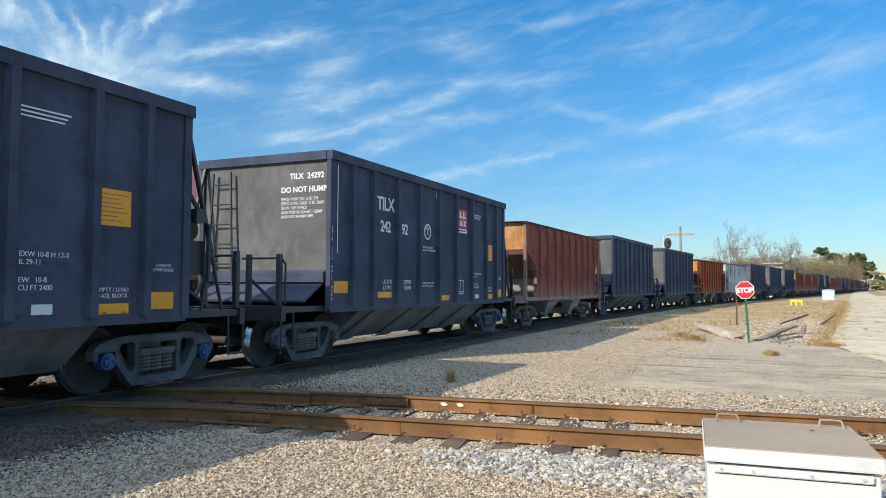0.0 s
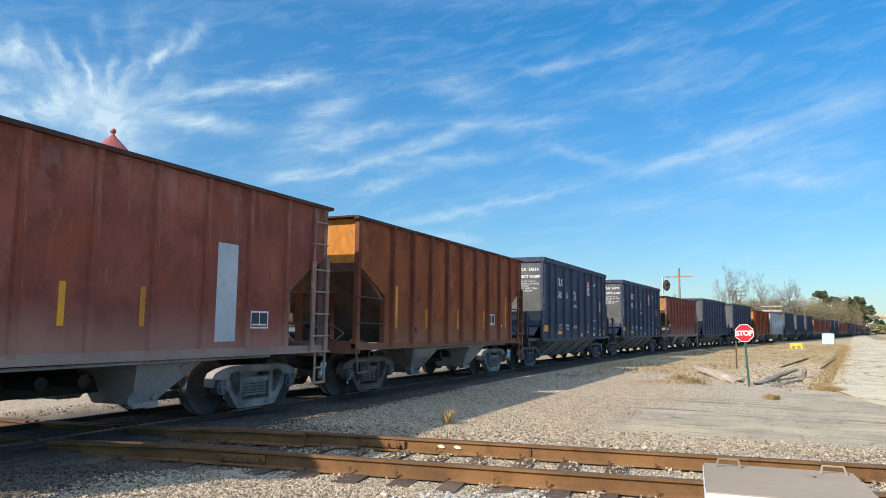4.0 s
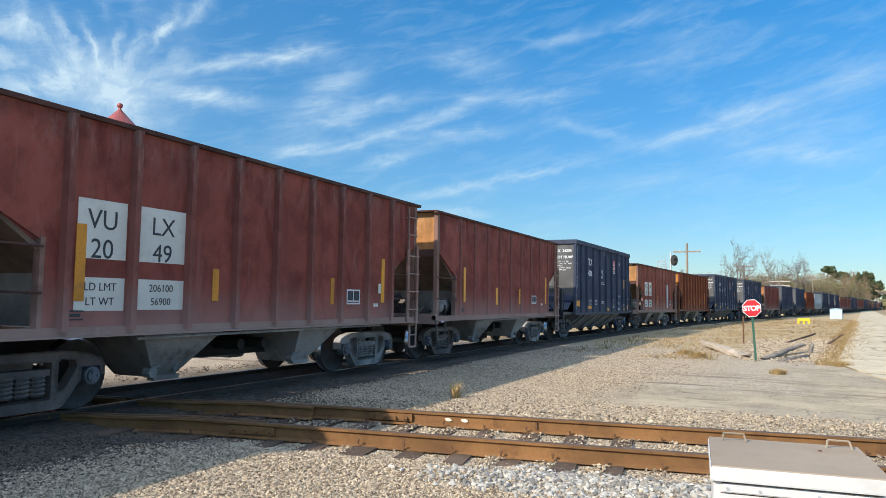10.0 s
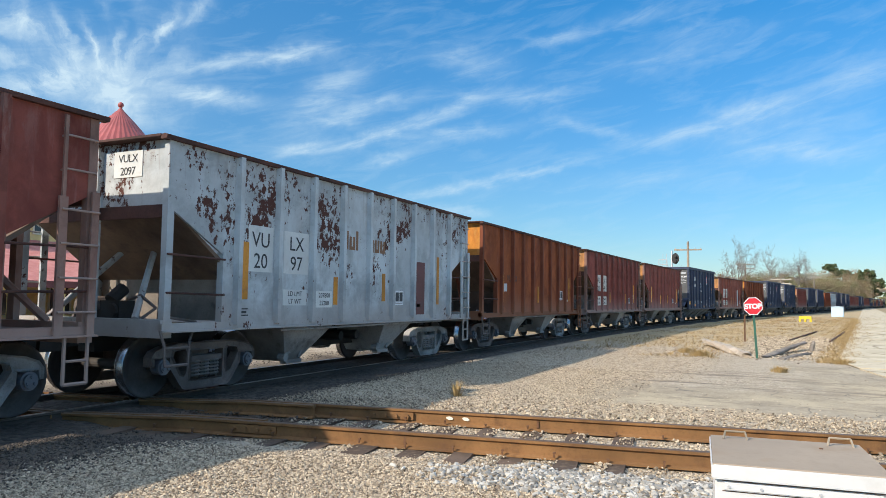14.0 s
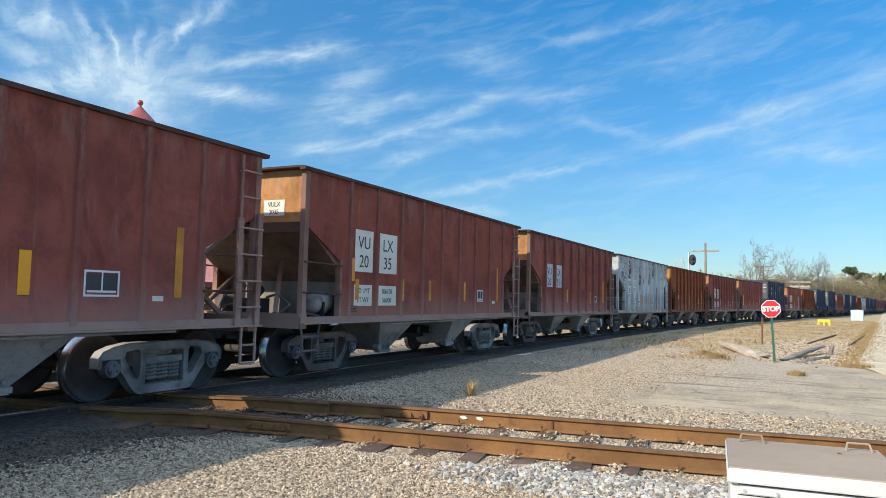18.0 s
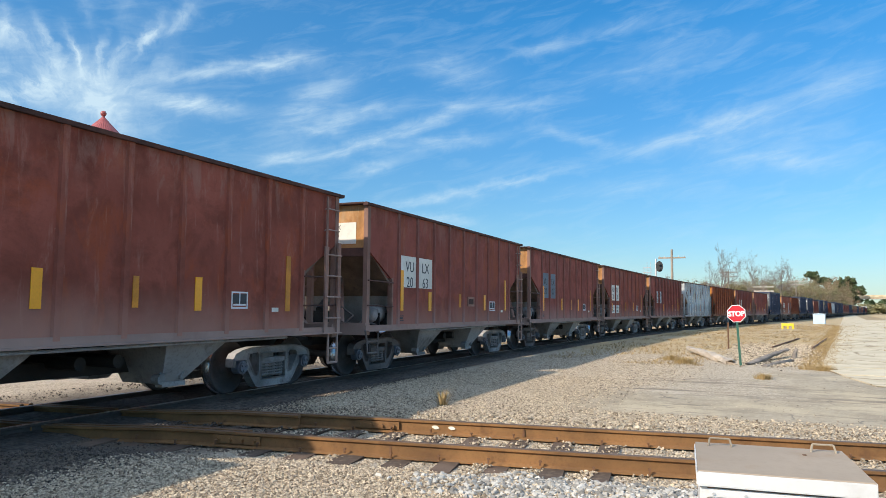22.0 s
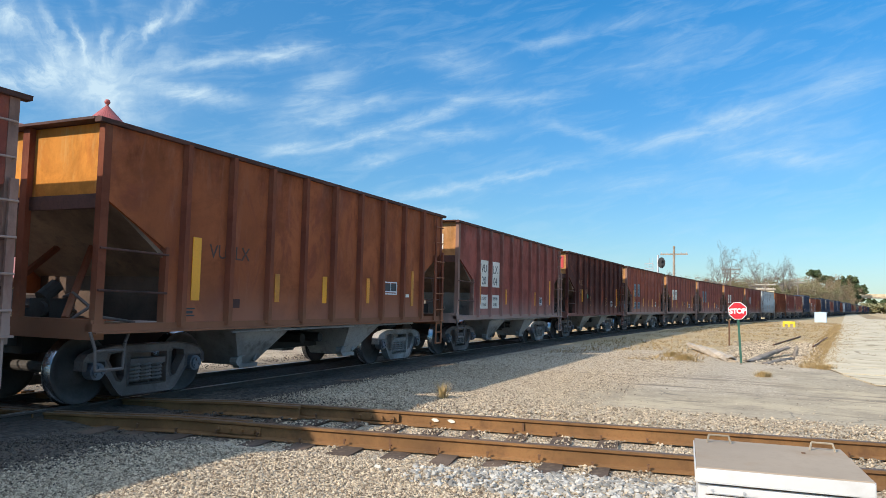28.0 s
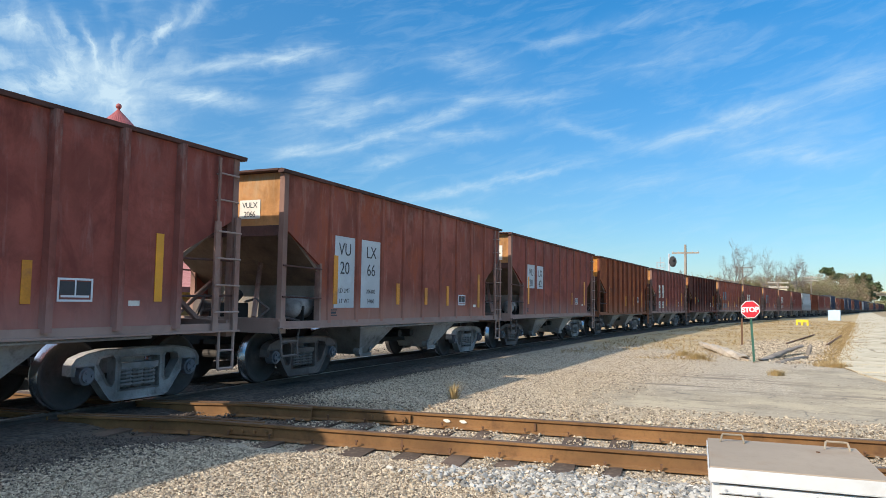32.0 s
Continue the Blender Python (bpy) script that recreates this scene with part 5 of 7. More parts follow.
    def valve(bm):
        box(bm, -H + 0.28, -H + 0.56, -0.42, -0.02, 1.06, 1.40)
        rod(bm, (-H + 0.30, -0.22, 1.40), (-H + 0.52, -0.22, 1.58), 0.10, 10)
        rod(bm, (-H + 0.22, -0.30, 1.25), (-H + 0.28, -0.30, 1.25), 0.11, 12)
        box(bm, -H + 0.40, -H + 0.62, 0.02, 0.34, 1.06, 1.30)
    part("brake_valve", shared("brown_valve", valve, M_UNDER), M_UNDER, car, "grimy brake valve")

    def brake_pipes(bm):
        pipe(bm, [(-H + 0.2, -0.9, 1.12), (-H + 0.42, -1.0, 1.30), (-H + 0.36, -0.75, 1.48), (-H + 0.5, -0.4, 1.42)], 0.022)
        pipe(bm, [(-H + 0.2, 0.3, 1.25), (-H + 0.7, -0.1, 1.35), (-H + 1.1, 0.1, 1.2)], 0.03)
        pipe(bm, [(-H + 0.15, -1.3, 1.10), (-H + 0.35, -1.25, 1.18), (-H + 0.9, -1.3, 1.10)], 0.02)
        for i in range(4):
            rod(bm, (-H + 0.25 + 0.1 * i, 0.55 + 0.12 * i, 1.05), (-H + 0.45 + 0.12 * i, 0.5 + 0.15 * i, 1.55 - 0.08 * i), 0.03, 6)
    part("brake_pipe", shared("brown_brake", brake_pipes, M_TRUCK_BROWN), M_TRUCK_BROWN, car, "rusty bent brake pipes")
    part("cylinder", shared("brown_cylinder", lambda bm: (rod(bm, (-H + 0.55, 0.75, 1.30), (-H + 1.05, 0.70, 1.30), 0.16, 14), rod(bm, (-H + 1.05, 0.70, 1.30), (-H + 1.30, 0.68, 1.28), 0.05, 8)), M_TRUCK_BROWN), M_TRUCK_BROWN, car, "rusty brake cylinder")

    part("centre_sill", shared("brown_centresill", lambda bm: (box(bm, -H + 0.1, H - 0.1, -0.17, 0.17, 0.66, 1.02), [rod(bm, (x, -1.1, 0.72), (x, 1.1, 0.72), 0.09, 10) for x in (-0.15, 0.45)], box(bm, -1.0, 1.3, -0.55, -0.3, 0.5, 0.72)), M_UNDER), M_UNDER, car)

    def chute(x0, x1, b0, b1):
        def build(bm):
            for s in (-1, 1):
                lo = [bm.verts.new(p) for p in ((b0, s * 0.35, 0.34), (b1, s * 0.35, 0.34), (b1, s * 1.12, 0.34), (b0, s * 1.12, 0.34))]
                hi = [bm.verts.new(p) for p in ((x0, s * 0.18, 1.0), (x1, s * 0.18, 1.0), (x1, s * 1.50, 1.0), (x0, s * 1.50, 1.0))]
                for i in range(4):
                    bm.faces.new((lo[i], lo[(i + 1) % 4], hi[(i + 1) % 4], hi[i]))
                bm.faces.new(lo), bm.faces.new(hi)
                box(bm, b0 - 0.05, b1 + 0.05, s * 1.05, s * 1.18, 0.30, 0.37)
        return build
    for i, dims in enumerate(((-2.55, -1.0, -1.98, -1.62), (0.92, 2.25, 1.22, 1.58))):
        ch = part("hopper_chute", shared("chute%d" % i, chute(*dims), M_HOPPER), M_HOPPER, car, "dusty grey discharge chute")
        xm = (dims[2] + dims[3]) / 2
        part("gate_gear", shared("gate%d" % i, lambda bm: (rod(bm, (xm - 0.3, -1.19, 0.48), (xm + 0.12, -1.19, 0.60), 0.035, 6), rod(bm, (xm - 0.28, -1.22, 0.42), (xm - 0.28, -1.08, 0.42), 0.075, 10), rod(bm, (xm - 0.1, -1.22, 0.66), (xm - 0.1, -1.06, 0.66), 0.06, 10), rod(bm, (xm + 0.4, -1.2, 1.0), (xm + 0.1, -1.2, 0.4), 0.028, 6)), M_TRUCK_GREY), M_TRUCK_GREY, ch)
    part("inner_slope", shared("brown_inner", lambda bm: [prism(bm, [(-0.9 * k, 1.02), (0, 1.75), (0.9 * k, 1.02)], "y", -W + 0.05, W - 0.05) for k in (1,)], M_UNDER), M_UNDER, car)
    part("train_pipe", shared("brown_pipe", lambda bm: pipe(bm, [(-2.7, -W - 0.02, 0.93), (0.3, -W - 0.02, 0.94), (3.6, -W - 0.02, 0.95)], 0.022), M_HOPPER), M_HOPPER, car)
    tm = {"brown": M_TRUCK_BROWN, "grey": M_TRUCK_GREY, "dark": M_TRUCK_DARK}
    for k, name in ((-1, trucks[0]), (1, trucks[1])):
        add_truck(car, k * 3.88, tm[name], M_CAP)
    Y = -W
    for x, w, z0, z1, mat in stripes:
        part("yellow_stripe", made(lambda bm: box(bm, x - w / 2, x + w / 2, Y - 0.010, Y - 0.001, z0, z1)), mat, car)
    for x0, x1, z0, z1, mat, ink, lines in plates:
        p = part("number_panel", made(lambda bm: box(bm, x0, x1, Y - 0.004, Y + 0.004, z0, z1)), mat, car, "painted panel on the car side")
        for body, size, z in lines:
            text_on_side("lettering", body, size, ink, p, (x0 + x1) / 2, Y - 0.006, z)
    if end_plate:
        mat, ink, lines = end_plate[:3]
        y0, y1, z0, z1 = end_plate[3] if len(end_plate) > 3 else (-1.06, -0.58, 2.91, 3.34)
        size = 0.43 * (z1 - z0) if y1 - y0 < 0.6 else 0.19 if mat is M_PLATE_RED else 0.15
        p = part("end_number_panel", made(lambda bm: box(bm, -H + 0.090, -H + 0.0985, y0, y1, z0, z1)), mat, car, "painted number panel on the car end")
        for i, body in enumerate(lines):
            text_on_end("lettering", body, size, ink, p, -H + 0.087, (y0 + y1) / 2 + (0.10 if y1 - y0 > 0.6 else 0.0), z1 - size * 0.98 - size * 1.12 * i, spacing=0.9)
    if extras:
        extras(car, Y)
    return car

# ---- the cars, from the one that fills the view at first back to the last ----
YW, YS = M_YELLOW_WORN, M_YELLOW
LOW = [(-1.28, 0.13, 1.42, 1.90, YW), (1.81, 0.12, 1.38, 1.87, YW), (3.70, 0.13, 1.42, 2.34, YS)]
MID = [(-1.15, 0.14, 1.43, 1.90, YS), (0.28, 0.10, 1.45, 1.87, YW), (1.44, 0.14, 1.41, 1.90, YS), (3.62, 0.13, 1.40, 2.36, YW)]
FIRST = (-3.58, 0.14, 1.41, 2.34, YW)


def number_plates(mat, a, b, low=False, tall=False, ink=None, left=(-3.62, -2.92), right=(-2.68, -1.94), z=(1.94, 2.72)):
    """The painted panels on either side of a post, with the number in two halves."""
    ink = ink or M_INK
    z0, z1 = (1.33, 2.70) if tall else z
    top = min(z1, 2.76) - 0.36
    out = [(*left, z0, z1, mat, ink, [("VU", 0.345, top), (a, 0.345, top - 0.36)]), (*right, z0, z1, mat, ink, [("LX", 0.345, top), (b, 0.345, top - 0.36)])]
    if tall:
        out[0][6].extend([("LD LMT", 0.12, 1.62), ("LT WT", 0.12, 1.42)])
        out[1][6].extend([("206100", 0.12, 1.62), ("54400", 0.12, 1.42)])
    if low:
        out += [(*left, 1.29, 1.70, mat, ink, [("LD LMT", 0.14, 1.54), ("LT WT", 0.14, 1.36)]), (*right, 1.30, 1.70, mat, ink, [("206100", 0.14, 1.54), ("56900", 0.14, 1.36)])]
    return out


def data_box(x0, x1, z0, z1, mat=None):
    def add(car, Y):
        ink = mat or M_INK_WHITE
        part("data_frame", made(lambda bm: [box(bm, *q) for q in ((x0, x1, Y - 0.005, Y, z1 - 0.025, z1), (x0, x1, Y - 0.005, Y, z0, z0 + 0.025), (x0, x0 + 0.025, Y - 0.005, Y, z0 + 0.025, z1 - 0.025),
             (x1 - 0.025, x1, Y - 0.005, Y, z0 + 0.025, z1 - 0.025), ((x0 + x1) / 2 - 0.01, (x0 + x1) / 2 + 0.01, Y - 0.005, Y, z0 + 0.075, z1 - 0.025), (x0 + 0.05, x1 - 0.05, Y - 0.005, Y, z0 + 0.05, z0 + 0.075))]), ink, car, "white outlined data panel")
        part("data_field", made(lambda bm: box(bm, x0 + 0.03, x1 - 0.03, Y - 0.003, Y, z0 + 0.08, z1 - 0.04)), M_INK, car)
        part("small_plate", made(lambda bm: box(bm, x0 + 1.02, x0 + 1.20, Y - 0.004, Y, z0 - 0.05, z0 + 0.02)), M_PLATE, car)
        part("small_label", made(lambda bm: (box(bm, -3.78, -3.50, Y - 0.004, Y, 1.18, 1.20), box(bm, -3.78, -3.50, Y - 0.004, Y, 1.28, 1.30), box(bm, -3.74, -3.54, Y - 0.004, Y, 1.22, 1.26))), M_INK, car)
    return add


def with_patch(x0, x1, z0, z1, mat, base):
    def add(car, Y):
        base(car, Y)
        part("painted_patch", made(lambda bm: box(bm, x0, x1, Y - 0.004, Y, z0, z1)), mat, car, "small repainted patch")
    return add


def with_frame(x0, x1, z0, z1, base):
    def add(car, Y):
        base(car, Y)
        part("hatch_frame", made(lambda bm: [box(bm, *q) for q in ((x0, x1, Y - 0.02, Y, z1 - 0.06, z1), (x0, x1, Y - 0.02, Y, z0, z0 + 0.06), (x0, x0 + 0.06, Y - 0.02, Y, z0 + 0.06, z1 - 0.06), (x1 - 0.06, x1, Y - 0.02, Y, z0 + 0.06, z1 - 0.06))]), DUSTY_TRIM, car, "dusty raised frame welded to the side")
        part("hatch_plate", made(lambda bm: box(bm, x0 + 0.06, x1 - 0.06, Y - 0.006, Y, z0 + 0.06, z1 - 0.06)), M_CHORD, car)
    return add


def faded_bars(base):
    """The faded maker's name, as plain blocks."""
    def add(car, Y):
        base(car, Y)
        for x, w, h in ((-0.86, 0.22, 0.36), (-0.60, 0.20, 0.26), (-0.36, 0.08, 0.38), (0.14, 0.18, 0.26), (0.36, 0.19, 0.26), (0.59, 0.20, 0.26)):
            part("faded_letter", made(lambda bm: (box(bm, x, x + 0.075, Y - 0.004, Y, 2.42, 2.42 + h), w > 0.1 and (box(bm, x + w - 0.07, x + w, Y - 0.004, Y, 2.42, 2.42 + h), box(bm, x + 0.075, x + w - 0.07, Y - 0.004, Y, 2.42, 2.49)))), M_INK_RUST, car)
        part("painted_patch", made(lambda bm: box(bm, 2.12, 2.69, Y - 0.004, Y, 1.12, 2.33)), M_TRIM_DARK, car, "square of dark red primer")
    return add


def shadow_lettering(base):
    """Old dark lettering that shows faintly on the rust."""
    def add(car, Y):
        base(car, Y)
        for body, x, z in (("VU", -3.05, 2.05), ("LX", -2.50, 2.05)):
            text_on_side("ghost_lettering", body, 0.30, M_INK_DARK_RUST, car, x, Y - 0.003, z)
        part("small_plate", made(lambda bm: box(bm, -2.72, -2.52, Y - 0.004, Y, 1.30, 1.44)), M_CHORD, car)
    return add


def ghost(words, base):
    """Old lettering that shows through the rust, and a daub of green paint."""
    def add(car, Y):
        base(car, Y)
        for body, x, z, size in words:
            text_on_side("ghost_lettering", body, size, M_INK_RUST, car, x, Y - 0.003, z)
        part("paint_spot", made(lambda bm: prism(bm, [(-2.0 + 0.09 * math.cos(a), 1.85 + 0.11 * math.sin(a)) for a in [i * math.pi / 5 for i in range(10)]], "y", Y - 0.004, Y)), M_GREEN_DOT, car)
    return add


DB = data_box(2.20, 2.68, 1.41, 1.69)
car_24216 = black_car("24216")
ORANGE_LABEL = "rusty orange open-top hopper car with deep side ribs"
BROWN_LABEL = "red-brown open-top hopper car with white number panels"
WIDE_END = (-1.23, -0.33, 2.83, 3.29)
BEHIND = [
    ("b", brown_car("orange", ("brown", "grey"), [], None, [(-3.56, 0.14, 1.41, 2.35, YW), (-2.02, 0.16, 1.40, 1.87, YW), (-0.08, 0.14, 1.41, 1.92, YW), (1.80, 0.13, 1.40, 1.92, YW), (3.67, 0.12, 1.46, 2.40, YW)], ORANGE_LABEL, True,
                    shadow_lettering(data_box(2.18, 2.72, 1.52, 1.84)))),
    ("b", brown_car("faded_brown", ("brown", "grey"), number_plates(M_PLATE, "20", "67", True), (M_PLATE, M_INK, ("VULX", "2067")), [(-0.3, 0.09, 1.42, 1.95, YS), (0.9, 0.09, 1.42, 1.95, YW)],
                    "faded red-brown hopper car with white number panels and rust", False, with_patch(2.3, 2.75, 1.2, 2.7, M_PLATE_GREY, data_box(3.1, 3.55, 1.40, 1.68)))),
    ("k", black_car("24206")),
    ("b", brown_car("red_brown", ("brown", "grey"), [], None, [(-3.50, 0.13, 1.45, 2.37, YS), (-1.10, 0.14, 1.38, 1.88, YS), (0.95, 0.12, 1.40, 1.88, YS), (3.76, 0.13, 1.42, 2.35, YS)], "red-brown open-top hopper car with yellow stripes", False,
                    with_patch(-3.55, -3.44, 1.66, 1.85, M_PLATE, DB))),
    ("b", brown_car("red_brown", ("brown", "grey"), number_plates(M_PLATE, "20", "49", True, left=(-3.64, -2.92), right=(-2.72, -1.91), z=(1.93, 2.66)), (M_PLATE, M_INK, ("VULX", "2049"), (-1.11, -0.61, 2.93, 3.37)), [FIRST] + LOW, BROWN_LABEL, True,
                    with_patch(3.53, 3.66, 1.61, 1.81, M_PLATE, data_box(2.32, 2.80, 1.38, 1.67)))),
    ("b", brown_car("orange", ("brown", "grey"), [], None, [(-3.60, 0.14, 1.41, 2.35, YS), (-1.70, 0.12, 1.42, 1.9, YW), (-0.20, 0.13, 1.4, 1.95, YW), (1.30, 0.12, 1.43, 1.95, YW), (3.64, 0.12, 1.46, 2.36, YW)], ORANGE_LABEL, True,
                    with_patch(-3.50, -3.24, 1.74, 1.98, M_PLATE_GREY, shadow_lettering(data_box(2.26, 2.74, 1.50, 1.84))))),
    ("b", brown_car("grey_white", ("brown", "grey"), [(-3.54, -2.93, 1.88, 2.62, M_PLATE_PALE, M_INK, [("VU", 0.345, 2.28), ("20", 0.345, 1.94)]), (-2.64, -1.94, 1.88, 2.60, M_PLATE_PALE, M_INK, [("LX", 0.345, 2.28), ("97", 0.345, 1.94)]),
                    (-2.64, -1.97, 1.34, 1.61, M_PLATE_PALE, M_INK, [("LD LMT", 0.12, 1.50), ("LT WT", 0.12, 1.37)]), (-1.68, -1.16, 1.30, 1.60, M_PLATE_PALE, M_INK, [("207800", 0.12, 1.48), ("55200", 0.12, 1.34)])],
                    (M_PLATE_PALE, M_INK, ("VULX", "2097"), (-0.98, -0.42, 3.16, 3.54)), [(-3.60, 0.14, 1.44, 2.34, YW), (-1.06, 0.13, 1.35, 1.87, YW), (0.75, 0.13, 1.42, 2.0, YW), (3.40, 0.12, 1.35, 2.5, YW)],
                    "pale grey hopper car with rust spots and faded lettering", True, faded_bars(data_box(1.26, 1.64, 1.34, 1.65)))),
    ("b", brown_car("red_brown", ("brown", "grey"), number_plates(M_PLATE_GREY, "20", "51"), None, [FIRST] + LOW, BROWN_LABEL, True, DB)),
    ("b", brown_car("dull_brown", ("brown", "grey"), number_plates(M_PLATE, "20", "35", True, left=(-3.62, -2.98), right=(-2.78, -2.03), z=(1.95, 2.76)), (M_PLATE, M_INK, ("VULX", "2035"), (-1.06, -0.60, 2.86, 3.14)),
                    [(-3.68, 0.12, 1.76, 2.20, YW), (-3.52, 0.12, 1.41, 1.80, YW), (-1.76, 0.14, 1.40, 1.87, YW), (-0.49, 0.12, 1.41, 1.87, YW), (1.43, 0.10, 1.41, 1.89, YW), (3.61, 0.10, 1.42, 2.36, YW)], BROWN_LABEL, False, data_box(2.25, 2.62, 1.41, 1.71))),
    ("b", brown_car("red_brown", ("brown", "grey"), number_plates(M_PLATE_BLUE, "20", "07", left=(-3.72, -2.98), right=(-2.71, -2.05), z=(1.89, 2.84)), (M_PLATE_GREY, M_INK, ("VULX", "2007"), (-0.85, -0.43, 2.96, 3.27)),
                    [(-3.61, 0.15, 1.41, 2.34, YS)] + MID, "red-brown hopper car with blue-grey number panels and yellow stripes", False, data_box(2.18, 2.68, 1.40, 1.72))),
    ("b", brown_car("dull_brown", ("brown", "grey"), number_plates(M_PLATE, "20", "63", left=(-3.66, -2.75), right=(-2.745, -1.97), z=(1.95, 2.68)), (M_PLATE, M_INK, ("VULX", "2063"), WIDE_END),
                    [(-3.60, 0.14, 1.41, 2.34, YS), (-2.08, 0.17, 1.40, 1.87, YS), (-0.13, 0.12, 1.50, 1.86, YW), (1.78, 0.14, 1.42, 1.87, YS), (3.64, 0.12, 1.42, 2.38, YS)], BROWN_LABEL, False, with_frame(0.40, 0.91, 1.53, 1.80, DB))),
    ("b", brown_car("faded_brown", ("brown", "grey"), number_plates(M_PLATE_BLUE, "20", "45", True, left=(-3.50, -2.97), right=(-2.62, -2.06), z=(2.01, 2.74)), (M_PLATE_GREY, M_INK, ("VULX", ""), (-0.93, -0.51, 3.0, 3.25)), [(-3.56, 0.14, 1.41, 2.37, YS)] + MID,
                    "faded brown hopper car with blue-grey number panels", False, data_box(2.17, 2.56, 1.44, 1.71))),
    ("b", brown_car("dark_rust", ("brown", "grey"), [], (M_PLATE_RED, M_INK_WHITE, ("VULX", "3004"), (-1.34, -0.46, 2.98, 3.50)), [(-2.90, 0.24, 1.59, 2.13, YS), (-1.52, 0.08, 1.40, 1.88, YS), (0.40, 0.10, 1.46, 1.86, YS), (1.44, 0.10, 1.40, 1.89, YS), (3.87, 0.15, 1.42, 2.33, YS)],
                    "very dark rusted hopper car with a red number panel", True, ghost([("VULX", -3.12, 2.32, 0.34), ("30", -3.20, 1.94, 0.34), ("04", -2.22, 1.94, 0.34)], data_box(2.49, 2.83, 1.41, 1.68)))),
    ("b", brown_car("red_brown", ("brown", "grey"), number_plates(M_PLATE, "20", "04", True), (M_PLATE, M_INK, ("VULX", "2004")), [FIRST] + LOW, BROWN_LABEL, True, DB)),
    ("b", brown_car("orange", ("brown", "grey"), [], None, [(-3.51, 0.17, 1.41, 2.33, YS), (-1.58, 0.13, 1.40, 1.88, YW), (-0.13, 0.14, 1.39, 1.89, YS), (1.50, 0.12, 1.40, 1.92, YW), (3.57, 0.12, 1.35, 2.17, YW)], ORANGE_LABEL, True,
                    shadow_lettering(data_box(2.21, 2.80, 1.60, 1.88)))),
    ("b", brown_car("dull_brown", ("brown", "grey"), number_plates(M_PLATE_GREY, "20", "42", left=(-3.63, -2.88), right=(-2.62, -1.94), z=(1.98, 2.77)), (M_PLATE, M_INK, ("VULX", "2042"), WIDE_END),
                    [(-3.51, 0.14, 1.44, 2.36, YS), (1.80, 0.10, 1.43, 1.91, YW), (3.70, 0.12, 1.41, 2.40, YS)], BROWN_LABEL, False, data_box(2.27, 2.67, 1.45, 1.69))),
    ("b", brown_car("faded_brown", ("brown", "grey"), number_plates(M_PLATE_GREY, "20", "66", tall=True, left=(-3.62, -2.92), right=(-2.66, -1.89)), (M_PLATE, M_INK, ("VULX", "2066"), (-1.0, -0.55, 2.87, 3.20)),
                    [(-3.58, 0.14, 1.40, 2.32, YW), (-1.10, 0.14, 1.40, 1.86, YW), (0.30, 0.14, 1.40, 1.80, YW), (1.54, 0.14, 1.38, 1.87, YW), (3.62, 0.14, 1.33, 2.25, YW)], "faded red-brown hopper car with tall number panels", False, data_box(2.22, 2.68, 1.39, 1.66))),
    ("b", brown_car("red_brown", ("brown", "grey"), [], None, [FIRST] + LOW, "red-brown open-top hopper car with worn paint", True, DB)),
]
# two unseen cars added at the tail to cast shadow into view
unseen_car = copy_thing(BEHIND[3][1], pose(0, 0, 0))
BEHIND.append(("b", unseen_car))
BEHIND.append(("b", copy_thing(BEHIND[7][1], pose(0, 0, 0))))

plain_black = black_car("", False)
rust_orange = brown_car("bright_orange", ("dark", "dark"), label="bright orange-red hopper car far along the train")
pale_car = brown_car("grey_white", ("dark", "dark"), label="pale grey hopper car far along the train")
AHEAD = [("k", black_car("24292")),
         ("b", brown_car("dull_brown", ("brown", "brown"), [(-3.9, -3.1, 2.0, 2.5, PAINT["dull_brown"], M_INK_RUST, [("LX", 0.36, 2.2), ("75", 0.36, 1.8)])], (END_LIT_PAINT, M_YELLOW_WORN, ("VULX", "2075")), [], "brown hopper car with rust and faded yellow lettering", True))]
FAR = "kkRGkkkbbbkkbbbkkbkbbkkbbb"
used = set()
for c in FAR:
    src = {"k": plain_black, "R": rust_orange, "G": pale_car, "b": None}[c]
    if c == "b":
        src = AHEAD[1][1]
        ob = copy_thing(src, pose(0, 0, 0))
    elif c in used:
        ob = copy_thing(src, pose(0, 0, 0))
    else:
        ob = src
    used.add(c)
    AHEAD.append(("k" if c == "k" else "b", ob))


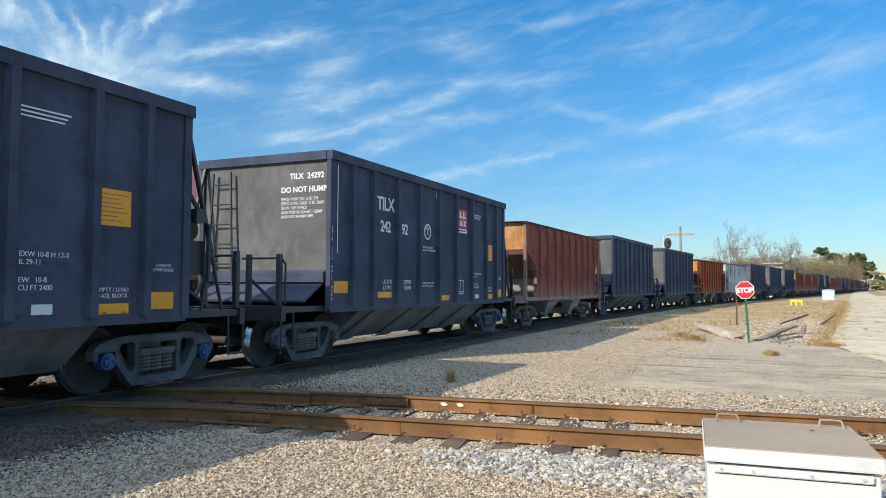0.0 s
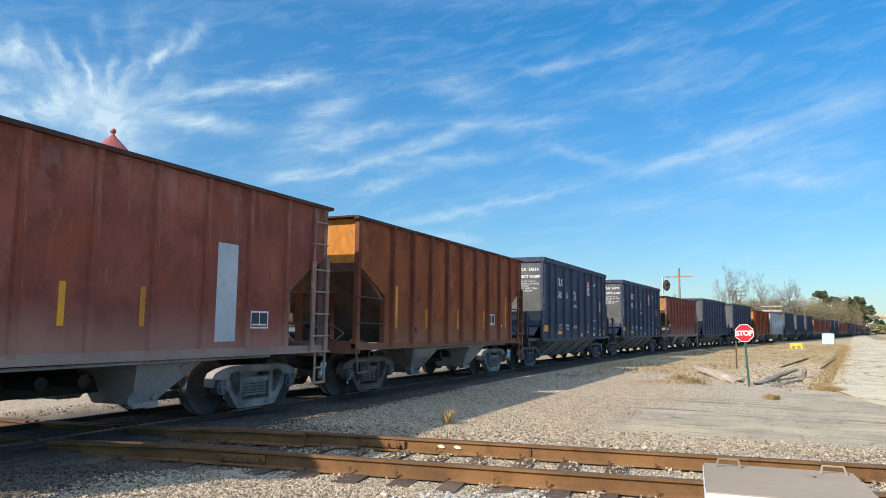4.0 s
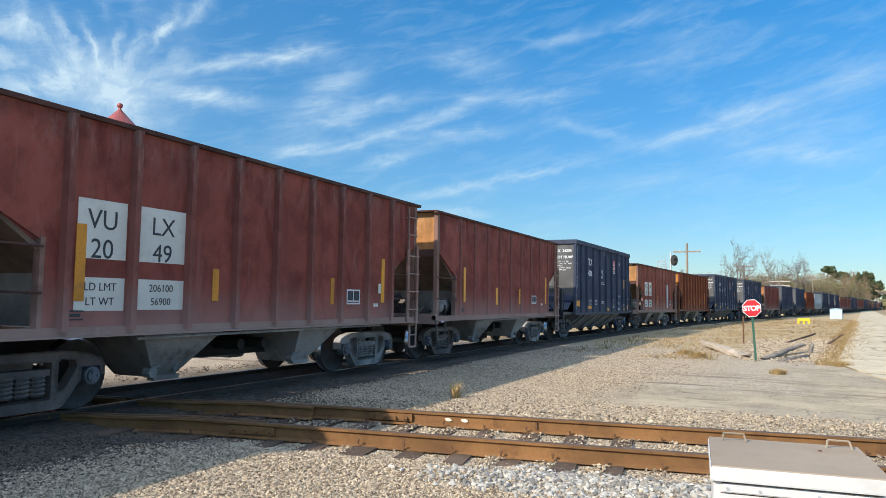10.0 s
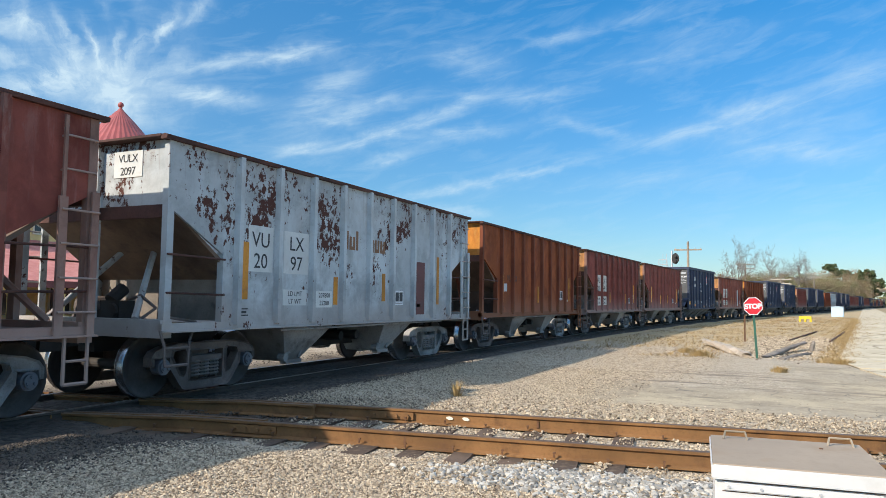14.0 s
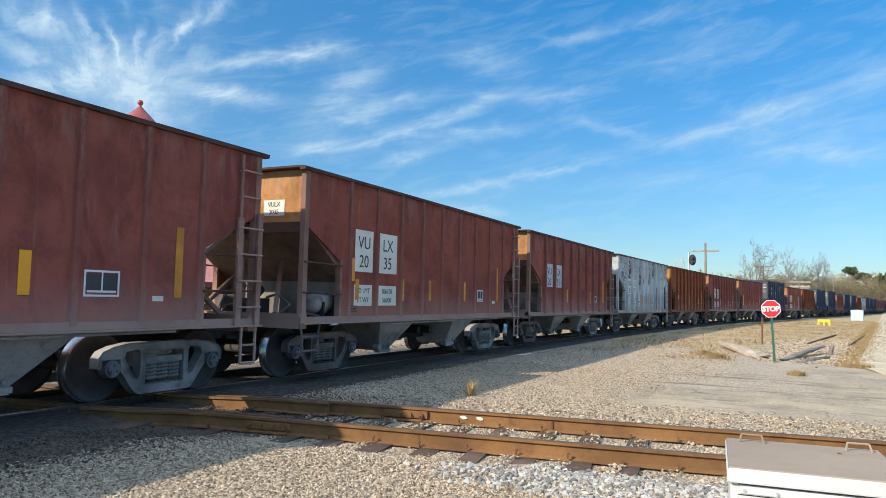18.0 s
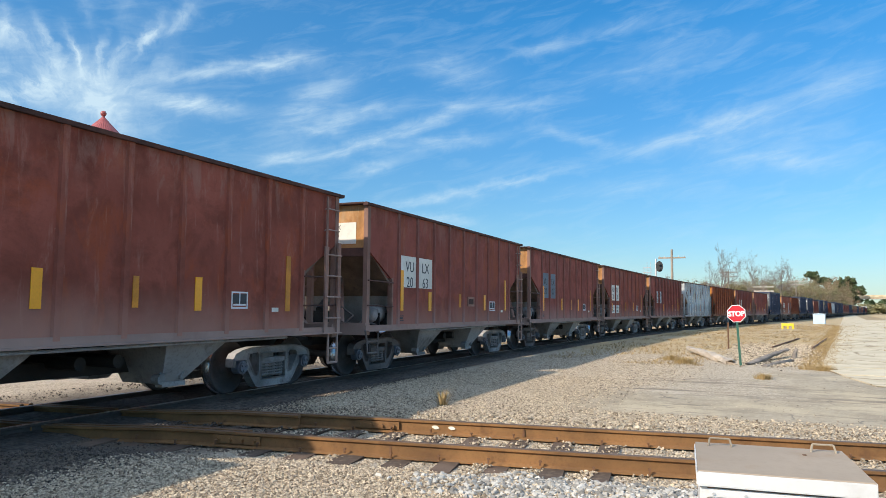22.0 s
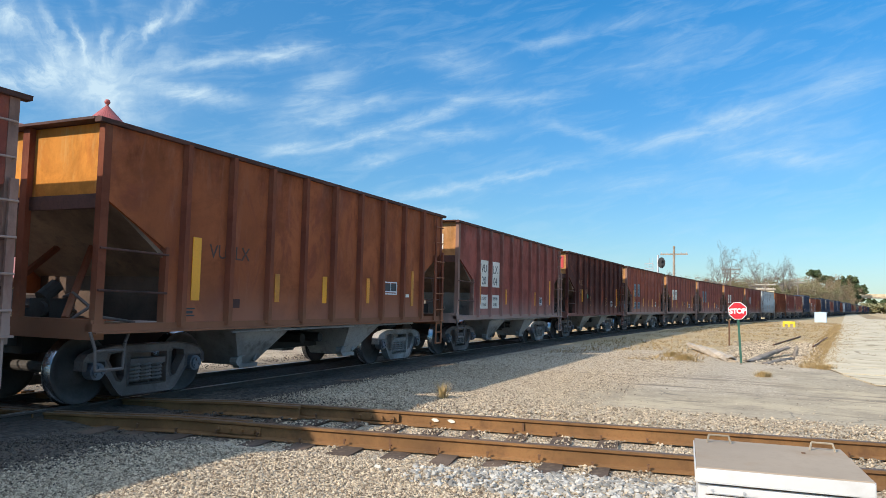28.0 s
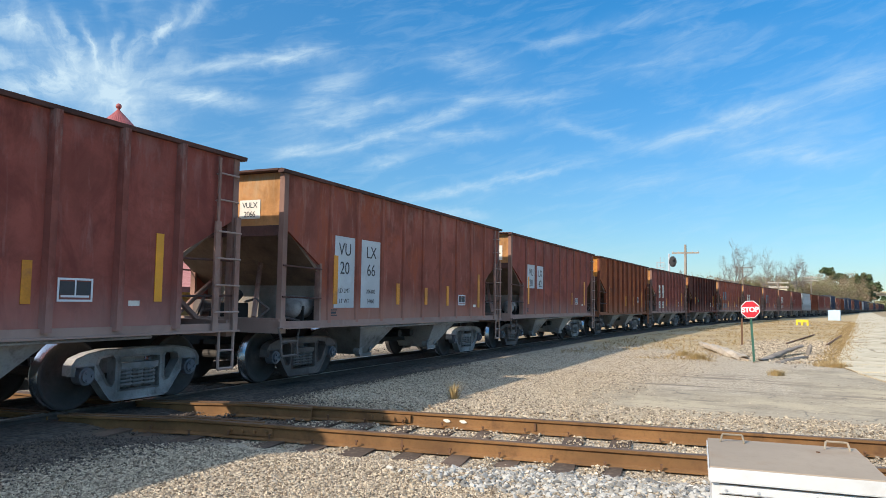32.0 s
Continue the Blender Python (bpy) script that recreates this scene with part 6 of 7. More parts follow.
def locomotive(label):
    """A dark diesel locomotive at the head of the train."""
    loco = thing("locomotive", label, "locomotive", "locomotives at the head of the train")
    part("frame", made(lambda bm: box(bm, -10.2, 10.2, -1.5, 1.5, 1.0, 1.6)), M_BLACK_TRIM, loco)
    part("hood", made(lambda bm: prism(bm, [(-0.95, 1.6), (-0.95, 4.1), (-0.6, 4.4), (0.6, 4.4), (0.95, 4.1), (0.95, 1.6)], "x", -9.6, 5.6)), M_BLACK_TRIM, loco)
    part("radiator", made(lambda bm: prism(bm, [(-1.4, 3.3), (-1.45, 4.3), (-1.2, 4.6), (1.2, 4.6), (1.45, 4.3), (1.4, 3.3)], "x", -9.2, -4.5)), M_GALV, loco)
    part("cab", made(lambda bm: prism(bm, [(-1.5, 1.6), (-1.5, 4.2), (-1.0, 4.7), (1.0, 4.7), (1.5, 4.2), (1.5, 1.6)], "x", 5.6, 7.8)), M_BLACK_TRIM, loco)
    part("nose", made(lambda bm: prism(bm, [(7.8, 1.6), (7.8, 3.4), (9.3, 3.0), (9.6, 1.6)], "y", -0.9, 0.9)), M_BLACK_TRIM, loco)
    part("fuel_tank", made(lambda bm: box(bm, -3, 3, -1.35, 1.35, 0.35, 1.0)), M_BLACK_TRIM, loco)
    for x in (-6.6, 6.6):
        tr = add_truck(loco, x, M_TRUCK_DARK, M_CAP)
    return loco


TRAIN = []
HALF = {"k": (BLACK_HALF, BLACK_OVER, BLACK_HALF), "b": (BROWN_HALF, BROWN_OVER, 3.88)}
TRAIN.append((car_24216, -BLACK_HALF, BLACK_HALF))
front, over = 0.0, BLACK_OVER
for c, ob in AHEAD:
    half, mine, reach = HALF[c]
    rear = front + over + mine
    TRAIN.append((ob, rear + half, reach))
    front, over = rear + 2 * half, mine
for i in range(2):
    loco = locomotive("dark diesel locomotive leading the train")
    TRAIN.append((loco, front + over + 10.8, 6.6))
    front, over = front + over + 21.0, 0.6
rear, over = -2 * BLACK_HALF, BLACK_OVER
for c, ob in BEHIND:
    half, mine, reach = HALF[c]
    nose = rear - over - mine
    TRAIN.append((ob, nose - half, reach))
    rear, over = nose - 2 * half, mine

# ---- things beside the track ----
def equipment_box():
    b = thing("equipment_box", "white metal equipment box with a stained grey lid", "equipment box", m=pose(4.56, -0.08, -0.05, 0, 0, 5.5))
    w, d, h = 0.455, 0.87, 0.555

    def soft_box(bm, *q):
        box(bm, *q)
        bmesh.ops.bevel(bm, geom=bm.edges[:], offset=0.006, segments=2, affect="EDGES")
    part("body", made(lambda bm: soft_box(bm, 0, d, -w + 0.01, w - 0.01, 0, h - 0.012)), M_WHITE_BOX, b)
    lid = part("lid", made(lambda bm: (prism(bm, [(-0.024, h + 0.004), (-0.024, h + 0.044), (-0.016, h + 0.052), (d + 0.02, h + 0.058), (d + 0.02, h + 0.004)], "y", -w, w))), M_LID, b, "grey steel lid with brown stains")
    part("lid_skirt", made(lambda bm: soft_box(bm, -0.032, -0.0245, -w - 0.004, w + 0.004, h - 0.034, h + 0.046)), M_WHITE_BOX, lid, "white front edge of the lid")
    for s in (-1, 1):
        part("lid_skirt", made(lambda bm: soft_box(bm, -0.022, d + 0.02, s * (w + 0.001), s * (w + 0.008), h - 0.034, h + 0.046)), M_WHITE_BOX, lid)
    strap = part("lock_bar", made(lambda bm: soft_box(bm, -0.020, -0.001, -w + 0.045, w - 0.055, h - 0.098, h - 0.052)), M_WHITE_BOX, b, "white bolted strap under the lid")
    for z in (h - 0.104, h - 0.046):
        part("seam", made(lambda bm: box(bm, -0.0035, -0.0005, -w + 0.040, w - 0.050, z - 0.0018, z + 0.0018)), M_IRON, b, "dark joint along the strap")
    for y in (-0.36, -0.10, 0.20, 0.37):
        part("bolt", made(lambda bm: rod(bm, (-0.027, y, h - 0.075), (-0.020, y, h - 0.075), 0.009, 8)), M_GALV, strap)
    for y in (-0.33, 0.30):
        part("handle", made(lambda bm: pipe(bm, [(d - 0.10, y - 0.075, h + 0.056), (d - 0.07, y - 0.062, h + 0.105), (d - 0.07, y + 0.062, h + 0.105), (d - 0.10, y + 0.075, h + 0.056)], 0.007)), M_HANDLE, lid, "wire lifting handle")
    part("rivet", made(lambda bm: rod(bm, (d - 0.22, -0.20, h + 0.05), (d - 0.22, -0.20, h + 0.062), 0.012, 8)), M_IRON, lid)
    return b


equipment_box()


def stop_sign():
    s = thing("stop_sign", "red octagonal stop sign on a thin green steel post", "road sign", m=pose(21.7, 0.61, -0.04, -3.2, -1.5, 0))
    part("post", made(lambda bm: box(bm, -0.02, 0.02, -0.03, 0.03, -0.3, 1.66)), M_SIGN_POST, s)

    def octagon(r):
        return [(r * math.cos(math.pi / 8 + i * math.pi / 4), 1.44 + r * math.sin(math.pi / 8 + i * math.pi / 4)) for i in range(8)]
    part("border", made(lambda bm: prism(bm, octagon(0.256), "x", -0.032, -0.024)), M_SIGN_WHITE, s)
    face = part("face", made(lambda bm: prism(bm, octagon(0.236), "x", -0.037, -0.0325)), M_SIGN_RED, s)
    text_on_end("lettering", "STOP", 0.190, M_SIGN_WHITE, face, -0.039, 0.0, 1.372, bold=0.008, spacing=0.9)
    return s


stop_sign()
solo("stake", made(lambda bm: box(bm, -0.03, 0.03, -0.03, 0.03, -0.3, 1.05)), M_IRON, "thin rusty brown marker stake in dry grass", "stake", m=pose(30.9, 1.3, -0.04, 0, 3, 0))


def rough_beam(name, a, b, w, h, mat, label, cat, worn=0.05):
    """A weathered length of timber or kerb: eight-sided, uneven along its run, with broken ends."""
    a, b = Vector(a), Vector(b)
    length = (b - a).length
    bm = bmesh.new()
    n = 14
    rows = []
    for i in range(n + 1):
        x = length * i / n
        k = 0.78 + 0.22 * math.sin(math.pi * min(1.0, 0.15 + i / n))
        rows.append([bm.verts.new((x + random.uniform(-1, 1) * worn * (3 if i in (0, n) else 0.6), sy * w / 2 * k + random.uniform(-1, 1) * worn * 0.5, z * h * k + random.uniform(-1, 1) * worn * 0.5))
                     for sy, z in ((-0.7, -0.1), (0.7, -0.1), (1, 0.25), (0.95, 0.7), (0.55, 1), (-0.5, 1), (-0.95, 0.72), (-1, 0.25))])
    for p, q in zip(rows, rows[1:]):
        for i in range(8):
            bm.faces.new((p[i], p[(i + 1) % 8], q[(i + 1) % 8], q[i]))
    bm.faces.new(rows[0]), bm.faces.new(rows[-1])
    d = b - a
    m = Matrix.Translation(a) @ Matrix.Rotation(math.atan2(d.y, d.x), 4, "Z") @ Matrix.Rotation(-math.atan2(d.z, d.xy.length), 4, "Y")
    return solo(name, bm, mat, label, cat, m=m)


rough_beam("concrete_kerb", (22.0, 0.85, -0.07), (27.4, 2.45, 0.06), 0.34, 0.17, M_BROKEN_CONCRETE, "broken pale concrete kerb piece lying tilted", "kerb piece", 0.06)
rough_beam("timber", (22.1, 0.45, -0.07), (26.6, -0.68, 0.18), 0.20, 0.09, M_OLD_WOOD, "old silvered timber lying at a slant", "timber", 0.03)
rough_beam("timber", (21.7, 0.02, -0.08), (24.2, -0.72, -0.03), 0.16, 0.08, M_OLD_WOOD, "old dark timber lying on gravel", "timber", 0.04)
rough_beam("timber", (25.9, -0.85, -0.08), (26.3, -0.95, 0.20), 0.13, 0.10, M_OLD_WOOD, "short broken timber end propped on gravel", "timber", 0.03)
for y0, y1 in ((-0.30, -1.75), (-1.75, -3.05)):
    a = Vector((32.5, y0, 0.03))
    b = Vector((44.0, y1, 0.03))
    h = math.atan2((b - a).y, (b - a).x)
    solo("old_rail", finish(made(lambda bm: rail_mesh(bm, [(a, h), (b, h)])), "old_rail", M_IRON, M_IRON), None, "rusted rail of a disused spur in gravel", "rail", "rails of the disused spur", "structure")


def signal_case():
    c = thing("signal_case", "pale blue-white metal signal case beside the track", "signal case", m=pose(95.0, -5.95, -0.05, 0, 0, -8) @ Matrix.Diagonal((0.64, 0.62, 0.64, 1)))
    part("body", made(lambda bm: box(bm, -0.6, 0.6, -1.0, 1.0, 0.1, 1.85)), M_CASE, c)
    part("roof", made(lambda bm: prism(bm, [(-1.08, 1.85), (-1.08, 1.92), (0, 2.02), (1.08, 1.92), (1.08, 1.85)], "x", -0.68, 0.68)), M_CASE, c)
    for y in (-0.5, 0.5):
        part("door", made(lambda bm: box(bm, -0.63, -0.605, y - 0.46, y + 0.46, 0.2, 1.78)), M_CASE, c)
    part("base", made(lambda bm: box(bm, -0.55, 0.55, -0.95, 0.95, -0.1, 0.1)), M_CONCRETE, c)


signal_case()


def yellow_stand():
    c = thing("yellow_stand", "low yellow plastic stand with open legs on dry grass", "stand", m=pose(67.5, -1.85, -0.05, 0, 0, -6) @ Matrix.Diagonal((0.62, 0.62, 0.66, 1)))
    part("top", made(lambda bm: box(bm, -0.4, 0.4, -0.75, 0.75, 0.42, 0.75)), M_YELLOW_PLASTIC, c)
    for y in (-0.65, 0.0, 0.65):
        part("leg", made(lambda bm: box(bm, -0.38, 0.38, y - 0.12, y + 0.12, 0, 0.42)), M_YELLOW_PLASTIC, c)


yellow_stand()


def utility_pole():
    p = thing("utility_pole", "tall grey wooden utility pole with one crossarm", "utility pole", m=pose(89.0, 9.8, -0.1))
    part("pole", made(lambda bm: rod(bm, (0, 0, -0.5), (0, 0, 8.75), 0.20, 10, 0.13)), M_POLE, p)
    part("crossarm", made(lambda bm: box(bm, -0.07, 0.07, -1.55, 1.55, 7.68, 7.85)), M_POLE, p)
    for y in (-1.42, -0.8, 0.8, 1.42):
        part("insulator", made(lambda bm: rod(bm, (0, y, 7.85), (0, y, 8.0), 0.05, 8)), M_GALV, p)


utility_pole()


def line_pole(x, y, top, half):
    """A lower pole of the line along the railway, with two pale crossarms."""
    p = thing("line_pole", "weathered line pole with two pale crossarms among brush", "utility pole", "line poles along the railway", m=pose(x, y, -0.1))
    part("pole", made(lambda bm: rod(bm, (0, 0, -0.5), (0, 0, top + 0.25), 0.15, 8, 0.10)), M_POLE, p)
    for dz, k in ((0.0, 1.0), (-0.65, 0.9)):
        arm = part("crossarm", made(lambda bm: box(bm, -0.06, 0.06, -half * k, half * k, top + dz - 0.07, top + dz + 0.07)), M_OLD_ARM, p)
        for i in range(4):
            part("insulator", made(lambda bm: rod(bm, (0, half * k * (-0.9 + 0.6 * i), top + dz + 0.07), (0, half * k * (-0.9 + 0.6 * i), top + dz + 0.20), 0.05, 6)), M_GALV, arm)


for az_deg, dist, top, half in ((2.31, 122, 7.6, 1.4), (-0.04, 120, 5.2, 1.45), (-2.17, 160, 7.5, 1.5)):
    line_pole(dist * math.cos(radians(az_deg)), dist * math.sin(radians(az_deg)), top, half)


def shed():
    b = thing("shed", "small pale shed with a flat roof among brush", "shed", m=pose(124.0, -0.2, -0.1))
    part("wall", made(lambda bm: box(bm, -1.4, 1.4, -1.15, 1.15, 0, 4.45)), M_CREAM, b)
    part("roof", made(lambda bm: box(bm, -1.6, 1.6, -1.35, 1.35, 4.45, 4.72)), M_BROKEN_CONCRETE, b)


shed()


def signal_mast():
    p = thing("signal_mast", "galvanised signal mast with a ladder and black signal head", "railway signal", m=pose(74.5, 9.75, -0.7))
    part("mast", made(lambda bm: rod(bm, (0, 0, -0.3), (0, 0, 7.3), 0.09, 10)), M_GALV, p)
    part("ladder", made(lambda bm: ([rod(bm, (0, y, 0.2), (0, y, 7.0), 0.02, 6) for y in (0.5, 0.85)], [rod(bm, (0, 0.5, 0.5 + 0.35 * i), (0, 0.85, 0.5 + 0.35 * i), 0.015, 6) for i in range(18)])), M_GALV, p)
    part("platform", made(lambda bm: (box(bm, -0.4, 0.4, -0.2, 1.2, 5.35, 5.4), [rod(bm, (x, y, 5.4), (x, y, 6.4), 0.02, 6) for x in (-0.4, 0.4) for y in (0.45, 1.2)], [rod(bm, (x, 0.45, z), (x, 1.2, z), 0.02, 6) for x in (-0.4, 0.4) for z in (5.9, 6.4)])), M_GALV, p)
    head = part("signal_head", made(lambda bm: prism(bm, [(-0.36 + 0.36 * math.cos(a), 6.5 + 0.55 * math.sin(a)) for a in [i * math.pi / 8 for i in range(16)]], "x", -0.12, -0.06)), M_SIGNAL_BLACK, p, "black oval signal backboard")
    part("lamp_hood", made(lambda bm: [rod(bm, (-0.12, -0.36, z), (-0.34, -0.36, z), 0.13, 10) for z in (6.25, 6.72)]), M_SIGNAL_BLACK, head)


signal_mast()


# ---- the concrete road ----
def road_edge(x):
    return -1.43 - 0.0918 * (x - 22.5) - 0.25 * max(0.0, 21.5 - x)


road = solo("road", made(lambda bm: [bm.faces.new([bm.verts.new(p) for p in ((x, road_edge(x), -0.022), (x, road_edge(x) - 7.6, -0.022), (x1, road_edge(x1) - 7.6, -0.022), (x1, road_edge(x1), -0.022))]) for x, x1 in [(17 + 4 * i, 21 + 4 * i) for i in range(150)]]),
            M_ROAD_DIRT, "pale concrete road beside the track", "road", kind="structure")
xs = [17.0, 19.5, 22.0] + [25.2 + 3.6 * i for i in range(34)] + [148.0 + 8.0 * i for i in range(50)]
for a, b in zip(xs, xs[1:]):
    for lane in (0, 1):
        if b > 150 and lane == 1:
            continue
        q = [(a + 0.05, road_edge(a) - 3.8 * lane), (b - 0.05, road_edge(b) - 3.8 * lane), (b - 0.05, road_edge(b) - 3.8 * lane - 3.76), (a + 0.05, road_edge(a) - 3.8 * lane - 3.76)]
        z = random.uniform(-0.006, 0.006)
        part("slab", made(lambda bm: prism(bm, q, "z", -0.08, -0.006 + z)), M_CONCRETE, road)


# ---- the depot behind the train ----
def hip(bm):
    """The main roof: a long ridge with a hipped end."""
    v = [bm.verts.new(p) for p in ((-19, 7.2, 8.0), (25.5, 7.2, 8.0), (25.5, 16.8, 8.0), (-19, 16.8, 8.0), (-15, 12, 13.8), (22.0, 12, 13.8))]
    for f in ((0, 1, 5, 4), (1, 2, 5), (2, 3, 4, 5), (3, 0, 4), (3, 2, 1, 0)):
        bm.faces.new([v[i] for i in f])


def depot():
    d = thing("depot", "yellow two-storey railway depot with red shingled roofs", "building", m=pose(27.5, 36.5, -0.3, 0, 0, 0))
    part("wall", made(lambda bm: box(bm, -18, 24, 2.0, 12, 0, 3.6)), M_WALL_YELLOW, d)
    part("upper_wall", made(lambda bm: box(bm, -18, 24, 8.0, 16, 3.6, 8.2)), M_WALL_YELLOW, d)
    part("roof", made(lambda bm: hip(bm)), M_SHINGLE, d)
    can = part("canopy", made(lambda bm: prism(bm, [(-3.4, 2.42), (8.1, 5.35), (8.1, 5.2), (-3.4, 2.26)], "x", -20, 25.0)), M_SHINGLE, d, "red shingled platform canopy")
    part("fascia", made(lambda bm: box(bm, -20, 25.0, -3.5, -3.4, 2.10, 2.44)), M_TRIM_DARK, can)
    for i in range(16):
        x = -18.5 + 2.7 * i
        post = part("canopy_post", made(lambda bm: box(bm, x - 0.12, x + 0.12, -3.2, -2.96, 0, 2.35)), M_WALL_YELLOW, d, "yellow wooden post")
        for k in (-1, 1):
            part("bracket", made(lambda bm: rod(bm, (x, -3.08, 1.6), (x + k * 0.7, -3.08, 2.32), 0.06, 6)), M_WALL_YELLOW, post)
    for i in range(13):
        x = -16 + 2.9 * i
        w = part("window", made(lambda bm: [box(bm, *q) for q in ((x - 0.6, x - 0.5, 7.93, 8.0, 5.7, 7.3), (x + 0.5, x + 0.6, 7.93, 8.0, 5.7, 7.3), (x - 0.5, x + 0.5, 7.93, 8.0, 7.2, 7.3), (x - 0.5, x + 0.5, 7.93, 8.0, 5.7, 5.8), (x - 0.03, x + 0.03, 7.94, 7.99, 5.8, 7.2), (x - 0.5, x + 0.5, 7.94, 7.99, 6.48, 6.53))]), M_CREAM, d)
        part("pane", made(lambda bm: box(bm, x - 0.5, x + 0.5, 7.97, 7.995, 5.8, 7.2)), M_GLASS_DARK, w)
        w = part("window", made(lambda bm: [box(bm, *q) for q in ((x - 0.75, x - 0.65, 1.93, 2.0, 0.6, 2.5), (x + 0.65, x + 0.75, 1.93, 2.0, 0.6, 2.5), (x - 0.65, x + 0.65, 1.93, 2.0, 2.4, 2.5), (x - 0.03, x + 0.03, 1.94, 1.99, 0.6, 2.4))]), M_CREAM, d)
        part("pane", made(lambda bm: box(bm, x - 0.65, x + 0.65, 1.97, 1.995, 0.6, 2.4)), M_GLASS_DARK, w)
    # round tower under a ribbed conical roof
    tx, ty = 11.2, 9.2
    part("tower", made(lambda bm: prism(bm, [(tx + 2.73 * math.cos(i * math.pi / 12), ty + 2.73 * math.sin(i * math.pi / 12)) for i in range(24)], "z", 8.0, 12.25)), M_WALL_YELLOW, d)

    def cone(bm):
        seg = 80
        rings = [[bm.verts.new((tx + r * (1 + 0.02 * (i % 2)) * math.cos(2 * math.pi * i / seg), ty + r * (1 + 0.02 * (i % 2)) * math.sin(2 * math.pi * i / seg), z)) for i in range(seg)]
                 for z, r in ((12.08, 3.58), (12.73, 3.06), (13.77, 2.16), (15.07, 1.04), (15.65, 0.49), (16.04, 0.13), (16.17, 0.10))]
        for a, b in zip(rings, rings[1:]):
            for i in range(seg):
                bm.faces.new((a[i], a[(i + 1) % seg], b[(i + 1) % seg], b[i]))
        bm.faces.new(rings[0][::-1]), bm.faces.new(rings[-1])
    c = part("tower_roof", made(cone), M_CONE_RED, d, "red ribbed metal conical roof")
    part("finial", made(lambda bm: bmesh.ops.create_uvsphere(bm, u_segments=16, v_segments=10, radius=0.22, matrix=Matrix.Translation((tx, ty, 16.36)))), M_CONE_RED, c)
    return d


depot()


# ---- trees and distance ----
def branch(bm, p, d, length, r, depth, rng):
    """A crooked limb that turns upwards again after each fork and ends in a spray of twigs."""
    n = 6 if depth > 2 else 5 if depth > 1 else 4 if depth > 0 else 3
    q = Vector(p)
    for i in range(n):
        d = (d + Vector((rng.uniform(-0.42, 0.42), rng.uniform(-0.42, 0.42), rng.uniform(-0.30, 0.27)))).normalized()
        e = q + d * length / n
        r0, r1 = r * (1 - 0.6 * i / n), r * (1 - 0.6 * (i + 1) / n)
        rod(bm, q, e, max(r0, 0.017), 6 if depth > 2 else 3, max(r1, 0.013))
        q = e
        if depth > 0 and i >= (1 if depth > 2 else 0):
            for _ in range(2 if i == n - 1 or depth == 1 else 1):
                a = rng.uniform(0, 2 * math.pi)
                side = d.orthogonal().normalized()
                side = Matrix.Rotation(a, 3, d) @ side
                lean = rng.uniform(0.6, 1.25)
                branch(bm, q, (d * math.cos(lean) + side * math.sin(lean) + Vector((0, 0, 0.12))).normalized(), length * rng.uniform(0.40, 0.62), r1 * 0.72, depth - 1, rng)


def bare_tree(x, y, z, h, half, seed):
    rng = random.Random(seed)
    t = thing("bare_tree", "leafless grey deciduous tree with spreading limbs", "tree", "bare trees behind the train", m=pose(x, y, z))
    fork = h * 0.40
    part("trunk", made(lambda bm: (rod(bm, (0, 0, -0.3), (0.15, 0.1, fork * 0.5), h * 0.030, 9, h * 0.025), rod(bm, (0.15, 0.1, fork * 0.5), (0, 0, fork), h * 0.025, 9, h * 0.021))), M_BARK, t)
    limbs = []
    for i in range(5):
        a = i * 2 * math.pi / 5 + rng.uniform(-0.35, 0.35)
        lean = rng.uniform(0.75, 1.25) if i else 0.25
        bm = bmesh.new()
        branch(bm, Vector((0, 0, 0)), Vector((math.cos(a) * math.sin(lean), math.sin(a) * math.sin(lean), math.cos(lean))), h * rng.uniform(0.40, 0.50), h * 0.0125, 3, rng)
        limbs.append(bm)
    top = max(v.co.z for bm in limbs for v in bm.verts)
    wide = sorted(math.hypot(v.co.x, v.co.y) for bm in limbs for v in bm.verts)
    kz, kx = (h - fork) / top, half / wide[int(0.98 * len(wide))]
    for bm in limbs:
        for v in bm.verts:
            v.co = Vector((v.co.x * kx, v.co.y * kx, v.co.z * kz + fork))
        part("limb", bm, M_TWIG, t)
    return t


for x, y, h, half, seed in ((119.9, 5.84, 12.1, 4.0, 3), (132, 0.8, 11.9, 3.0, 8), (155, -3.3, 12.4, 3.7, 11), (107, 12.3, 7.0, 2.0, 17)):
    bare_tree(x, y, -0.15, h, half, seed)


def leaf_cloud(count, spread, size, seed):
    """Many small leaf cards round uneven clump centres, as one mesh."""
    rng = np.random.default_rng(seed)
    centres = rng.normal(0, 1, (max(6, count // 90), 3)) * np.array(spread)
    c = centres[rng.integers(0, len(centres), count)] + rng.normal(0, 1, (count, 3)) * np.array(spread) * 0.28
    u = rng.normal(0, 1, (count, 3))
    u /= np.linalg.norm(u, axis=1)[:, None]
    v = np.cross(u, rng.normal(0, 1, (count, 3)))
    v /= np.linalg.norm(v, axis=1)[:, None]
    s = size * rng.uniform(0.5, 1.3, (count, 1))
    quad = np.stack([c - u * s - v * s * 0.6, c + u * s - v * s * 0.6, c + u * s * 0.7 + v * s * 0.6, c - u * s * 0.7 + v * s * 0.6], 1).reshape(-1, 3)
    return quad


def leaf_mesh(name, quad, mat):
    me = bpy.data.meshes.new(name)
    n = len(quad) // 4
    me.from_pydata(quad.tolist(), [], [(4 * i, 4 * i + 1, 4 * i + 2, 4 * i + 3) for i in range(n)])
    me.materials.append(mat)
    return me


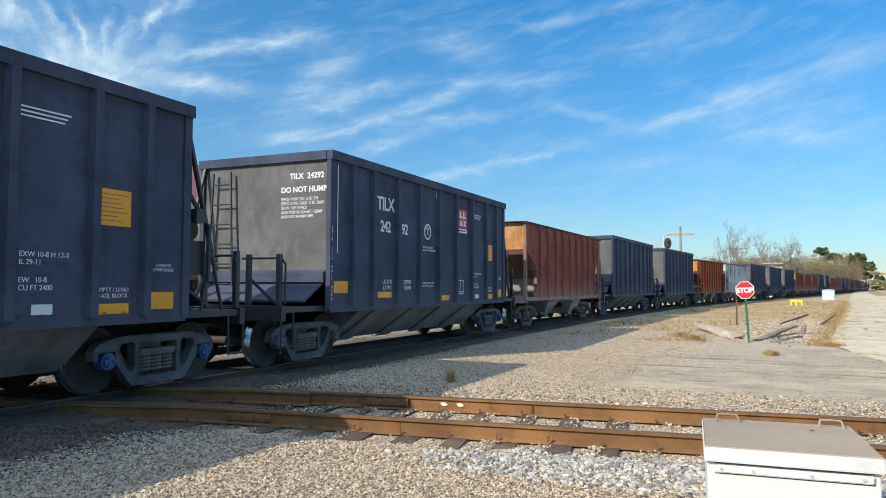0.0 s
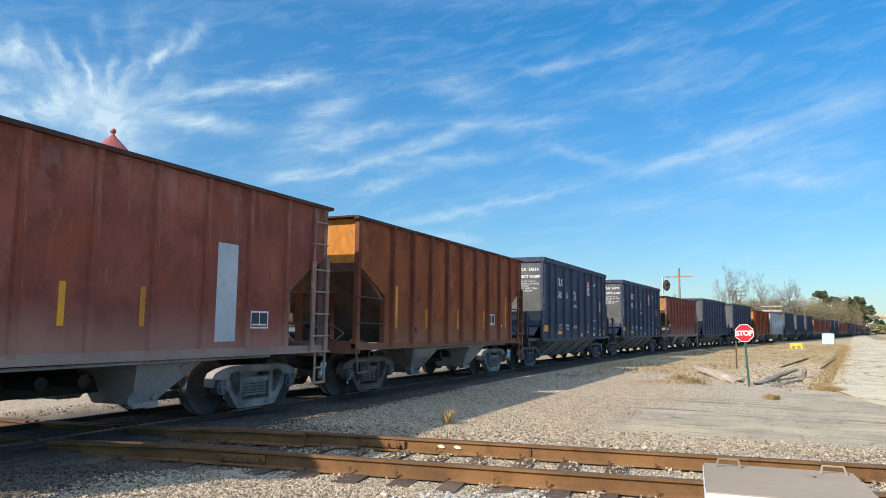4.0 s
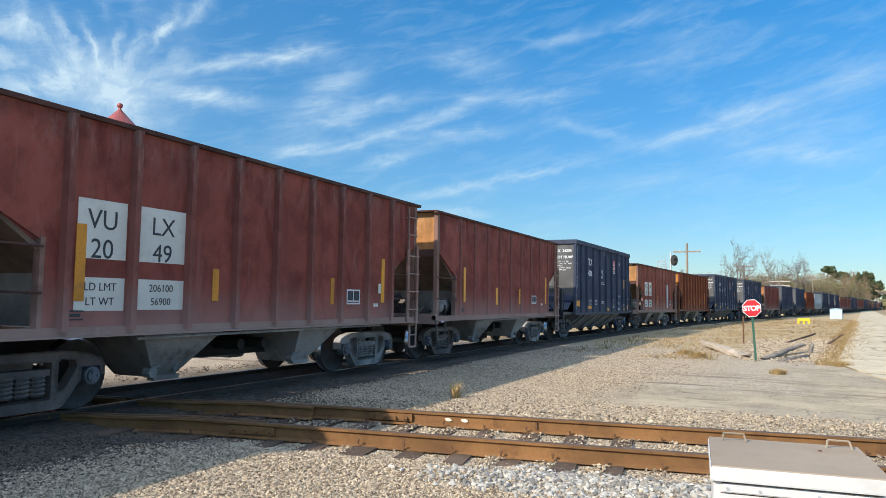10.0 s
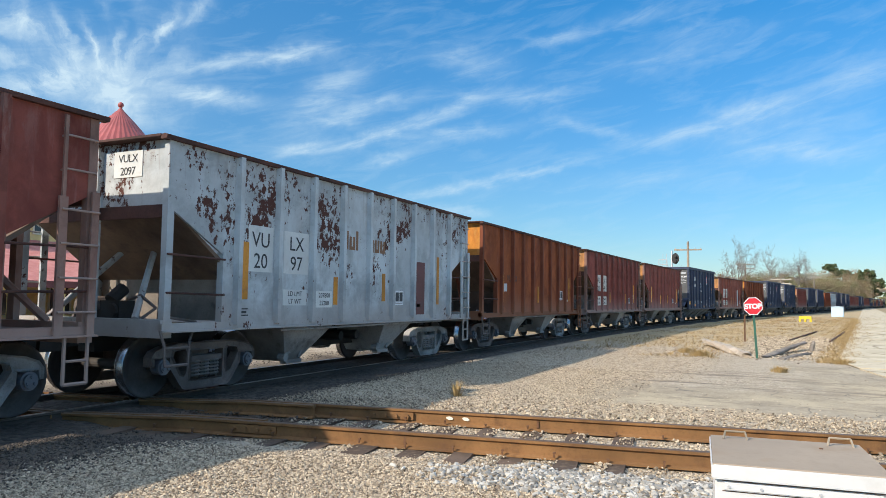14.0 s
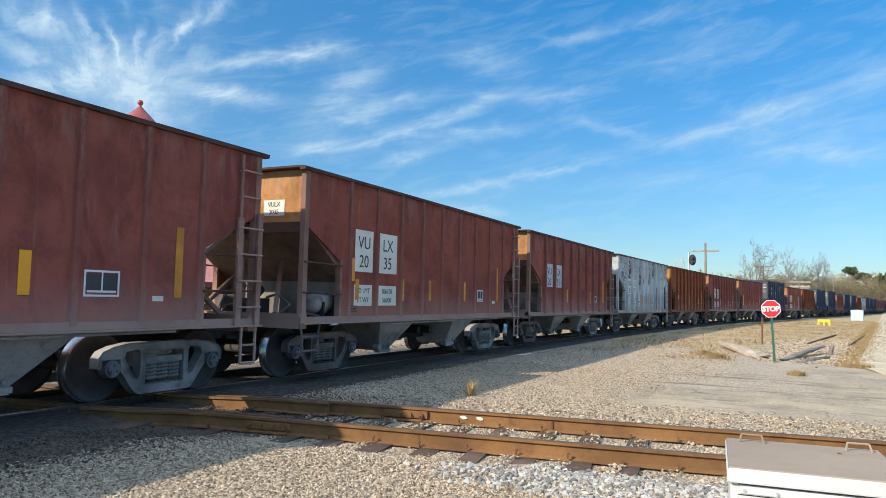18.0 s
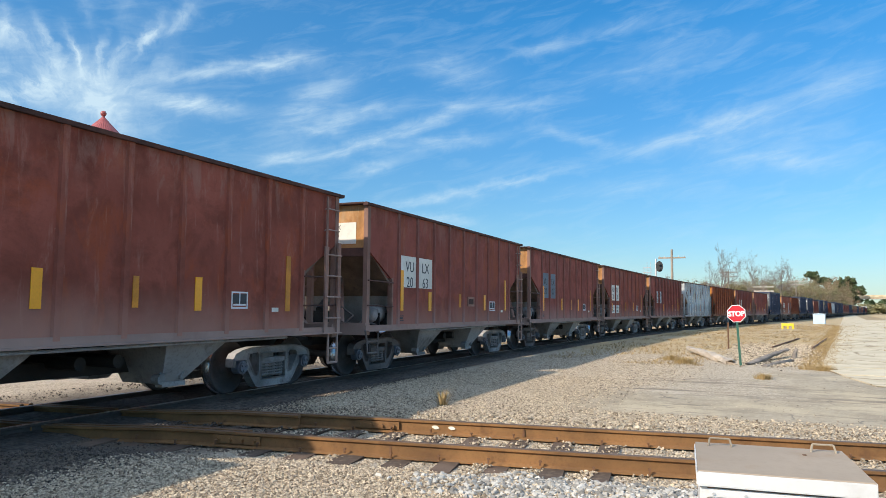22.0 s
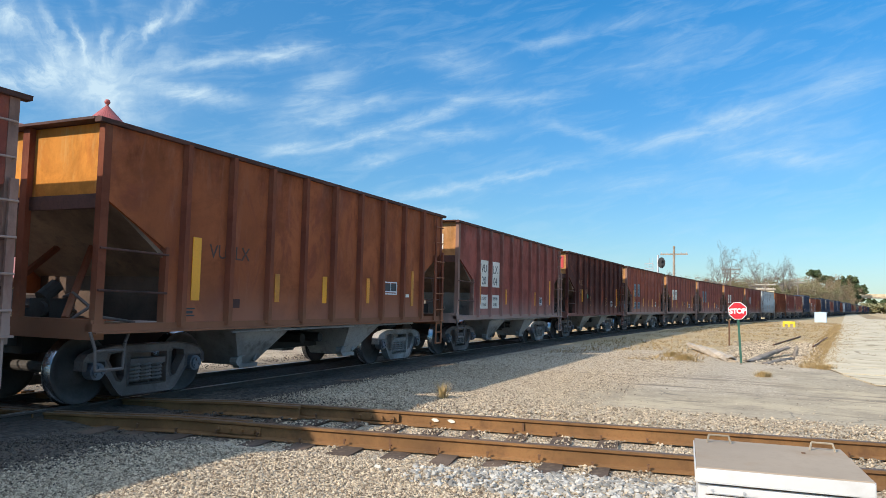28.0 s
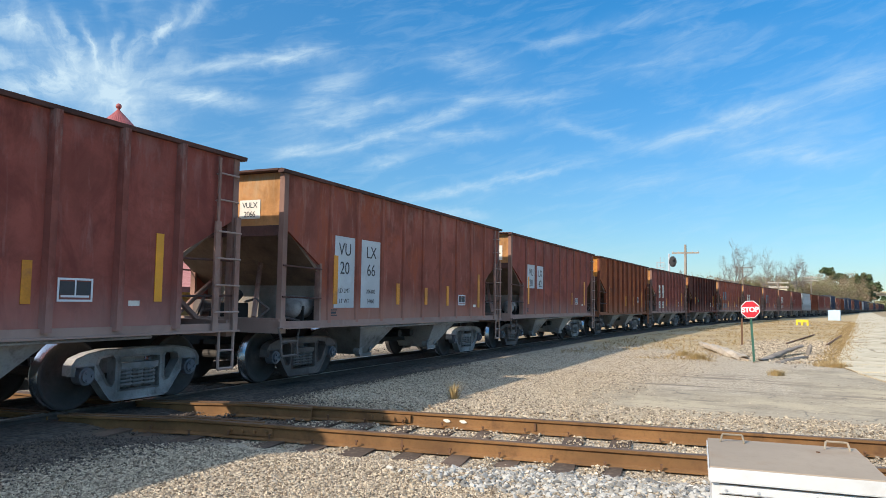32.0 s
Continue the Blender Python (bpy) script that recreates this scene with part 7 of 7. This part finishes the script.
def pine(x, y, top, r, seed):
    t = thing("pine_tree", "dark green pine tree with a ragged crown", "tree", "pines beyond the train", m=pose(x, y, -0.5))
    part("trunk", made(lambda bm: rod(bm, (0, 0, -0.3), (0, 0, top - r * 0.5), top * 0.018, 7, top * 0.006)), M_BARK, t)
    q = leaf_cloud(2600, (r * 0.42, r * 0.42, r * 0.34), r * 0.11, seed)
    q[:, 2] += top - r * 0.62
    part("crown", leaf_mesh("crown", q, M_PINE), None, t)


def outward(azimuth, d):
    """A spot at a distance from the crossing, azimuth in degrees from the straight track."""
    return d * math.cos(radians(azimuth)), d * math.sin(radians(azimuth))


for azimuth, d, top, r in ((-3.12, 232, 13.6, 1.9), (-3.5, 236, 11.6, 1.4), (-4.02, 300, 14.6, 2.4), (-5.3, 420, 18.6, 4.4), (-5.05, 430, 18.0, 3.6), (-5.62, 440, 17.0, 5.0), (-5.85, 462, 15.0, 5.0), (-6.0, 470, 12.0, 4.2), (-5.5, 432, 12.0, 4.6), (-6.7, 560, 9.5, 5.0), (-7.5, 570, 9.0, 5.0)):
    pine(*outward(azimuth, d), top, r, int(d * 3))


def brush_line(name, label, spots, mat, count, size, seed):
    quads = []
    for i, (x, y, w, h) in enumerate(spots):
        q = leaf_cloud(count, (w * 0.5, w * 0.5, h * 0.32), size * (1 + 0.004 * max(0, x - 120)), seed + i)
        z = q[:, 2]
        q[:, 2] = (z - z.min()) * h / (np.quantile(z, 0.985) - z.min()) - 0.2
        quads.append(q + np.array((x, y, 0)))
    solo(name, leaf_mesh(name, np.concatenate(quads), mat), None, label, "brush", kind="stuff")


def bank(a0, a1, step, rise, back, seed):
    """Spots for brush on the far side of the train; rise gives the skyline in degrees."""
    rng, out = random.Random(seed), []
    a = a0
    while a > a1:
        d = 112.0 if a > 0.2 else min(440.0, 15.9 / (0.1425 + math.tan(radians(a))) * 1.0)
        d = d * 1.10 + back + rng.uniform(0, 12)
        x, y = outward(a, d)
        up = rise(a) * rng.uniform(0.82, 1.05)
        out.append((x, y, 0.011 * d + 1.0, 1.48 + d * math.tan(radians(up))))
        a -= step
    return out


def skyline(a):
    return 2.2 - 0.008 * (a - 1.5) ** 2 + 0.45 * math.exp(-((a + 4.0) / 1.3) ** 2) if a > -4.8 else 2.0 - 0.9 * (-4.8 - a)


brush_line("thicket", "bare brown winter thicket beyond the train", bank(7.0, -5.3, 0.3, skyline, 14, 1), M_BRUSH, 4200, 0.085, 40)
brush_line("thicket", "olive and tan brush behind the train", bank(7.2, -5.2, 0.36, lambda a: skyline(a) - 0.12, 10, 2), M_BRUSH_GREEN, 4200, 0.085, 80)
brush_line("thicket", "low distant brush beyond the overpass", [(*outward(-6.0 - 0.3 * i, 520 + 10 * (i % 3)), 14, 4.5 + (i % 3)) for i in range(12)], M_BRUSH_GREEN, 700, 0.3, 120)


def overpass():
    o = thing("overpass", "pale concrete road overpass on columns in the distance", "bridge", m=pose(455, -44, 0, 0, 0, -10))
    part("deck", made(lambda bm: box(bm, -5, 5, -160, 26, 8.3, 9.6)), M_BROKEN_CONCRETE, o)
    part("parapet", made(lambda bm: box(bm, -5.3, -5.0, -160, 26, 9.1, 10.5)), M_CONCRETE, o)
    for y in (-30, -56, -82):
        part("column", made(lambda bm: [rod(bm, (0, y + k, -0.5), (0, y + k, 8.3), 0.6, 10) for k in (-3, 3)]), M_BROKEN_CONCRETE, o)
    part("abutment", made(lambda bm: prism(bm, [(8, -0.5), (14, 8.5), (60, 8.5), (90, -0.5)], "x", -7, 7)), M_BROKEN_CONCRETE, o)


overpass()

# ---- loose stone ----
def stones(name, label, boxes, mat, seed, sink=0.30, coarse=False, oily=False):
    """Many small angular stones lying in the given patches (x0, x1, y0, y1, count, smallest, largest), as one mesh.
    Fine stones are broken six-cornered chips, coarse ones have twelve corners."""
    rng = np.random.default_rng(seed)
    g = (1 + 5 ** 0.5) / 2
    if coarse:
        base = np.array([(-1, g, 0), (1, g, 0), (-1, -g, 0), (1, -g, 0), (0, -1, g), (0, 1, g), (0, -1, -g), (0, 1, -g), (g, 0, -1), (g, 0, 1), (-g, 0, -1), (-g, 0, 1)]) / 1.9
        tri = np.array([(0, 11, 5), (0, 5, 1), (0, 1, 7), (0, 7, 10), (0, 10, 11), (1, 5, 9), (5, 11, 4), (11, 10, 2), (10, 7, 6), (7, 1, 8),
                        (3, 9, 4), (3, 4, 2), (3, 2, 6), (3, 6, 8), (3, 8, 9), (4, 9, 5), (2, 4, 11), (6, 2, 10), (8, 6, 7), (9, 8, 1)])
    else:
        base = np.array([(1, 0, 0), (-1, 0, 0), (0, 1, 0), (0, -1, 0), (0, 0, 1), (0, 0, -1)]) * 1.15
        tri = np.array([(0, 2, 4), (2, 1, 4), (1, 3, 4), (3, 0, 4), (2, 0, 5), (1, 2, 5), (3, 1, 5), (0, 3, 5)])
    k = len(base)
    verts = []
    for x0, x1, y0, y1, count, r0, r1 in boxes:
        x, y = rng.uniform(x0, x1, count), rng.uniform(y0, y1, count)
        x, y = x + rng.normal(0, min(0.6, 0.08 * (x1 - x0)), count), y + rng.normal(0, min(0.6, 0.08 * (y1 - y0)), count)
        # keep the rail heads clear
        off = np.abs((x - (7.82 - 0.15 * (y - 2.9))) * math.cos(CROSS_TURN))
        main = np.abs(y - TRACK_Y)
        phase = (y + 14.0) % 0.52
        on_tie = ((phase < 0.10) | (phase > 0.42)) & (off < 1.36)
        keep = (np.abs(off - GAUGE) > 0.10) & (np.abs(main - GAUGE) > 0.12) & (~on_tie | (rng.random(count) < np.where(off < 0.8, 0.80, np.where(y < 2.9, 0.9, 0.14))))
        # near-black chips fill the darkened strip by the diamond and under the train
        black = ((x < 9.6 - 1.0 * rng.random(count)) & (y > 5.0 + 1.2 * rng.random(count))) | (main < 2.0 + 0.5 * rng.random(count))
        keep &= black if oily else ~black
        x, y, off, main = x[keep], y[keep], off[keep], main[keep]
        n = len(x)
        r = r0 + (r1 - r0) * rng.random(n) ** 1.6
        z = np.array([ground_z(a, b) for a, b in zip(x, y)])
        z = np.where(on_tie[keep], np.maximum(z, -0.103), z)
        shape = (base[None] * (1 + rng.uniform(-0.30, 0.30, (n, k, 1))) + rng.uniform(-0.24, 0.24, (n, k, 3))) * rng.uniform(0.6, 1.25, (n, 1, 3))
        tip = rng.uniform(0, 2 * math.pi, n)
        ct, st = np.cos(tip)[:, None], np.sin(tip)[:, None]
        shape = np.stack([shape[:, :, 0] * ct - shape[:, :, 2] * st, shape[:, :, 1], shape[:, :, 0] * st + shape[:, :, 2] * ct], 2)
        turn = rng.uniform(0, 2 * math.pi, n)
        c, s = np.cos(turn)[:, None], np.sin(turn)[:, None]
        px, py = shape[:, :, 0] * c - shape[:, :, 1] * s, shape[:, :, 0] * s + shape[:, :, 1] * c
        p = np.stack([px, py, shape[:, :, 2] * 0.75], 2) * r[:, None, None]
        verts.append(p + np.stack([x, y, z + r * sink], 1)[:, None, :])
    v = np.concatenate(verts)
    f = (tri[None] + k * np.arange(len(v))[:, None, None]).reshape(-1, 3)
    me = bpy.data.meshes.new(name)
    me.from_pydata(v.reshape(-1, 3).tolist(), [], f.tolist())
    me.materials.append(mat)
    solo(name, me, None, label, "gravel", kind="stuff")


stones("gravel", "loose tan gravel round the crossing tracks",
       [(3.0, 6.6, 0.3, 6.2, 84000, 0.005, 0.0165), (6.4, 9.6, -3.0, 6.6, 22000, 0.006, 0.020), (9.0, 11.0, -3.5, 7.0, 17000, 0.006, 0.019), (10.8, 16.0, 2.6, 7.0, 26000, 0.005, 0.015),
        (15.0, 24.0, 1.8, 7.0, 15000, 0.007, 0.018), (22.0, 37.0, -2.0, 1.0, 7000, 0.014, 0.036), (9.5, 21.0, -4.5, 3.0, 1600, 0.004, 0.012), (3.0, 6.6, 4.0, 7.0, 6000, 0.006, 0.017)], M_STONE, 21)
stones("gravel", "near-black gravel by the crossing and under the train",
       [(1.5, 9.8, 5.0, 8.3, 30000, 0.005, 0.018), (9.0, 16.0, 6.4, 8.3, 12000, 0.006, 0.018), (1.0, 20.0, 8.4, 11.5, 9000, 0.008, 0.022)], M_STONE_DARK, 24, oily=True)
stones("ballast", "coarse pale ballast stones along the rail", [(5.5, 6.3, -0.6, 2.6, 1900, 0.013, 0.036), (6.1, 6.8, -1.5, 2.2, 1700, 0.013, 0.036)], M_STONE_WHITE, 22, coarse=True)
stones("ballast", "coarse grey ballast stones beyond the rail", [(8.9, 9.7, -4.0, 3.5, 900, 0.014, 0.04)], M_STONE, 23, coarse=True)


def tuft(x, y, z, r, h, count, seed):
    rng = random.Random(seed)
    bm = bmesh.new()
    for _ in range(count):
        a, q = rng.uniform(0, 2 * math.pi), rng.uniform(0, r * 0.5)
        lean = rng.uniform(0.1, 0.8)
        base = Vector((q * math.cos(a), q * math.sin(a), 0))
        hh = h * rng.uniform(0.5, 1.1)
        mid = base + Vector((math.cos(a) * lean * hh * 0.35, math.sin(a) * lean * hh * 0.35, hh * 0.6))
        tip = base + Vector((math.cos(a) * lean * hh * 0.9, math.sin(a) * lean * hh * 0.9, hh))
        w = Vector((-math.sin(a), math.cos(a), 0)) * 0.006
        v = [bm.verts.new(p) for p in (base - w, base + w, mid + w * 0.8, mid - w * 0.8, tip)]
        bm.faces.new(v[:4]), bm.faces.new((v[3], v[2], v[4]))
    return solo("grass_tuft", bm, M_TUFT, "tuft of dry yellow grass in gravel", "grass tuft", "dry grass tufts", m=pose(x, y, z))


tuft(10.42, 4.62, -0.05, 0.16, 0.28, 90, 1)
tuft(17.7, 0.05, -0.05, 0.4, 0.15, 260, 2)
tuft(21.8, 2.1, -0.05, 0.7, 0.2, 380, 3)
tuft(23.0, 2.6, -0.05, 0.6, 0.2, 300, 4)
tuft(21.0, -1.4, -0.05, 0.6, 0.16, 300, 5)
tuft(16.2, -3.1, -0.05, 0.3, 0.2, 120, 6)


def grass_field():
    """Short dry grass beyond the gravel patch, one mesh."""
    rng = np.random.default_rng(9)
    n = 26000
    x = 21 + 70 * rng.random(n) ** 1.5
    y = rng.uniform(-9, 6.5, n)
    edge = -1.55 - 0.115 * (x - 21.7)
    ty = np.array([track_at(v)[0].y for v in x])
    patchy = np.array([noise.noise((a * 0.35, b * 0.35, 3.0)) for a, b in zip(x, y)])
    hold = (y > edge - 0.3) & (y < ty - 2.8) & ~((x > 21) & (x < 35) & (y > -1.9) & (y < 1.3)) & ((x > 26) | (y > 1.6) | (y < -1.2)) & (patchy > -0.1)
    x, y = x[hold], y[hold]
    # weeds in the joints and along the edge of the concrete road
    ja = np.repeat(np.array([25.2 + 3.6 * i for i in range(26)]), 120)
    jl = rng.random(len(ja)) * 7.6
    clump = np.array([noise.noise((p * 0.9, q * 0.9, 7.0)) for p, q in zip(ja, jl)]) > 0.02
    ex = 21 + 60 * rng.random(9000) ** 1.4
    ey = np.array([road_edge(v) for v in ex]) + rng.normal(0.12, 0.22, len(ex))
    lane = 21 + 60 * rng.random(2500)
    ly = np.array([road_edge(v) for v in lane]) - 3.78 + rng.normal(0, 0.04, len(lane))
    x = np.concatenate([x, ja[clump] + rng.normal(0, 0.05, clump.sum()), ex, lane])
    y = np.concatenate([y, np.array([road_edge(v) for v in ja[clump]]) - jl[clump], ey, ly])
    n = len(x)
    a = rng.uniform(0, 2 * math.pi, n)
    h = rng.uniform(0.02, 0.10, n)
    w = 0.012 + 0.0006 * x
    z = np.full(n, -0.05)
    p0 = np.stack([x - np.cos(a) * w, y - np.sin(a) * w, z], 1)
    p1 = np.stack([x + np.cos(a) * w, y + np.sin(a) * w, z], 1)
    p2 = np.stack([x + rng.normal(0, 0.06, n), y + rng.normal(0, 0.06, n), z + h], 1)
    me = bpy.data.meshes.new("dry_grass")
    me.from_pydata(np.stack([p0, p1, p2], 1).reshape(-1, 3).tolist(), [], [(3 * i, 3 * i + 1, 3 * i + 2) for i in range(n)])
    me.materials.append(M_DRY_GRASS)
    solo("dry_grass", me, None, "short dry yellow grass beside the track", "grass", kind="stuff")


grass_field()
# small iron on the crossing track
def spike_build(bm):
    box(bm, -0.008, 0.008, -0.008, 0.008, -0.17, -0.135)
    box(bm, -0.013, 0.013, -0.022, 0.008, -0.135, -0.12)


for side in (-1, 1):
    yy = -3.0
    while yy < 7.2:
        for d in (-0.088, 0.088):
            off = side * GAUGE + d
            solo("spike", shared("spike", spike_build, M_IRON), None, "rusty rail spike standing proud of a tie", "rail spike", "rail spikes of the crossing track", "structure",
                 pose(cross_at(yy) + off * math.cos(CROSS_TURN) * -1, yy - off * math.sin(CROSS_TURN) * 1, CROSS_Z + random.uniform(0, 0.03), 0, 0, math.degrees(CROSS_TURN) + (90 if d * side > 0 else -90)))
        yy += 0.52
    for yj in ((4.6,) if side < 0 else (5.5,)):
        def joint(bm):
            for q in (-1, 1):
                box(bm, -0.30, 0.30, q * 0.012, q * 0.04, -0.135, -0.045)
                for i in range(4):
                    rod(bm, (-0.23 + 0.153 * i, q * 0.03, -0.09), (-0.23 + 0.153 * i, q * 0.075, -0.09), 0.02, 6)
        solo("joint_bar", shared("joint_bar", joint, M_RAIL_SIDE), None, "bolted rusty joint bar on the rail", "joint bar", "joint bars of the crossing track", "structure",
             pose(cross_at(yj) - side * GAUGE, yj, CROSS_Z, 0, 0, math.degrees(CROSS_TURN) + 90))


def weld_build(bm):
    for q in (-1, 1):
        prism(bm, [(-0.014, -0.14), (0.014, -0.14), (0.011, -0.05), (-0.011, -0.05)], "y", q * 0.006, q * 0.022)


def daub_build(bm):
    prism(bm, [(0.045 * math.cos(a) * (1 + 0.3 * math.sin(2 * a)), -0.085 + 0.022 * math.sin(a)) for a in [i * math.pi / 6 for i in range(12)]], "y", 0.010, 0.017)


def on_rail(name, source, mat, side, y, label, category, group):
    solo(name, shared(name, source, mat), None, label, category, group, "structure", pose(cross_at(y) - side * GAUGE, y, CROSS_Z, 0, 0, math.degrees(CROSS_TURN) + 90))


for side, y in ((1, 3.68), (-1, 2.72)):
    on_rail("rail_weld", weld_build, M_IRON, side, y, "dark weld collar on the rail web", "rail weld", "rail welds")
for side, y in ((-1, 3.83), (-1, 3.62), (1, 4.75)):
    on_rail("paint_daub", daub_build, M_WHITE_PAINT, side, y, "small daub of white paint on the rail", "paint daub", "paint daubs on the rails")

# ---- things that move ----
KNOTS = [(0, 7.76), (6, 48.44), (9, 68.1), (10.5, 78.07), (14, 100.86), (17, 120.18), (19, 133.26), (23, 159.66), (28, 192.65), (32, 219.26)]


def travel(t):
    """How far along the track the front of the first black car stands at t seconds."""
    ts, ss = [k[0] for k in KNOTS], [k[1] for k in KNOTS]
    slope = [(ss[1] - ss[0]) / (ts[1] - ts[0])] + [(ss[i + 1] - ss[i - 1]) / (ts[i + 1] - ts[i - 1]) for i in range(1, len(ts) - 1)] + [(ss[-1] - ss[-2]) / (ts[-1] - ts[-2])]
    i = max(0, min(len(ts) - 2, sum(t >= v for v in ts) - 1))
    h = ts[i + 1] - ts[i]
    u = (t - ts[i]) / h
    return ((2 * u ** 3 - 3 * u ** 2 + 1) * ss[i] + (u ** 3 - 2 * u ** 2 + u) * h * slope[i]
            + (-2 * u ** 3 + 3 * u ** 2) * ss[i + 1] + (u ** 3 - u ** 2) * h * slope[i + 1])


def motions():
    for car, middle, reach in TRAIN:
        rows = []
        for t in range(33):
            s = travel(t) + middle
            a, b = track_at(s + reach)[0], track_at(s - reach)[0]
            d = a - b
            rows.append((t, pose(*((a + b) / 2), 0, 0, math.degrees(math.atan2(d.y, d.x)))))
        walk(car, rows)
    # all wheels roll alike: front and rear wheelsets each share one set of keys
    lead = {}
    for car, _, _ in TRAIN:
        for ob in car.children_recursive:
            if ob.name.split(".")[0] != "wheelset":
                continue
            x = round(ob.location.x, 3)
            if x not in lead:
                walk(ob, [(i / 10, pose(x, 0, WHEEL_R, 0, math.degrees((travel(i / 10) - travel(0)) / WHEEL_R), 0)) for i in range(321)])
                lead[x] = ob.animation_data
            else:
                ob.rotation_mode = "QUATERNION"
                keys = ob.animation_data_create()
                keys.action = lead[x].action
                keys.action_slot = lead[x].action_slot


motions()
